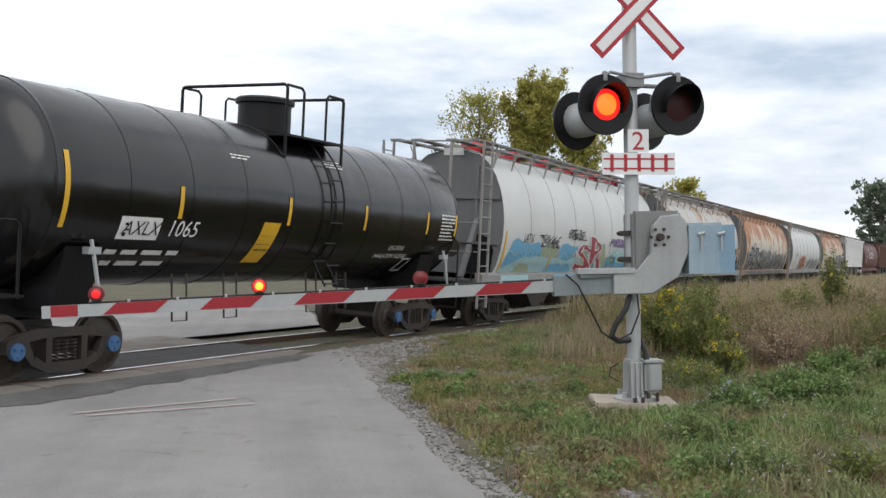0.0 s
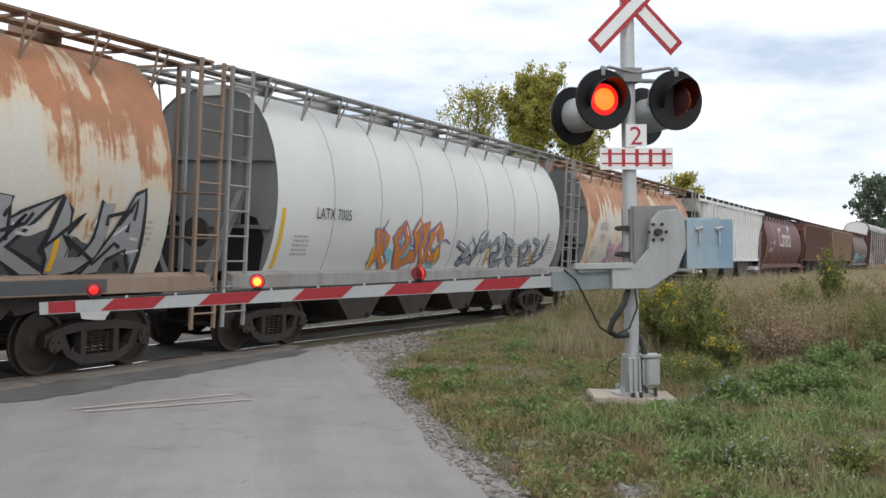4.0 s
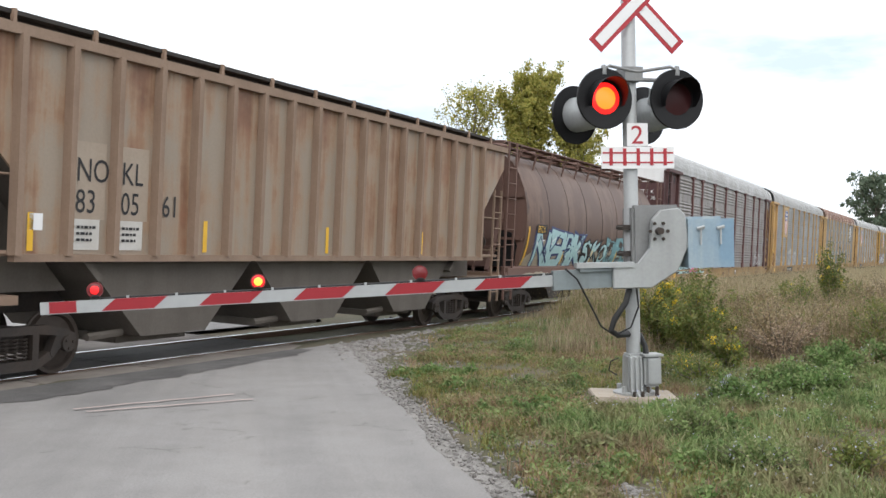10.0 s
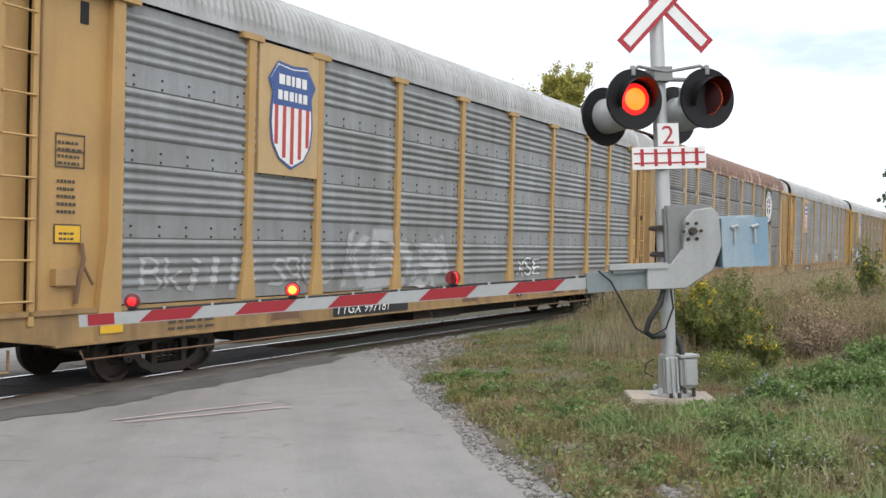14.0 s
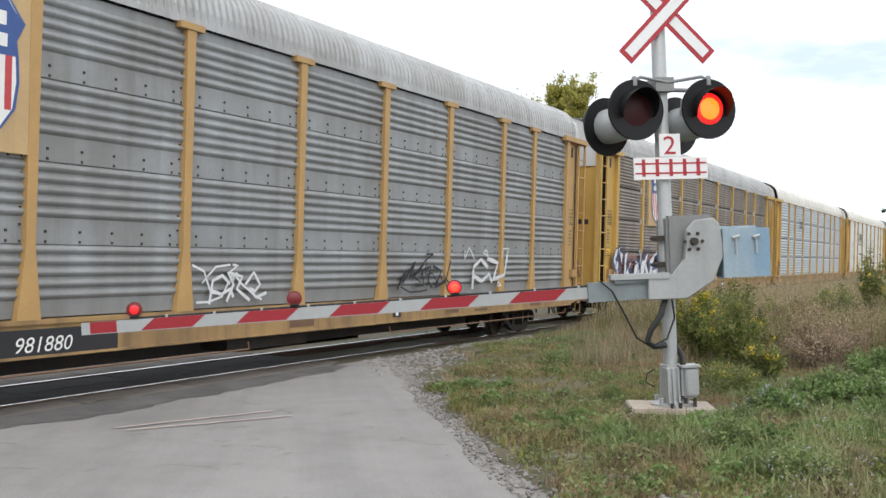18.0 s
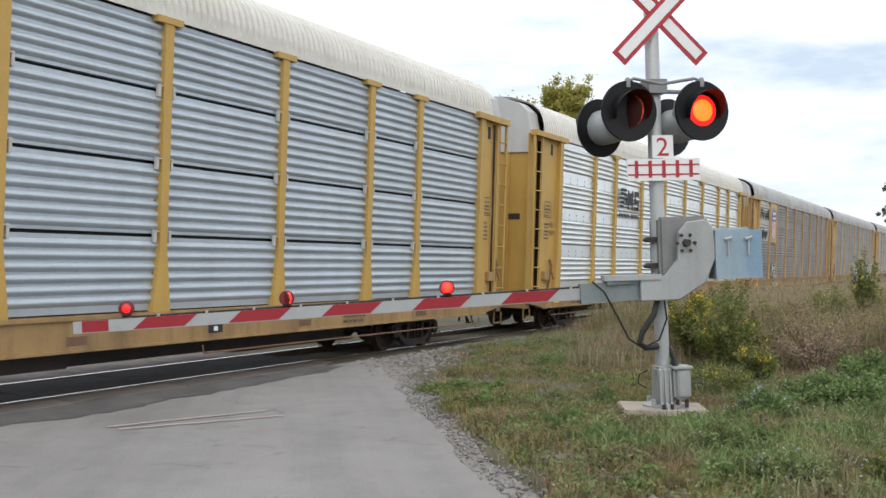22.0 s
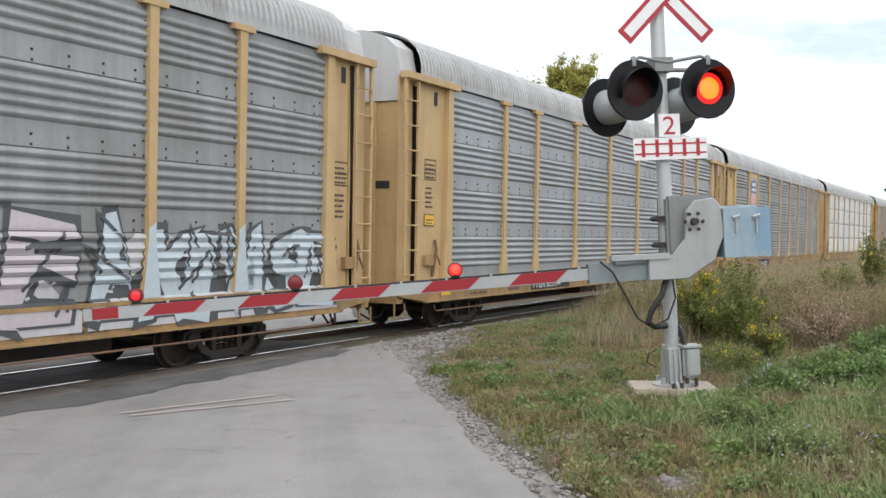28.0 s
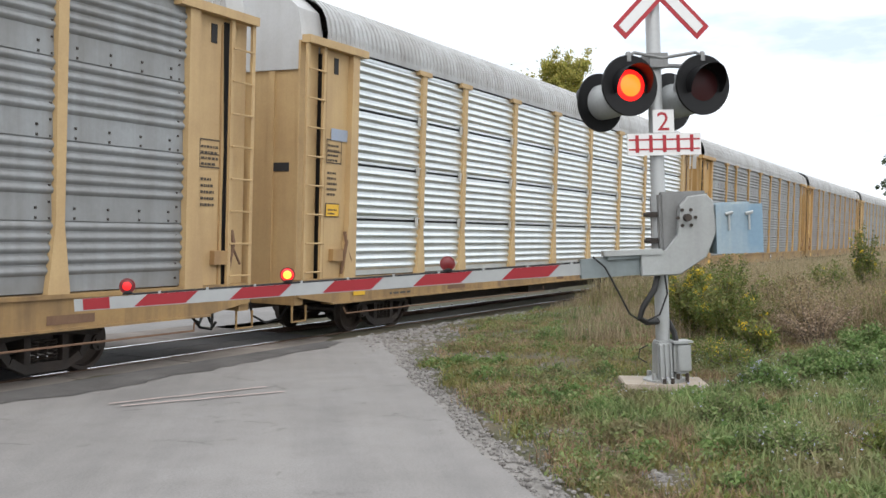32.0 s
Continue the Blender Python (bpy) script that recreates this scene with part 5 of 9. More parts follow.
    for way in (0, 1):
        bm = bmesh.new()
        x0, x1 = (0.75 * k, 0.9 * k) if way == 0 else (LEN - 0.9 * k, LEN - 0.75 * k)
        box(bm, x0, x1, -1.34, 1.34, 0.95, 4.95)
        xo = x0 if way == 0 else x1
        door = part("end_door", bm, end, car)
        for y in (-0.75, -0.05, 0.65):
            bm = bmesh.new()
            box(bm, xo - 0.04, xo + 0.04, y - 0.03, y + 0.09, 0.95, 4.94)
            part("stile", bm, end, door)
        bm = bmesh.new()
        pr = [(-1.36, 4.95), (-1.36, 5.66), (-1.27, 6.06), (-0.98, 6.31), (-0.5, 6.46), (0, 6.50), (0.5, 6.46), (0.98, 6.31), (1.27, 6.06), (1.36, 5.66), (1.36, 4.95)]
        prism(bm, pr, x0 - 0.05 if way == 0 else x1 - 0.62, x0 + 0.62 if way == 0 else x1 + 0.05, "x")
        part("roof_end", bm, cap, car, "pale rounded roof end")
        bm = bmesh.new()
        e0, e1 = (0.55 * k, 0.8 * k) if way == 0 else (LEN - 0.8 * k, LEN - 0.55 * k)
        box(bm, e0, e1, -1.45, 1.45, 0.72, 1.05)
        for y in (-1.38, 1.38):
            tube(bm, [(e0 + 0.03, y, 0.75), (e0 + 0.03, y, 0.42), (e0 + 0.45, y, 0.42), (e0 + 0.45, y, 0.7)], 0.022, 5)
        part("end_sill", bm, sill, car)
    key = ("rack_roof", round(LEN, 2), roof.name)
    if key not in MESHES:
        half = [(-1.52, ZT + 0.02), (-1.52, 5.56), (-1.515, 5.72), (-1.46, 5.96), (-1.36, 6.15), (-1.18, 6.31), (-0.92, 6.43), (-0.5, 6.545), (0, 6.58)]
        pr = np.array(half + [(-y, z) for y, z in half[-2::-1]])
        nrm = np.stack([pr[:, 0] * 0.75, (pr[:, 1] - 5.2) * 0.9], 1)
        nrm /= np.linalg.norm(nrm, axis=1, keepdims=True)
        nrm[[0, 1, -2, -1]] = 0
        # raised flats with narrow troughs between them
        n = int((LEN - 2.6 * k) / 0.16)
        xs = (1.3 * k + 0.16 * np.arange(n)[:, None] + np.array([0.0, 0.086, 0.104, 0.142])).ravel()
        dip = np.tile([0.012, 0.012, -0.036, -0.036], n)
        v = np.zeros((len(xs), len(pr), 3))
        v[:, :, 0] = xs[:, None]
        v[:, :, 1:] = pr[None] + nrm[None] * dip[:, None, None]
        i, j = np.meshgrid(np.arange(len(xs) - 1), np.arange(len(pr) - 1), indexing="ij")
        q = (i * len(pr) + j).ravel()
        quads = np.stack([q, q + 1, q + 1 + len(pr), q + len(pr)], 1)
        me = bpy.data.meshes.new("roof")
        me.from_pydata(v.reshape(-1, 3).tolist(), [], quads.tolist())
        me.materials.append(roof)
        MESHES[key] = me
    hang("roof", MESHES[key], car, "corrugated rounded metal roof")
    bm = bmesh.new()
    box(bm, 0.5, LEN - 0.5, -0.4, 0.4, 0.6, 0.95)
    box(bm, 6.4, LEN - 6.4, -0.55, 0.55, 0.36, 0.7)
    box(bm, 2.0, LEN - 2.0, -1.36, 1.36, 1.0, 1.1)
    for j in range(9):
        xx = 6.5 + j * (LEN - 13) / 8
        box(bm, xx - 0.12, xx + 0.12, -1.36, 1.36, 0.72, 1.0)
    box(bm, LEN * 0.42, LEN * 0.5, -1.1, -0.5, 0.42, 0.8)
    part("underframe", bm, STEEL, car)
    bm = bmesh.new()
    for y in (-1.40, 1.40):
        box(bm, 1.2, LEN - 1.2, y - 0.01, y + 0.01, ZT - 0.02, ZT + 0.03)
    part("screen_gap", bm, BLACK, car)
    sill_details(car, LEN, k, int(S))
    decal(car, "sill_patch", [(0, 0.42, 0, 0.2)], 2.35, 0.82, lambda z: 1.53, YELLOW, "yellow reflective sill patch")
    for x in (4.3 * k, LEN - 4.3 * k):
        truck(car, x, 0.42)
    coupler(car, 0.3, -1)
    coupler(car, LEN - 0.3, 1)
    return car

# ---------------------------------------------------------------- the train, from its leading car back
def flat(z):
    return 1.52


GREY_FRAME = paint("grey_car_frame", (0.30, 0.305, 0.30), (0.16, 0.115, 0.085), 0.9, 0.7)
GREY_END = paint("grey_car_end", (0.165, 0.172, 0.175), (0.10, 0.085, 0.075), 0.5, 0.6)
RUST_FRAME = paint("rusted_car_frame", (0.27, 0.20, 0.15), (0.16, 0.085, 0.05), 0.8, 0.75)
WHITE_SHELL = rusty("white_hopper_shell", (0.60, 0.61, 0.60), low=3.2, high=6.5, base=-0.35, stain=(0.5, 0.46, 0.40))
RUSTY_LIGHT = rusty("lightly_rusted_shell", (0.52, 0.535, 0.52), rust=(0.40, 0.19, 0.09), low=2.2, high=4.5, base=-0.20, stain=(0.54, 0.42, 0.30), blots=(1.1, 3.2), runs=(1.5, 1.6), thin=0.3, edge=0.3)
RUSTY_HEAVY = rusty("heavily_rusted_shell", (0.55, 0.52, 0.46), rust=(0.40, 0.140, 0.045), low=1.9, high=4.1, base=0.16, stain=(0.58, 0.41, 0.22), blots=(0.9, 2.4), runs=(1.4, 2.6), thin=1.6, edge=0.22)
MAROON = paint("maroon_paint", (0.118, 0.036, 0.031), (0.085, 0.05, 0.045), 0.6, 0.5)
BROWN_SHELL = rusty("brown_weathered_paint", (0.105, 0.062, 0.046), rust=(0.072, 0.046, 0.038), low=0.0, high=9.0, base=0.16, stain=(0.195, 0.125, 0.092), blots=(0.7, 2.4), runs=(1.3, 2.4))
BROWN_SIDE = rusty("oxide_brown_side", (0.125, 0.060, 0.047), rust=(0.24, 0.082, 0.045), low=0.0, high=9.0, base=0.20, stain=(0.18, 0.078, 0.052), blots=(0.9, 2.6), runs=(1.7, 2.6))
BROWN_RIB = paint("oxide_brown_rib", (0.140, 0.076, 0.058), (0.08, 0.05, 0.042), 0.6, 0.7)
TAN_SIDE = rusty("faded_tan_side", (0.285, 0.232, 0.18), rust=(0.215, 0.096, 0.052), low=0.0, high=9.0, base=0.34, stain=(0.30, 0.175, 0.095), blots=(0.8, 2.4), runs=(1.7, 3.0), thin=1.0, edge=0.5)
TAN_RIB = paint("faded_tan_rib", (0.25, 0.175, 0.125), (0.15, 0.09, 0.06), 0.7, 0.7)
WHITE_SIDE = rusty("white_hopper", (0.57, 0.585, 0.58), rust=(0.37, 0.34, 0.30), low=0.0, high=9.0, base=0.22, stain=(0.47, 0.46, 0.43), blots=(0.9, 1.8), runs=(2.6, 2.6))
WHITE_RIB = paint("white_hopper_rib", (0.76, 0.77, 0.77), (0.40, 0.37, 0.32), 0.5, 0.6)
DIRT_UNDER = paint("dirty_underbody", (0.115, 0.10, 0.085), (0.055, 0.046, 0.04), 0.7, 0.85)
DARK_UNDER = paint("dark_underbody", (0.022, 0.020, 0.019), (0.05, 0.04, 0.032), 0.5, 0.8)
MATS["rack_sill"] = paint("grimy_yellow_sill", (0.37, 0.235, 0.095), (0.12, 0.075, 0.045), 1.0, 0.7, 0.0, 0.7)
MATS["rack_cap_grey"] = paint("rack_cap_grey", (0.50, 0.51, 0.515), (0.30, 0.28, 0.26), 0.6, 0.55)
MATS["rack_cap"] = paint("rack_cap_white", (0.70, 0.70, 0.69), (0.45, 0.42, 0.38), 0.4, 0.55)


def zinc(name, color, dirt, amount, metal=0.55, rough=0.42):
    """Galvanised sheet with spangle, dirt, run-off and a painted fall-off from its sky-lit top."""
    g = Graph(name)
    g.shift()
    if amount > 0.7:
        g.bsdf.inputs["Specular IOR Level"].default_value = 0.2
        rough += 0.1
    big = g.ramp(g.noise(0.7, 5, 0.6), 0.38, 0.68)
    run = g.ramp(g.noise(1.0, 5, 0.62, g.scaled(2.6, 2.6, 0.16)), 0.42, 0.72)
    spangle = g.noise(14, 4, 0.7)
    c = g.mix(g.mul(big, amount * 0.6), color, dirt)
    c = g.mix(g.mul(run, amount * 0.7), c, dirt)
    # low grime, spread up the side to paint in the sky-lit upper sheet
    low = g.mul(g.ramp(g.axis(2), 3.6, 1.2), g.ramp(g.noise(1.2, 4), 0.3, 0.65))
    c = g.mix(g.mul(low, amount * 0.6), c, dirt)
    c = g.mix(g.mul(g.ramp(spangle, 0.35, 0.75), 0.22), c, tuple(0.6 * v for v in color))
    return g.done(c, g.mul(g.mul(spangle, 0.25), rough - 0.1, "ADD"), metal, spangle, 0.0015)


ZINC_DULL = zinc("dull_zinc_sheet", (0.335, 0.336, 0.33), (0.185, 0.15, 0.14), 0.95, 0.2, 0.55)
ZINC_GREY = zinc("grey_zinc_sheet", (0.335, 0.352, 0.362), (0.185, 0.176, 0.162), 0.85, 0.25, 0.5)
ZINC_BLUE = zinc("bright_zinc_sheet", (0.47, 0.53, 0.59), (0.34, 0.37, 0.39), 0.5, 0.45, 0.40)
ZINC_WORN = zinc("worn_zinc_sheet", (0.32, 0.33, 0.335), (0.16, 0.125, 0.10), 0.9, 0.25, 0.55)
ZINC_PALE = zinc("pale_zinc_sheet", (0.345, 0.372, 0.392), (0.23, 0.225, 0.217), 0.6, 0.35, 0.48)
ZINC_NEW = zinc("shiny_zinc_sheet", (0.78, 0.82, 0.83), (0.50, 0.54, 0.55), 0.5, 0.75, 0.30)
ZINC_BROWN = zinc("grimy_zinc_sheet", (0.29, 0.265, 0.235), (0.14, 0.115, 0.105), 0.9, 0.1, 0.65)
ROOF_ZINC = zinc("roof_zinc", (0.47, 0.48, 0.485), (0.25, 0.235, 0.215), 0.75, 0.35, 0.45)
ROOF_CREAM = zinc("cream_roof", (0.66, 0.65, 0.60), (0.46, 0.43, 0.38), 0.45, 0.1, 0.5)
ROOF_RUST = rusty("roof_rust", (0.40, 0.36, 0.33), rust=(0.19, 0.075, 0.045), low=4.0, high=6.0, base=0.3)
RACK_YELLOW = paint("rack_yellow", (0.47, 0.29, 0.105), (0.24, 0.14, 0.07), 0.6, 0.55)
RACK_PALE = paint("faded_rack_yellow", (0.52, 0.365, 0.18), (0.29, 0.175, 0.09), 0.6, 0.6)
RACK_GOLD = paint("golden_rack_yellow", (0.50, 0.315, 0.075), (0.26, 0.155, 0.06), 0.5, 0.5)
RACK_MAROON = paint("rack_maroon", (0.115, 0.042, 0.038), (0.07, 0.04, 0.036), 0.5, 0.6)
MAROON_END = paint("rack_maroon_end", (0.078, 0.029, 0.028), (0.05, 0.03, 0.028), 0.5, 0.6)
LOGO_BLUE = plain("logo_blue", (0.035, 0.085, 0.27), 0.5, 0, 0.2)
LOGO_RED = plain("logo_red", (0.48, 0.05, 0.055), 0.5, 0, 0.2)
SPRAY = {k: plain("spray_" + k, v, 0.55, 0, 0.25) for k, v in {
    "black": (0.025, 0.025, 0.03), "white": (0.68, 0.69, 0.70), "blue": (0.09, 0.33, 0.50), "aqua": (0.20, 0.46, 0.50), "red": (0.34, 0.05, 0.07),
    "grey": (0.27, 0.275, 0.28), "mint": (0.36, 0.55, 0.56), "pink": (0.52, 0.30, 0.34), "olive": (0.30, 0.33, 0.22), "navy": (0.04, 0.06, 0.16),
    "magenta": (0.50, 0.08, 0.22), "orange": (0.55, 0.20, 0.04), "blush": (0.50, 0.45, 0.47), "ice": (0.46, 0.53, 0.57), "slate": (0.07, 0.075, 0.08), "violet": (0.23, 0.16, 0.33), "silver": (0.50, 0.49, 0.50), "sky": (0.15, 0.38, 0.56), "foam": (0.36, 0.54, 0.56), "sage": (0.34, 0.39, 0.27), "salmon": (0.42, 0.19, 0.14), "cream": (0.62, 0.55, 0.42), "umber": (0.07, 0.05, 0.045), "tealish": (0.16, 0.33, 0.36), "khaki": (0.32, 0.28, 0.21), "faint": (0.39, 0.395, 0.40)}.items()}


def logo_shield(car, x=5.86, z=3.35):
    """Shield-shaped railway emblem on a painted plate; its wording is left as bars."""
    s = lambda zz: 1.56
    bm = bmesh.new()
    box(bm, x - 0.16, x + 1.64, -1.545, -1.45, z - 0.1, 5.42)
    plate = part("logo_plate", bm, RACK_PALE, car, "yellow plate with a blue, white and red shield")

    def shield(grow):
        half = [(0.0, -0.02 - grow), (0.34 + grow * 0.5, 0.12 - grow * 0.5), (0.52 + grow, 0.36), (0.57 + grow, 0.7), (0.55 + grow, 1.0), (0.52 + grow, 1.2), (0.64 + grow, 1.42), (0.42, 1.70 + grow)]
        return [(0.74 + a, b) for a, b in half] + [(0.74, 1.66 + grow)] + [(0.74 - a, b) for a, b in half[:0:-1]]

    bm = bmesh.new()
    bm.faces.new([bm.verts.new((a, b, 0)) for a, b in shield(0.05)])
    part("shield_border", wrap(bm, x, z + 0.08, s, 0.0), LOGO_BLUE, car)
    bm = bmesh.new()
    bm.faces.new([bm.verts.new((a, b, 0)) for a, b in shield(0.0)])
    part("shield_field", wrap(bm, x, z + 0.08, s, 0.004), LETTER, car)
    bm = bmesh.new()
    for k in range(5):
        u = 0.24 + k * 0.225
        lo = 0.34 if k in (0, 4) else 0.12 if k in (1, 3) else 0.02
        flat_quad(bm, u, u + 0.10, lo, 1.0)
    part("shield_stripe", wrap(bm, x, z + 0.08, s, 0.008), LOGO_RED, car)
    bm = bmesh.new()
    bm.faces.new([bm.verts.new((a, b, 0)) for a, b in [(0.19, 1.0), (1.29, 1.0), (1.26, 1.2), (1.38, 1.42), (1.16, 1.68), (0.74, 1.64), (0.32, 1.68), (0.10, 1.42), (0.22, 1.2)]])
    part("shield_chief", wrap(bm, x, z + 0.08, s, 0.008), LOGO_BLUE, car)
    decal(car, "logo_bar", [(0.34, 0.5, 0, 0.17), (0.54, 0.66, 0, 0.17), (0.7, 0.78, 0, 0.17), (0.82, 0.96, 0, 0.17), (1.0, 1.14, 0, 0.17),
                            (0.32, 0.44, -0.26, -0.1), (0.48, 0.6, -0.26, -0.1), (0.64, 0.76, -0.26, -0.1), (0.8, 0.86, -0.26, -0.1), (0.9, 1.0, -0.26, -0.1), (1.04, 1.16, -0.26, -0.1)],
          x, z + 1.44, s, LETTER, "", 0.012)["kind"] = "stuff"


def painted_posts(car, posts, LEN, material, top):
    """Spray paint that ran over the feet of the posts."""
    for p in posts:
        bm = bmesh.new()
        bm.faces.new([bm.verts.new(q) for q in ((-0.18, -1.556, 1.2), (0.18, -1.556, 1.2), (0.07, -1.556, 2.08), (0.078, -1.556, top), (-0.078, -1.556, top - 0.1), (-0.07, -1.556, 2.08))])
        hang("sprayed_foot", finish(bm, "sprayed_foot", material), car, "post foot covered in spray paint", pose(p * LEN / 28.7, 0, 0))


def rack_end_text(car, text, LEN):
    """Reporting mark on the white and painted end above the coupler."""
    t = type_mesh(text, 0.26)
    for v in t.verts:
        v.co = (0.74 * LEN / 28.7, -v.co.x - 0.22, 4.45 + v.co.y)
    part("lettering", t, LETTER, car, "white reporting mark on the end")


def SILL(z):
    return 1.52


def build_train():
    tank_car(8.4, 15.6)
    c = round_hopper(24.0, 18.3, WHITE_SHELL, GREY_FRAME, GREY_END, "pale grey round-sided covered hopper with blue graffiti", SIGN_RED, None, False)
    lettering(c, "LATX", 2.8, 2.32, 0.36, round_surf, LETTER_K, "", 0, 0.9, 0.03)
    for x, w_, h_, m_, k in ((1.7, 2.9, 1.02, "sky", 1), (4.3, 1.6, 1.1, "sage", 2), (5.7, 2.2, 1.0, "sky", 3), (7.5, 3.4, 1.05, "sage", 4), (10.7, 6.0, 0.95, "foam", 5)):
        sprayed_band(c, x, 1.48, w_, h_, round_surf, SPRAY[m_], k, 0.16, 0.010)
    sprayed_band(c, 1.6, 1.46, 9.4, 0.56, round_surf, SPRAY["foam"], 6, 0.22, 0.014)
    for x, w_, h_, m_, k in ((2.6, 1.2, 0.32, "sage", 7), (5.0, 2.4, 0.36, "sky", 8), (8.2, 1.6, 0.4, "tealish", 9), (11.0, 4.6, 0.42, "sky", 10)):
        sprayed_band(c, x, 1.47, w_, h_, round_surf, SPRAY[m_], k, 0.3, 0.018)
    wild(c, "SR", 7.6, 1.5, 2.9, 0.95, round_surf, SPRAY["red"], SPRAY["white"], 12, 0.015, 0.025, 0.024, spiky=0.1)
    wild(c, "RSD", 11.0, 1.5, 4.4, 0.55, round_surf, SPRAY["sky"], SPRAY["tealish"], 13, -0.01, 0.015, 0.024, spiky=0.2)
    spray(c, 10.9, 2.35, 4.6, 0.22, 14, round_surf, SPRAY["violet"], SPRAY["violet"], 14, None, 0.024, 0.05)
    spray(c, 6.5, 2.5, 1.6, 0.26, 5, round_surf, SPRAY["black"], SPRAY["black"], 19, None, 0.024, 0.02)
    spray(c, 4.3, 2.2, 1.5, 0.3, 3, round_surf, SPRAY["grey"], SPRAY["black"], 20, None, 0.024, 0.08)
    for z_, x0, n_, k in ((1.98, 1.9, 62, 1), (1.72, 2.4, 50, 2), (2.2, 11.0, 40, 3)):
        bm = bmesh.new()
        ribbon(bm, [(0.13 * j, 0.07 * math.sin(j * 1.1 + k) + 0.08 * noise.noise((j * 0.2, k, 0))) for j in range(n_)], 0.03, random.Random(k))
        part("sprayed_wave", wrap(bm, x0, z_, round_surf, 0.026), SPRAY["foam" if k < 3 else "white"], c, "wavy sprayed line")
    for x, w_, m_ in ((1.5, 2.0, "foam"), (5.6, 1.7, "sky"), (7.7, 0.8, "red"), (8.8, 1.6, "sky"), (10.6, 5.6, "sage")):
        decal(c, "sill_paint", [(0, w_, 0, 0.2)], x, 1.2, SILL, SPRAY[m_], "spray paint run onto the sill", 0.004)
    c = round_hopper(42.3, 17.7, RUSTY_LIGHT, GREY_FRAME, GREY_END, "grey round-sided covered hopper with light rust streaks and graffiti")
    lettering(c, "LATX", 2.95, 2.42, 0.40, round_surf, LETTER_K, "", 0, 0.95, 0.03)
    decal(c, "number_board", [(0, 0.86, 0, 0.34)], 4.3, 2.42, round_surf, LETTER, "white number board", 0.036)
    lettering(c, "7012", 4.42, 2.46, 0.34, round_surf, LETTER_K, "", 0, 0.85, 0.042)
    sprayed_band(c, 8.4, 1.5, 7.9, 0.75, round_surf, SPRAY["grey"], 15, 0.3, 0.010)
    wild(c, "JEDA", 3.9, 1.5, 4.1, 1.12, round_surf, SPRAY["black"], SPRAY["white"], 15, 0.055, 0.035, 0.02)
    wild(c, "KIBY", 8.5, 1.52, 3.9, 0.95, round_surf, SPRAY["umber"], SPRAY["silver"], 16, 0.05, 0.025, 0.02, spiky=0.18)
    wild(c, "LEDK", 12.3, 1.52, 4.0, 0.95, round_surf, SPRAY["salmon"], SPRAY["cream"], 17, 0.045, 0.035, 0.02, spiky=0.2)
    decal(c, "sill_paint", [(0, 4.2, 0, 0.2)], 3.9, 1.2, SILL, SPRAY["slate"], "black spray paint run onto the sill", 0.004)
    for x, t_, m_ in ((1.6, "NAKARY", "slate"), (3.0, "1991", "slate"), (8.4, "AKEY", "olive"), (10.4, "TIRS", "grey")):
        wild(c, t_, x, 1.21, 0.24 * len(t_), 0.16, SILL, SPRAY[m_], SPRAY[m_], int(x * 9), 0.0, 0.02, 0.006)
    wild(c, "RCD", 1.75, 2.2, 1.0, 0.32, round_surf, SPRAY["black"], SPRAY["black"], 22, -0.012, 0.004, 0.02)
    spray(c, 1.7, 1.6, 2.2, 0.5, 9, round_surf, SPRAY["black"], SPRAY["black"], 18, None, 0.02, 0.026)
    spray(c, 10.6, 2.35, 5.4, 0.24, 16, round_surf, SPRAY["black"], SPRAY["black"], 23, None, 0.022, 0.02)
    spray(c, 5.6, 2.75, 1.6, 0.22, 5, round_surf, SPRAY["black"], SPRAY["black"], 29, None, 0.022, 0.02)
    c = round_hopper(60.0, 18.0, RUSTY_HEAVY, RUST_FRAME, GREY_END, "heavily rusted round-sided covered hopper with grey graffiti", None, RUST_FRAME)
    lettering(c, "LATX", 3.35, 2.80, 0.36, round_surf, LETTER_K, "", 0, 0.9, 0.05, 0.006)
    for x, w_ in ((2.2, 3.0), (5.6, 1.8), (7.8, 3.4), (11.8, 3.6)):
        decal(c, "sill_paint", [(0, w_, 0, 0.19)], x, 1.2, SILL, SPRAY["slate"], "dark spray paint run onto the sill", 0.004)
    for x, w_, h_, t_, k in ((1.9, 5.3, 1.12, "FEEIZR", 21), (7.1, 4.4, 1.05, "AMBAXN", 32), (11.5, 4.6, 0.95, "ESKUA", 34)):
        sprayed_band(c, x, 1.46, w_, h_ * 0.8, round_surf, SPRAY["slate"], k, 0.35, 0.010)
        wild(c, t_, x, 1.5, w_, h_, round_surf, SPRAY["grey"], SPRAY["black"], k, 0.035, 0.04, 0.018, shine=SPRAY["silver"], spiky=0.3)
    c = round_hopper(78.0, 17.6, WHITE_SHELL, GREY_FRAME, GREY_END, "pale grey round-sided covered hopper with small colourful graffiti")
    lettering(c, "LATX 7005", 2.6, 2.45, 0.30, round_surf, LETTER_K, "", 0, 0.9, 0.03)
    spray(c, 5.0, 1.5, 3.0, 0.9, 4, round_surf, SPRAY["orange"], SPRAY["violet"], 24, SPRAY["aqua"], 0.02, 0.2)
    spray(c, 9.0, 1.5, 6.0, 0.8, 6, round_surf, SPRAY["grey"], SPRAY["navy"], 25, None, 0.02, 0.14)
    c = round_hopper(95.6, 17.6, RUSTY_HEAVY, GREY_FRAME, GREY_END, "rust-streaked round-sided covered hopper with purple graffiti", None, RUST_FRAME)
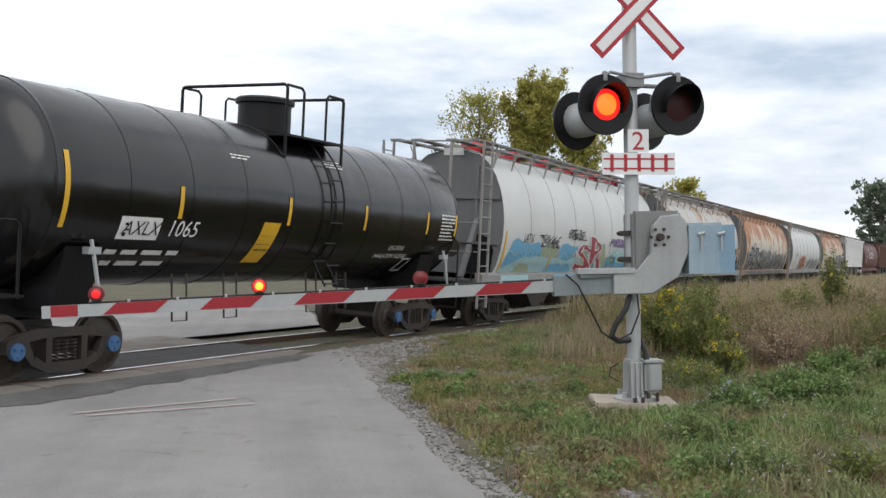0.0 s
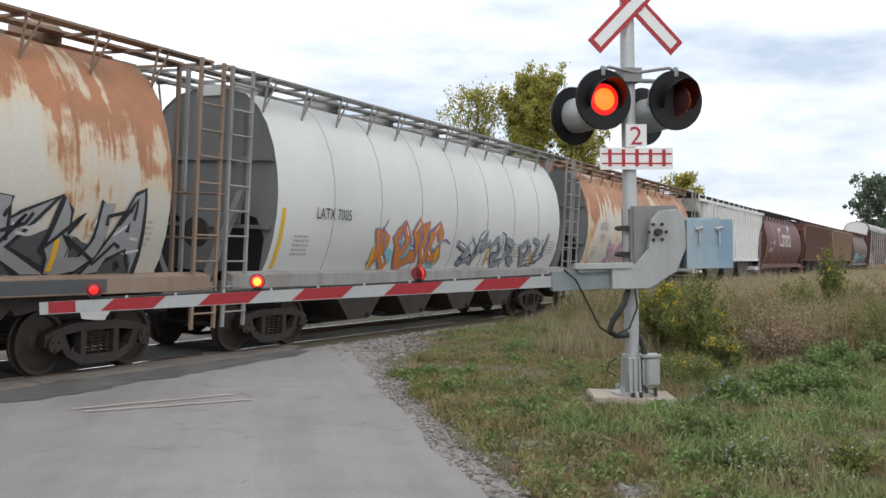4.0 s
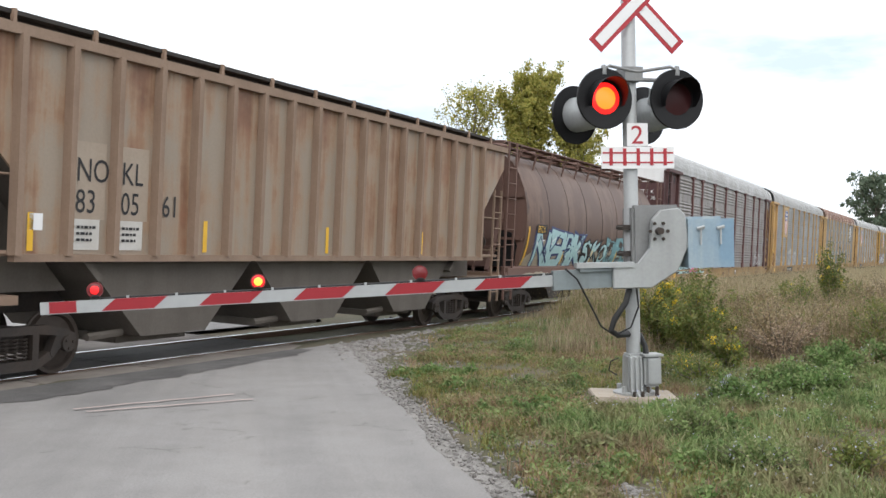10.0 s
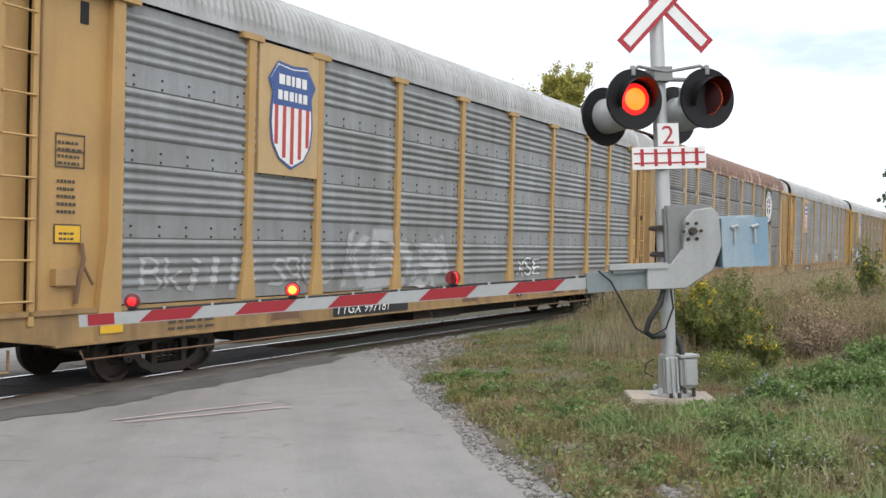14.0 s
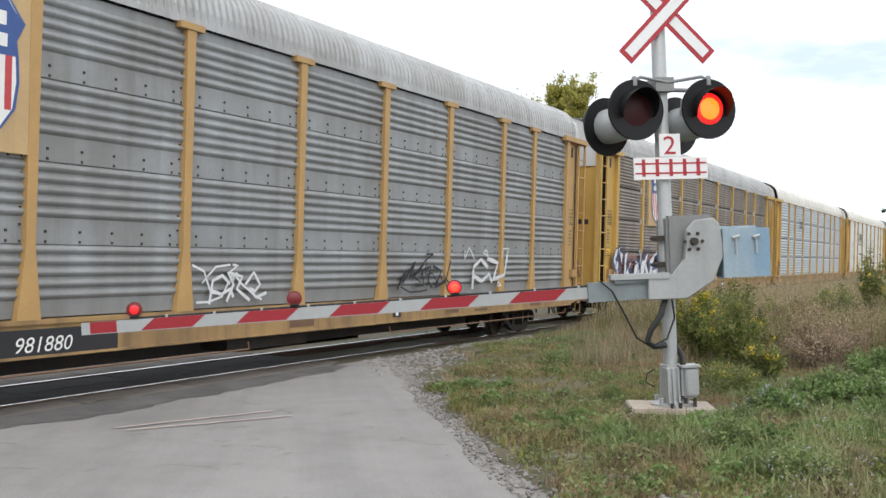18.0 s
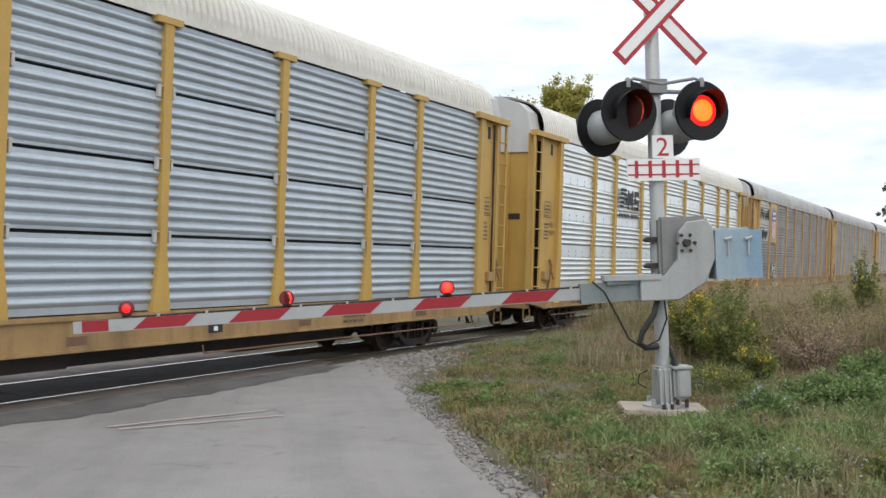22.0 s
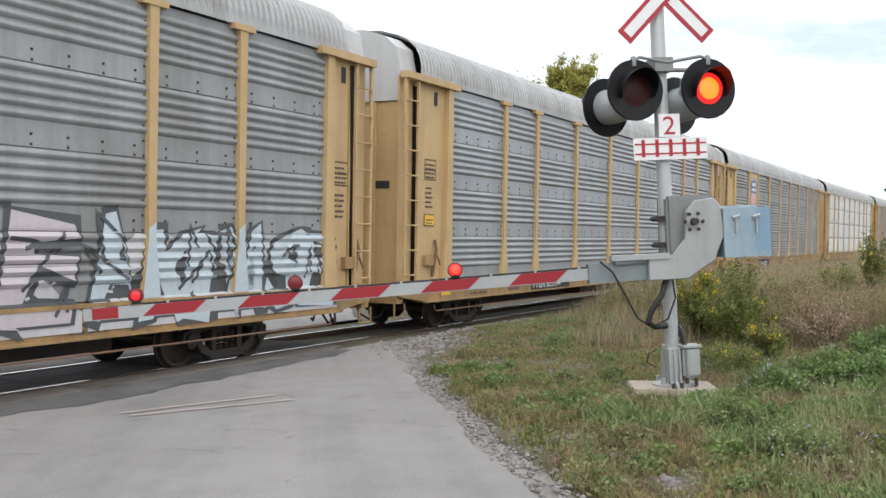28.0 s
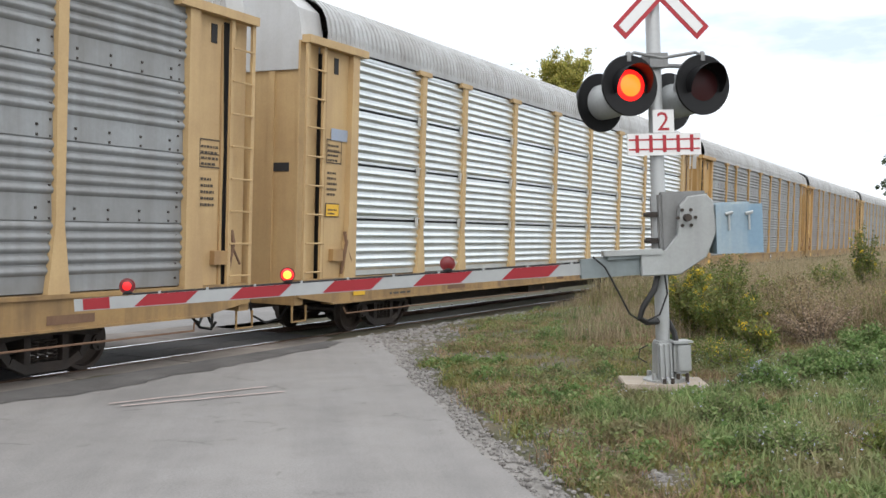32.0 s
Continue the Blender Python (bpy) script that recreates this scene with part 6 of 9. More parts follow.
    lettering(c, "LATX", 2.6, 2.7, 0.42, round_surf, SPRAY["violet"], "", 0, 0.9, 0.03)
    lettering(c, "7035", 2.6, 2.3, 0.42, round_surf, SPRAY["pink"], "", 0, 0.9, 0.03)
    spray(c, 3.6, 1.5, 6.2, 0.85, 7, round_surf, SPRAY["pink"], SPRAY["violet"], 27, None, 0.02, 0.12)
    sprayed_band(c, 9.6, 1.48, 6.1, 1.35, round_surf, SPRAY["violet"], 28, 0.12, 0.008, label="faded violet sprayed rim")
    sprayed_band(c, 9.7, 1.46, 5.9, 1.26, round_surf, SPRAY["silver"], 28, 0.12, 0.012)
    wild(c, "GAEBS", 10.0, 1.52, 5.3, 1.05, round_surf, SPRAY["grey"], SPRAY["black"], 28, 0.03, 0.045, 0.02, shine=SPRAY["slate"], spiky=0.25)
    decal(c, "data_plate", [(0, 0.9, 0, 0.75)], 15.2, 2.0, round_surf, MATS["clip_white"], "pale data panel", 0.016)
    fine_print(c, 15.25, 2.05, 0.8, 0.65, 6, round_surf, LETTER_K, 35)
    c = ribbed_hopper(113.2, 18.6, WHITE_SIDE, WHITE_RIB, DIRT_UNDER, "white rib-sided covered hopper with a dusty grey underside", 2.2, 16.36)
    worn = MATS["worn_stencil"]
    for x in (3.05, 3.98, 4.9):
        for z in (3.75, 3.4, 2.95):
            decal(c, "worn_letter", [(0, 0.36, 0, 0.05), (0, 0.06, 0, 0.3), (0.3, 0.36, 0, 0.3)], x, z, flat, worn, "", 0.03)
        fine_print(c, x, 1.95, 0.4, 0.5, 4, flat, worn, int(x * 10))
    for x, w_ in ((9.1, 0.8), (15.9, 0.4), (2.1, 0.5)):
        decal(c, "dark_patch", [(0, w_, 0, 0.5)], x, 1.9, flat, DIRT_UNDER, "", 0.026)
    c = round_hopper(131.8, 18.1, MAROON, MAROON, MAROON, "maroon round-sided grain hopper with large white lettering", None, paint("black_walk", (0.04, 0.038, 0.038), (0.09, 0.06, 0.05), 0.5, 0.7))
    bm = wrap(type_mesh("Canada", 1.85, 0, 0.95, 0.010), 6.15, 2.66, round_surf, 0.025)
    part("lettering", bm, paint("worn_white_name", (0.66, 0.60, 0.57), (0.30, 0.17, 0.15), 0.55, 0.6), c, "large worn white country name")
    decal(c, "flag_bar", [(0, 0.14, 0, 0.34), (0.3, 0.44, 0, 0.34), (0.17, 0.27, 0.08, 0.26)], 11.1, 3.86, round_surf, LETTER, "small white flag mark", 0.02)
    lettering(c, "CN", 2.5, 2.75, 0.30, round_surf, LETTER, "", 0, 0.9, 0.03)
    lettering(c, "110778", 3.6, 2.75, 0.30, round_surf, LETTER, "", 0, 0.9, 0.03)
    fine_print(c, 2.5, 2.25, 1.2, 0.3, 3, round_surf, None, 31)
    leafm = plain("faded_wheat_emblem", (0.165, 0.070, 0.038), 0.6, 0, 0.4)
    for x0, size in ((13.0, 1.25), (15.3, 0.85)):
        for k in range(3):
            for sg in (-1, 1):
                bm = bmesh.new()
                ay = (0.1 + k * 0.45) * size
                bm.faces.new([bm.verts.new((sg * p * size, ay + q * size, 0)) for p, q in ((0.04, 0), (0.45, 0.12), (0.66, 0.4), (0.72, 0.78), (0.36, 0.66), (0.14, 0.36))])
                part("wheat_leaf", wrap(bm, x0, 1.95, round_surf, 0.02), leafm, c)
        decal(c, "wheat_stem", [(-0.03, 0.03, -0.4, 1.5 * size)], x0, 1.95, round_surf, leafm)
    c = ribbed_hopper(149.9, 18.5, BROWN_SIDE, BROWN_RIB, DARK_UNDER, "oxide brown rib-sided covered hopper with a white rail-shaped emblem")
    rail_i = [(-0.66, 0), (-0.66, 0.3), (-0.22, 0.42), (-0.16, 0.95), (-0.16, 1.2), (-0.42, 1.32), (-0.46, 1.62), (0.46, 1.62), (0.42, 1.32), (0.16, 1.2), (0.16, 0.95), (0.22, 0.42), (0.66, 0.3), (0.66, 0)]
    bm = bmesh.new()
    ring = [bm.verts.new((1.0 * math.cos(a / 24 * 6.2832), 1.1 + 1.35 * math.sin(a / 24 * 6.2832), 0)) for a in range(24)]
    bm.faces.new(ring)
    part("emblem_ground", wrap(bm, 12.25, 2.15, flat, 0.024), paint("faded_black_patch", (0.055, 0.04, 0.037), (0.13, 0.06, 0.045), 0.7, 0.7), c)
    bm = bmesh.new()
    bm.faces.new([bm.verts.new((a, b, 0)) for a, b in rail_i])
    bmesh.ops.triangulate(bm, faces=bm.faces[:])
    bm.faces.new([bm.verts.new((0.2 * math.cos(a / 14 * 6.2832), 1.98 + 0.25 * math.sin(a / 14 * 6.2832), 0)) for a in range(14)])
    part("rail_emblem", wrap(bm, 12.25, 2.2, flat, 0.030), paint("worn_white_emblem", (0.55, 0.52, 0.46), (0.26, 0.15, 0.10), 0.5, 0.7), c, "worn white rail-shaped emblem")
    decal(c, "stencil_box", [(0, 0.34, 0, 0.03), (0, 0.34, 0.37, 0.4), (0, 0.03, 0, 0.4), (0.31, 0.34, 0, 0.4)], 14.2, 1.86, flat, LETTER, "", 0.03)
    ghost = paint("ghost_lettering", (0.205, 0.076, 0.050), (0.13, 0.058, 0.044), 1.3, 0.7)
    rnd = random.Random(5)
    # faded painted-out letters, one to a bay
    shapes = ([(0.12, 0.38, 0, 0.6)], [(0, 0.16, 0, 0.6), (0.16, 0.46, 0, 0.14)], [(0, 0.5, 0, 0.13), (0, 0.15, 0.13, 0.47), (0.35, 0.5, 0.13, 0.47), (0, 0.5, 0.47, 0.6)], [(0, 0.16, 0, 0.6), (0.16, 0.46, 0.24, 0.37), (0.16, 0.46, 0.47, 0.6)])
    for z_, k0, k1 in ((3.85, -2, 7), (3.18, -1, 6), (2.28, 2, 7)):
        for k in range(k0, k1):
            decal(c, "ghost_letter", shapes[rnd.randrange(4)], 4.78 + 0.876 * k, z_, flat, ghost, "", 0.026)
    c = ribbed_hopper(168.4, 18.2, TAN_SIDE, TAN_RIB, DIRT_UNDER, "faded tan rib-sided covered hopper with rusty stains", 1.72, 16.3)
    pale_patch = paint("pale_stencil_ground", (0.34, 0.28, 0.22), (0.24, 0.17, 0.12), 0.6, 0.7)
    for x, a, b in ((2.74, "NO", "83"), (3.60, "KL", "05"), (4.46, "", "61")):
        if a:
            decal(c, "stencil_ground", [(-0.06, 0.56, -0.06, 1.0)], x, 2.28, flat, pale_patch, "", 0.026)
            lettering(c, a, x, 2.74, 0.46, flat, LETTER_K, "", 0, 0.85, 0.034)
            decal(c, "data_plate", [(0, 0.5, 0, 0.42)], x - 0.03, 1.80, flat, MATS["clip_white"], "", 0.028)
            fine_print(c, x + 0.04, 1.92, 0.36, 0.26, 3, lambda z: 1.55, LETTER_K, 33)
        lettering(c, b, x, 2.31, 0.46, flat, LETTER_K, "", 0, 0.85, 0.034)
    decal(c, "data_plate", [(0, 0.22, 0, 0.22)], 1.98, 2.05, flat, SIGN_WHITE, "small white tag", 0.03)
    end_text = type_mesh("NOKL\n830561", 0.34)
    for v in end_text.verts:
        u, w = v.co.x, v.co.y
        v.co = (0.33, -u + 1.05 - 0.0, 4.42 + w * 0.9)
        v.co = (0.33, 0.35 - u, 4.42 + w * 0.9)
    part("lettering", end_text, LETTER_K, c, "black number on the end sheet")
    c = round_hopper(186.6, 16.9, BROWN_SHELL, BROWN_RIB, BROWN_RIB, "brown weathered round-sided covered hopper with turquoise graffiti")
    decal(c, "number_board", [(0, 0.86, 0, 0.26)], 2.1, 2.42, round_surf, LETTER_K, "black number board", 0.034)
    lettering(c, "EFCX", 2.16, 2.45, 0.28, round_surf, YELLOW, "", 0, 0.95, 0.042)
    sprayed_band(c, 1.5, 1.45, 5.6, 1.1, round_surf, SPRAY["khaki"], 41, 0.3, 0.010)
    sprayed_band(c, 6.6, 1.45, 7.4, 0.8, round_surf, SPRAY["khaki"], 42, 0.4, 0.010)
    wild(c, "NERK", 2.2, 1.45, 4.4, 0.98, round_surf, SPRAY["mint"], SPRAY["navy"], 41, 0.035, 0.035, 0.02, shine=SPRAY["white"], spiky=0.2)
    for x, w_, m_, k in ((1.4, 2.3, "khaki", 44), (3.9, 1.5, "mint", 45), (5.5, 3.2, "khaki", 46), (8.9, 4.6, "tealish", 47)):
        sprayed_band(c, x, 1.2, w_, 0.19, SILL, SPRAY[m_], k, 0.5, 0.004, label="spray paint run onto the sill")
    wild(c, "SKO", 6.6, 1.5, 2.7, 0.72, round_surf, SPRAY["mint"], SPRAY["black"], 42, 0.02, 0.05, 0.02, spiky=0.3)
    wild(c, "DEDAS", 9.3, 1.5, 4.6, 0.9, round_surf, SPRAY["tealish"], SPRAY["slate"], 43, 0.025, 0.03, 0.02, shine=SPRAY["mint"], spiky=0.25)
    # autoracks
    c = autorack(203.7, 28.25, ZINC_DULL, RACK_MAROON, ROOF_ZINC, "autorack with dull zinc panels, maroon posts and turquoise graffiti", False, MATS["rack_cap"], MAROON_END)
    side = rack_surf(False)
    sprayed_band(c, 2.85, 1.0, 5.7, 1.78, side, SPRAY["white"], 50, 0.10, 0.006, 0.03, "white sprayed rim")
    sprayed_band(c, 2.9, 1.0, 5.5, 1.66, side, SPRAY["mint"], 50, 0.10, 0.010, 0.03)
    sprayed_band(c, 5.3, 1.05, 2.0, 1.5, side, SPRAY["magenta"], 51, 0.10, 0.014, 0.03)
    wild(c, "AO", 3.0, 1.15, 2.5, 1.3, side, SPRAY["mint"], SPRAY["black"], 51, 0.06, 0.045, 0.018, 0.03, shine=SPRAY["white"])
    wild(c, "B", 5.55, 1.15, 1.5, 1.2, side, SPRAY["magenta"], SPRAY["orange"], 52, 0.05, 0.06, 0.020, 0.03)
    wild(c, "K", 7.2, 1.15, 1.1, 1.35, side, SPRAY["mint"], SPRAY["black"], 56, 0.06, 0.045, 0.018, 0.03, shine=SPRAY["white"])
    painted_posts(c, (5.6, 7.6), 28.25, SPRAY["mint"], 2.45)
    spray(c, 22.3, 1.3, 2.6, 0.7, 4, flat, SPRAY["silver"], SPRAY["silver"], 53, None, 0.03, 0.05)
    fine_print(c, 9.3, 3.55, 1.6, 0.85, 4, flat, MATS["faded_ink"], 54)
    rack_end_text(c, "TTGX\n971906", 28.25)
    fine_print(c, 26.9, 2.0, 0.5, 1.1, 7, flat, LETTER, 55)
    decal(c, "stencil_box", [(0, 0.34, 0, 0.03), (0, 0.34, 0.47, 0.5), (0, 0.03, 0, 0.5), (0.31, 0.34, 0, 0.5)], 27.0, 3.2, flat, LETTER)
    lettering(c, "TTGX 971906", 7.9, 0.76, 0.26, lambda z: 1.53, LETTER, "", 0.2)
    c = autorack(231.9, 28.3, ZINC_GREY, RACK_YELLOW, ROOF_ZINC, "autorack with grey zinc panels, yellow posts and a shield emblem")
    logo_shield(c)
    side = rack_surf(False)
    wild(c, "Bkillisque", 3.1, 1.35, 5.0, 0.55, side, SPRAY["faint"], SPRAY["faint"], 61, -0.012, 0.004, 0.010, 0.03)
    sprayed_band(c, 8.3, 1.25, 4.6, 1.0, side, SPRAY["grey"], 64, 0.3, 0.008, 0.03, "faint sprayed ground")
    wild(c, "KEOSA", 8.4, 1.25, 4.4, 1.05, side, SPRAY["faint"], SPRAY["grey"], 62, 0.02, 0.03, 0.012, 0.03, spiky=0.2)
    wild(c, "XSE", 16.6, 1.3, 1.6, 0.5, side, SPRAY["white"], SPRAY["slate"], 63, 0.0, 0.03, 0.012, 0.03)
    decal(c, "number_board", [(-0.05, 2.75, -0.04, 0.31)], 8.1, 0.77, lambda z: 1.53, LETTER_K, "", 0.004)
    lettering(c, "TTGX 997181", 8.1, 0.78, 0.28, lambda z: 1.535, LETTER, "", 0.2, 1.2)
    c = autorack(260.25, 28.2, ZINC_WORN, RACK_PALE, ROOF_RUST, "autorack with pale slatted panels, faded posts and rusty roof", "fine")
    bm = bmesh.new()
    box(bm, 21.31, 23.07, -1.56, -1.45, 3.5, 5.42)
    part("logo_plate", bm, LETTER_K, c, "black plate with a white ring and cross")
    bm = bmesh.new()
    for k in range(32):
        a0, a1 = k / 32 * 6.2832, (k + 1) / 32 * 6.2832
        bm.faces.new([bm.verts.new((r_ * math.cos(a), r_ * math.sin(a), 0)) for r_, a in ((0.50, a0), (0.83, a0), (0.83, a1), (0.50, a1))])
    flat_quad(bm, -0.50, 0.50, -0.11, 0.15)
    flat_quad(bm, -0.12, 0.12, 0.15, 0.50)
    flat_quad(bm, -0.12, 0.12, -0.50, -0.11)
    emblem = part("ring_emblem", wrap(bm, 22.19, 4.46, lambda z: 1.56, 0.006), SIGN_WHITE, c)
    bm = bmesh.new()
    for k in range(26):
        am = radians(205 - k * 9.2) if k < 19 else radians(232 + (k - 19) * 12)
        bm.faces.new([bm.verts.new((r_ * math.cos(am + d_), r_ * math.sin(am + d_), 0)) for r_, d_ in ((0.58, -0.035), (0.75, -0.035), (0.75, 0.035), (0.58, 0.035))])
    for k in range(7):
        flat_quad(bm, -0.44 + k * 0.125, -0.36 + k * 0.125, -0.05, 0.09)
    tagged(part("writing_bar", wrap(bm, 22.19, 4.46, lambda z: 1.56, 0.010), LETTER_K, emblem), kind="stuff")
    side = rack_surf("fine")
    wild(c, "GOE", 3.0, 1.25, 6.4, 1.1, side, SPRAY["grey"], SPRAY["black"], 66, 0.0, 0.03, 0.012, 0.03)
    for dx, m_, k in ((-0.13, "mint", 67), (0.0, "slate", 67)):
        wild(c, "WhrdIYH", 9.4 + dx, 1.22, 11.6, 1.45, side, SPRAY[m_], SPRAY[m_], k, -0.012, 0.004, 0.012 if dx else 0.020, 0.03)
    wild(c, "nnY", 19.4, 1.5, 1.9, 0.85, side, SPRAY["slate"], SPRAY["slate"], 68, -0.02, 0.004, 0.012, 0.03)
    sprayed_band(c, 21.7, 1.35, 0.75, 0.9, side, SPRAY["slate"], 69, 0.3, 0.008, 0.03, "dark hatched spray patch", 0.2)
    wild(c, "Gs", 21.5, 1.4, 1.3, 0.95, side, SPRAY["black"], SPRAY["black"], 70, -0.025, 0.004, 0.014, 0.03)
    spray(c, 22.5, 1.3, 0.5, 0.8, 2, side, SPRAY["silver"], SPRAY["silver"], 74, None, 0.018, 0.03)
    wild(c, "PZ", 23.9, 1.55, 0.9, 0.42, side, SPRAY["slate"], SPRAY["slate"], 75, -0.02, 0.004, 0.014, 0.03)
    for t_, x, z_, w_ in (("aBa", 25.95, 1.85, 0.62), ("Dsc", 25.95, 1.4, 0.66)):
        wild(c, t_, x, z_, w_, 0.34, lambda z: 1.47, SPRAY["black"], SPRAY["black"], int(z_ * 50), -0.02, 0.003, 0.004, 0.1)
    c = autorack(288.4, 28.2, ZINC_GREY, RACK_YELLOW, ROOF_ZINC, "autorack with grey zinc panels, a shield emblem and white tags")
    logo_shield(c)
    decal(c, "number_board", [(-0.9, 1.75, -0.04, 0.30)], 7.24, 0.76, lambda z: 1.53, LETTER_K, "black number board", 0.004)
    lettering(c, "981880", 7.24, 0.77, 0.28, lambda z: 1.535, LETTER, "", 0.2, 1.1)
    spray(c, 10.8, 1.3, 1.4, 0.5, 3, flat, SPRAY["white"], SPRAY["white"], 71, None, 0.03, 0.04)
    spray(c, 16.6, 1.3, 2.2, 0.7, 3, flat, SPRAY["black"], SPRAY["black"], 72, None, 0.03, 0.05)
    spray(c, 20.0, 1.35, 2.0, 0.8, 2, flat, SPRAY["white"], SPRAY["white"], 73, None, 0.03, 0.07)
    c = autorack(316.8, 29.2, ZINC_BROWN, RACK_GOLD, ROOF_ZINC, "autorack with grimy brown panels, golden posts and blue graffiti", "fine")
    logo_shield(c)
    wild(c, "SXAKESR", 1.9, 1.15, 7.0, 1.15, lambda z: 1.56, SPRAY["white"], SPRAY["navy"], 81, 0.0, 0.035, 0.012, 0.1, shine=SPRAY["navy"], spiky=0.4)
    sprayed_band(c, 1.9, 1.55, 7.4, 0.95, rack_surf("fine"), paint("faded_red_spray", (0.26, 0.09, 0.075), (0.22, 0.17, 0.14), 0.8, 0.7), 82, 0.3, 0.008, 0.06, "faded red sprayed band", 0.3)
    c = autorack(345.65, 28.5, ZINC_BLUE, RACK_GOLD, ROOF_CREAM, "autorack with bluish zinc panels and golden yellow posts", True)
    decal(c, "logo_bar", [(0, 0.06, 0, 0.8), (0, 0.2, 0.74, 0.8), (0, 0.2, 0, 0.06), (1.54, 1.6, 0, 0.8), (1.4, 1.6, 0.74, 0.8), (1.4, 1.6, 0, 0.06), (0.3, 0.38, 0.2, 0.62), (0.38, 0.6, 0.53, 0.62), (0.38, 0.6, 0.2, 0.29), (0.68, 0.96, 0.54, 0.62), (0.68, 0.76, 0.37, 0.54), (0.76, 0.96, 0.37, 0.45), (0.88, 0.96, 0.2, 0.37), (0.68, 0.88, 0.2, 0.28), (1.04, 1.14, 0.2, 0.34), (1.14, 1.26, 0.34, 0.48), (1.04, 1.14, 0.48, 0.62), (1.26, 1.36, 0.48, 0.62), (1.26, 1.36, 0.2, 0.34)], 8.2, 3.9, flat, LETTER_K, "black bracketed block mark", 0.03)["kind"] = "stuff"
    c = autorack(374.7, 28.8, ZINC_NEW, RACK_GOLD, ROOF_CREAM, "autorack with shiny new zinc panels and golden yellow posts")
    decal(c, "logo_bar", [(0.1, 0.75, 0.88, 0.98), (0.08, 0.62, 0.74, 0.84), (0.05, 0.56, 0.6, 0.7), (0.03, 0.5, 0.46, 0.56), (0.0, 0.45, 0.32, 0.42),
                          (0.85, 1.0, 0.3, 0.95), (1.0, 1.3, 0.45, 0.85), (1.3, 1.45, 0.3, 0.95), (1.6, 2.1, 0.78, 0.95), (1.6, 1.75, 0.6, 0.8), (1.6, 2.1, 0.52, 0.66), (1.95, 2.1, 0.35, 0.6), (1.55, 2.1, 0.28, 0.42)]
          + [(0.0 + k * 0.155, 0.11 + k * 0.155, 0.0, 0.15) for k in range(14) if k != 7], 7.95, 3.5, flat, LETTER_K, "black emblem with striped bars", 0.03)["kind"] = "stuff"
    decal(c, "number_board", [(0, 2.6, 0, 0.2)], 7.85, 0.72, lambda z: 1.53, LETTER_K, "", 0.006)
    lettering(c, "TTGX 704892", 7.95, 0.75, 0.22, lambda z: 1.53, LETTER, "", 0.25, 1.15, 0.012)
    lettering(c, "NS\n9619", 2.0, 2.95, 0.22, lambda z: 1.468, LETTER_K, "", 0, 0.9)
    c = autorack(403.5, 29.3, ZINC_DULL, RACK_YELLOW, ROOF_ZINC, "autorack with dull zinc panels, a slogan and shield emblem")
    logo_shield(c)
    kk = 29.3 / 28.7
    bm = bmesh.new()
    strip(bm, [(p_ - 0.004, z_) for p_, z_ in rack_profile(False) if z_ > 3.28], (P0 + 0.1) * kk, (POSTS[0] - 0.1) * kk)
    band = part("painted_band", bm, paint("worn_white_band", (0.47, 0.47, 0.45), (0.27, 0.25, 0.22), 0.8, 0.6), c, "worn white band behind the slogan")
    band.matrix_basis = pose(0, -1.46, 0)
    for t_, z_ in (("We will", 4.48), ("deliver", 3.42)):
        lettering(c, t_, 3.1, z_, 0.80, rack_surf(False), LETTER_K, "bold black slogan", 0, 0.95, 0.014, 0.036, 0.03)
    lettering(c, "TTGX 990800", 6.7, 0.78, 0.26, lambda z: 1.53, LETTER, "", 0.2, 1.15)
    spray(c, 6.25, 1.2, 1.2, 0.85, 3, flat, SPRAY["white"], SPRAY["black"], 91, None, 0.04, 0.1)
    c = autorack(432.8, 29.0, ZINC_GREY, RACK_PALE, ROOF_ZINC, "autorack with grey zinc panels and long white-blue graffiti")
    side = rack_surf(False)
    for x, w_, h_, t_, m_, k in ((12.5, 8.6, 1.28, "GZSEBGRE", "blush", 95), (21.2, 6.0, 1.36, "AKIMSE", "ice", 96)):
        sprayed_band(c, x, 0.8, w_, h_ + 0.25, side, SPRAY["silver"], k, 0.18, 0.006, 0.03, "pale sprayed rim")
        sprayed_band(c, x + 0.1, 0.9, w_ - 0.3, h_ * 0.8, side, SPRAY["slate"], k + 7, 0.25, 0.010, 0.03)
        wild(c, t_, x + 0.1, 0.95, w_ - 0.3, h_, side, SPRAY[m_], SPRAY["slate"], k, 0.035, 0.04, 0.014, 0.03, shine=SPRAY["silver"], spiky=0.2)
    painted_posts(c, (13.45, 16.35, 19.2, 22.15, 24.15), 29.0, SPRAY["ice"], 2.3)
    c = autorack(461.8, 29.0, ZINC_PALE, RACK_PALE, ROOF_ZINC, "autorack with light grey zinc panels and pale yellow posts")
    decal(c, "number_board", [(-0.05, 2.75, -0.04, 0.31)], 7.41, 0.77, lambda z: 1.53, LETTER_K, "", 0.004)
    lettering(c, "TTGX 853934", 7.41, 0.78, 0.28, lambda z: 1.535, LETTER, "", 0.2, 1.2)
    c = autorack(490.4, 29.4, ZINC_GREY, RACK_PALE, ROOF_ZINC, "autorack with grey zinc panels, pale yellow posts and a shield emblem")
    logo_shield(c)
    decal(c, "number_board", [(-0.05, 2.75, -0.04, 0.31)], 8.3, 0.77, lambda z: 1.53, LETTER_K, "", 0.004)
    lettering(c, "TTGX 995548", 8.3, 0.78, 0.28, lambda z: 1.535, LETTER, "", 0.2, 1.2)
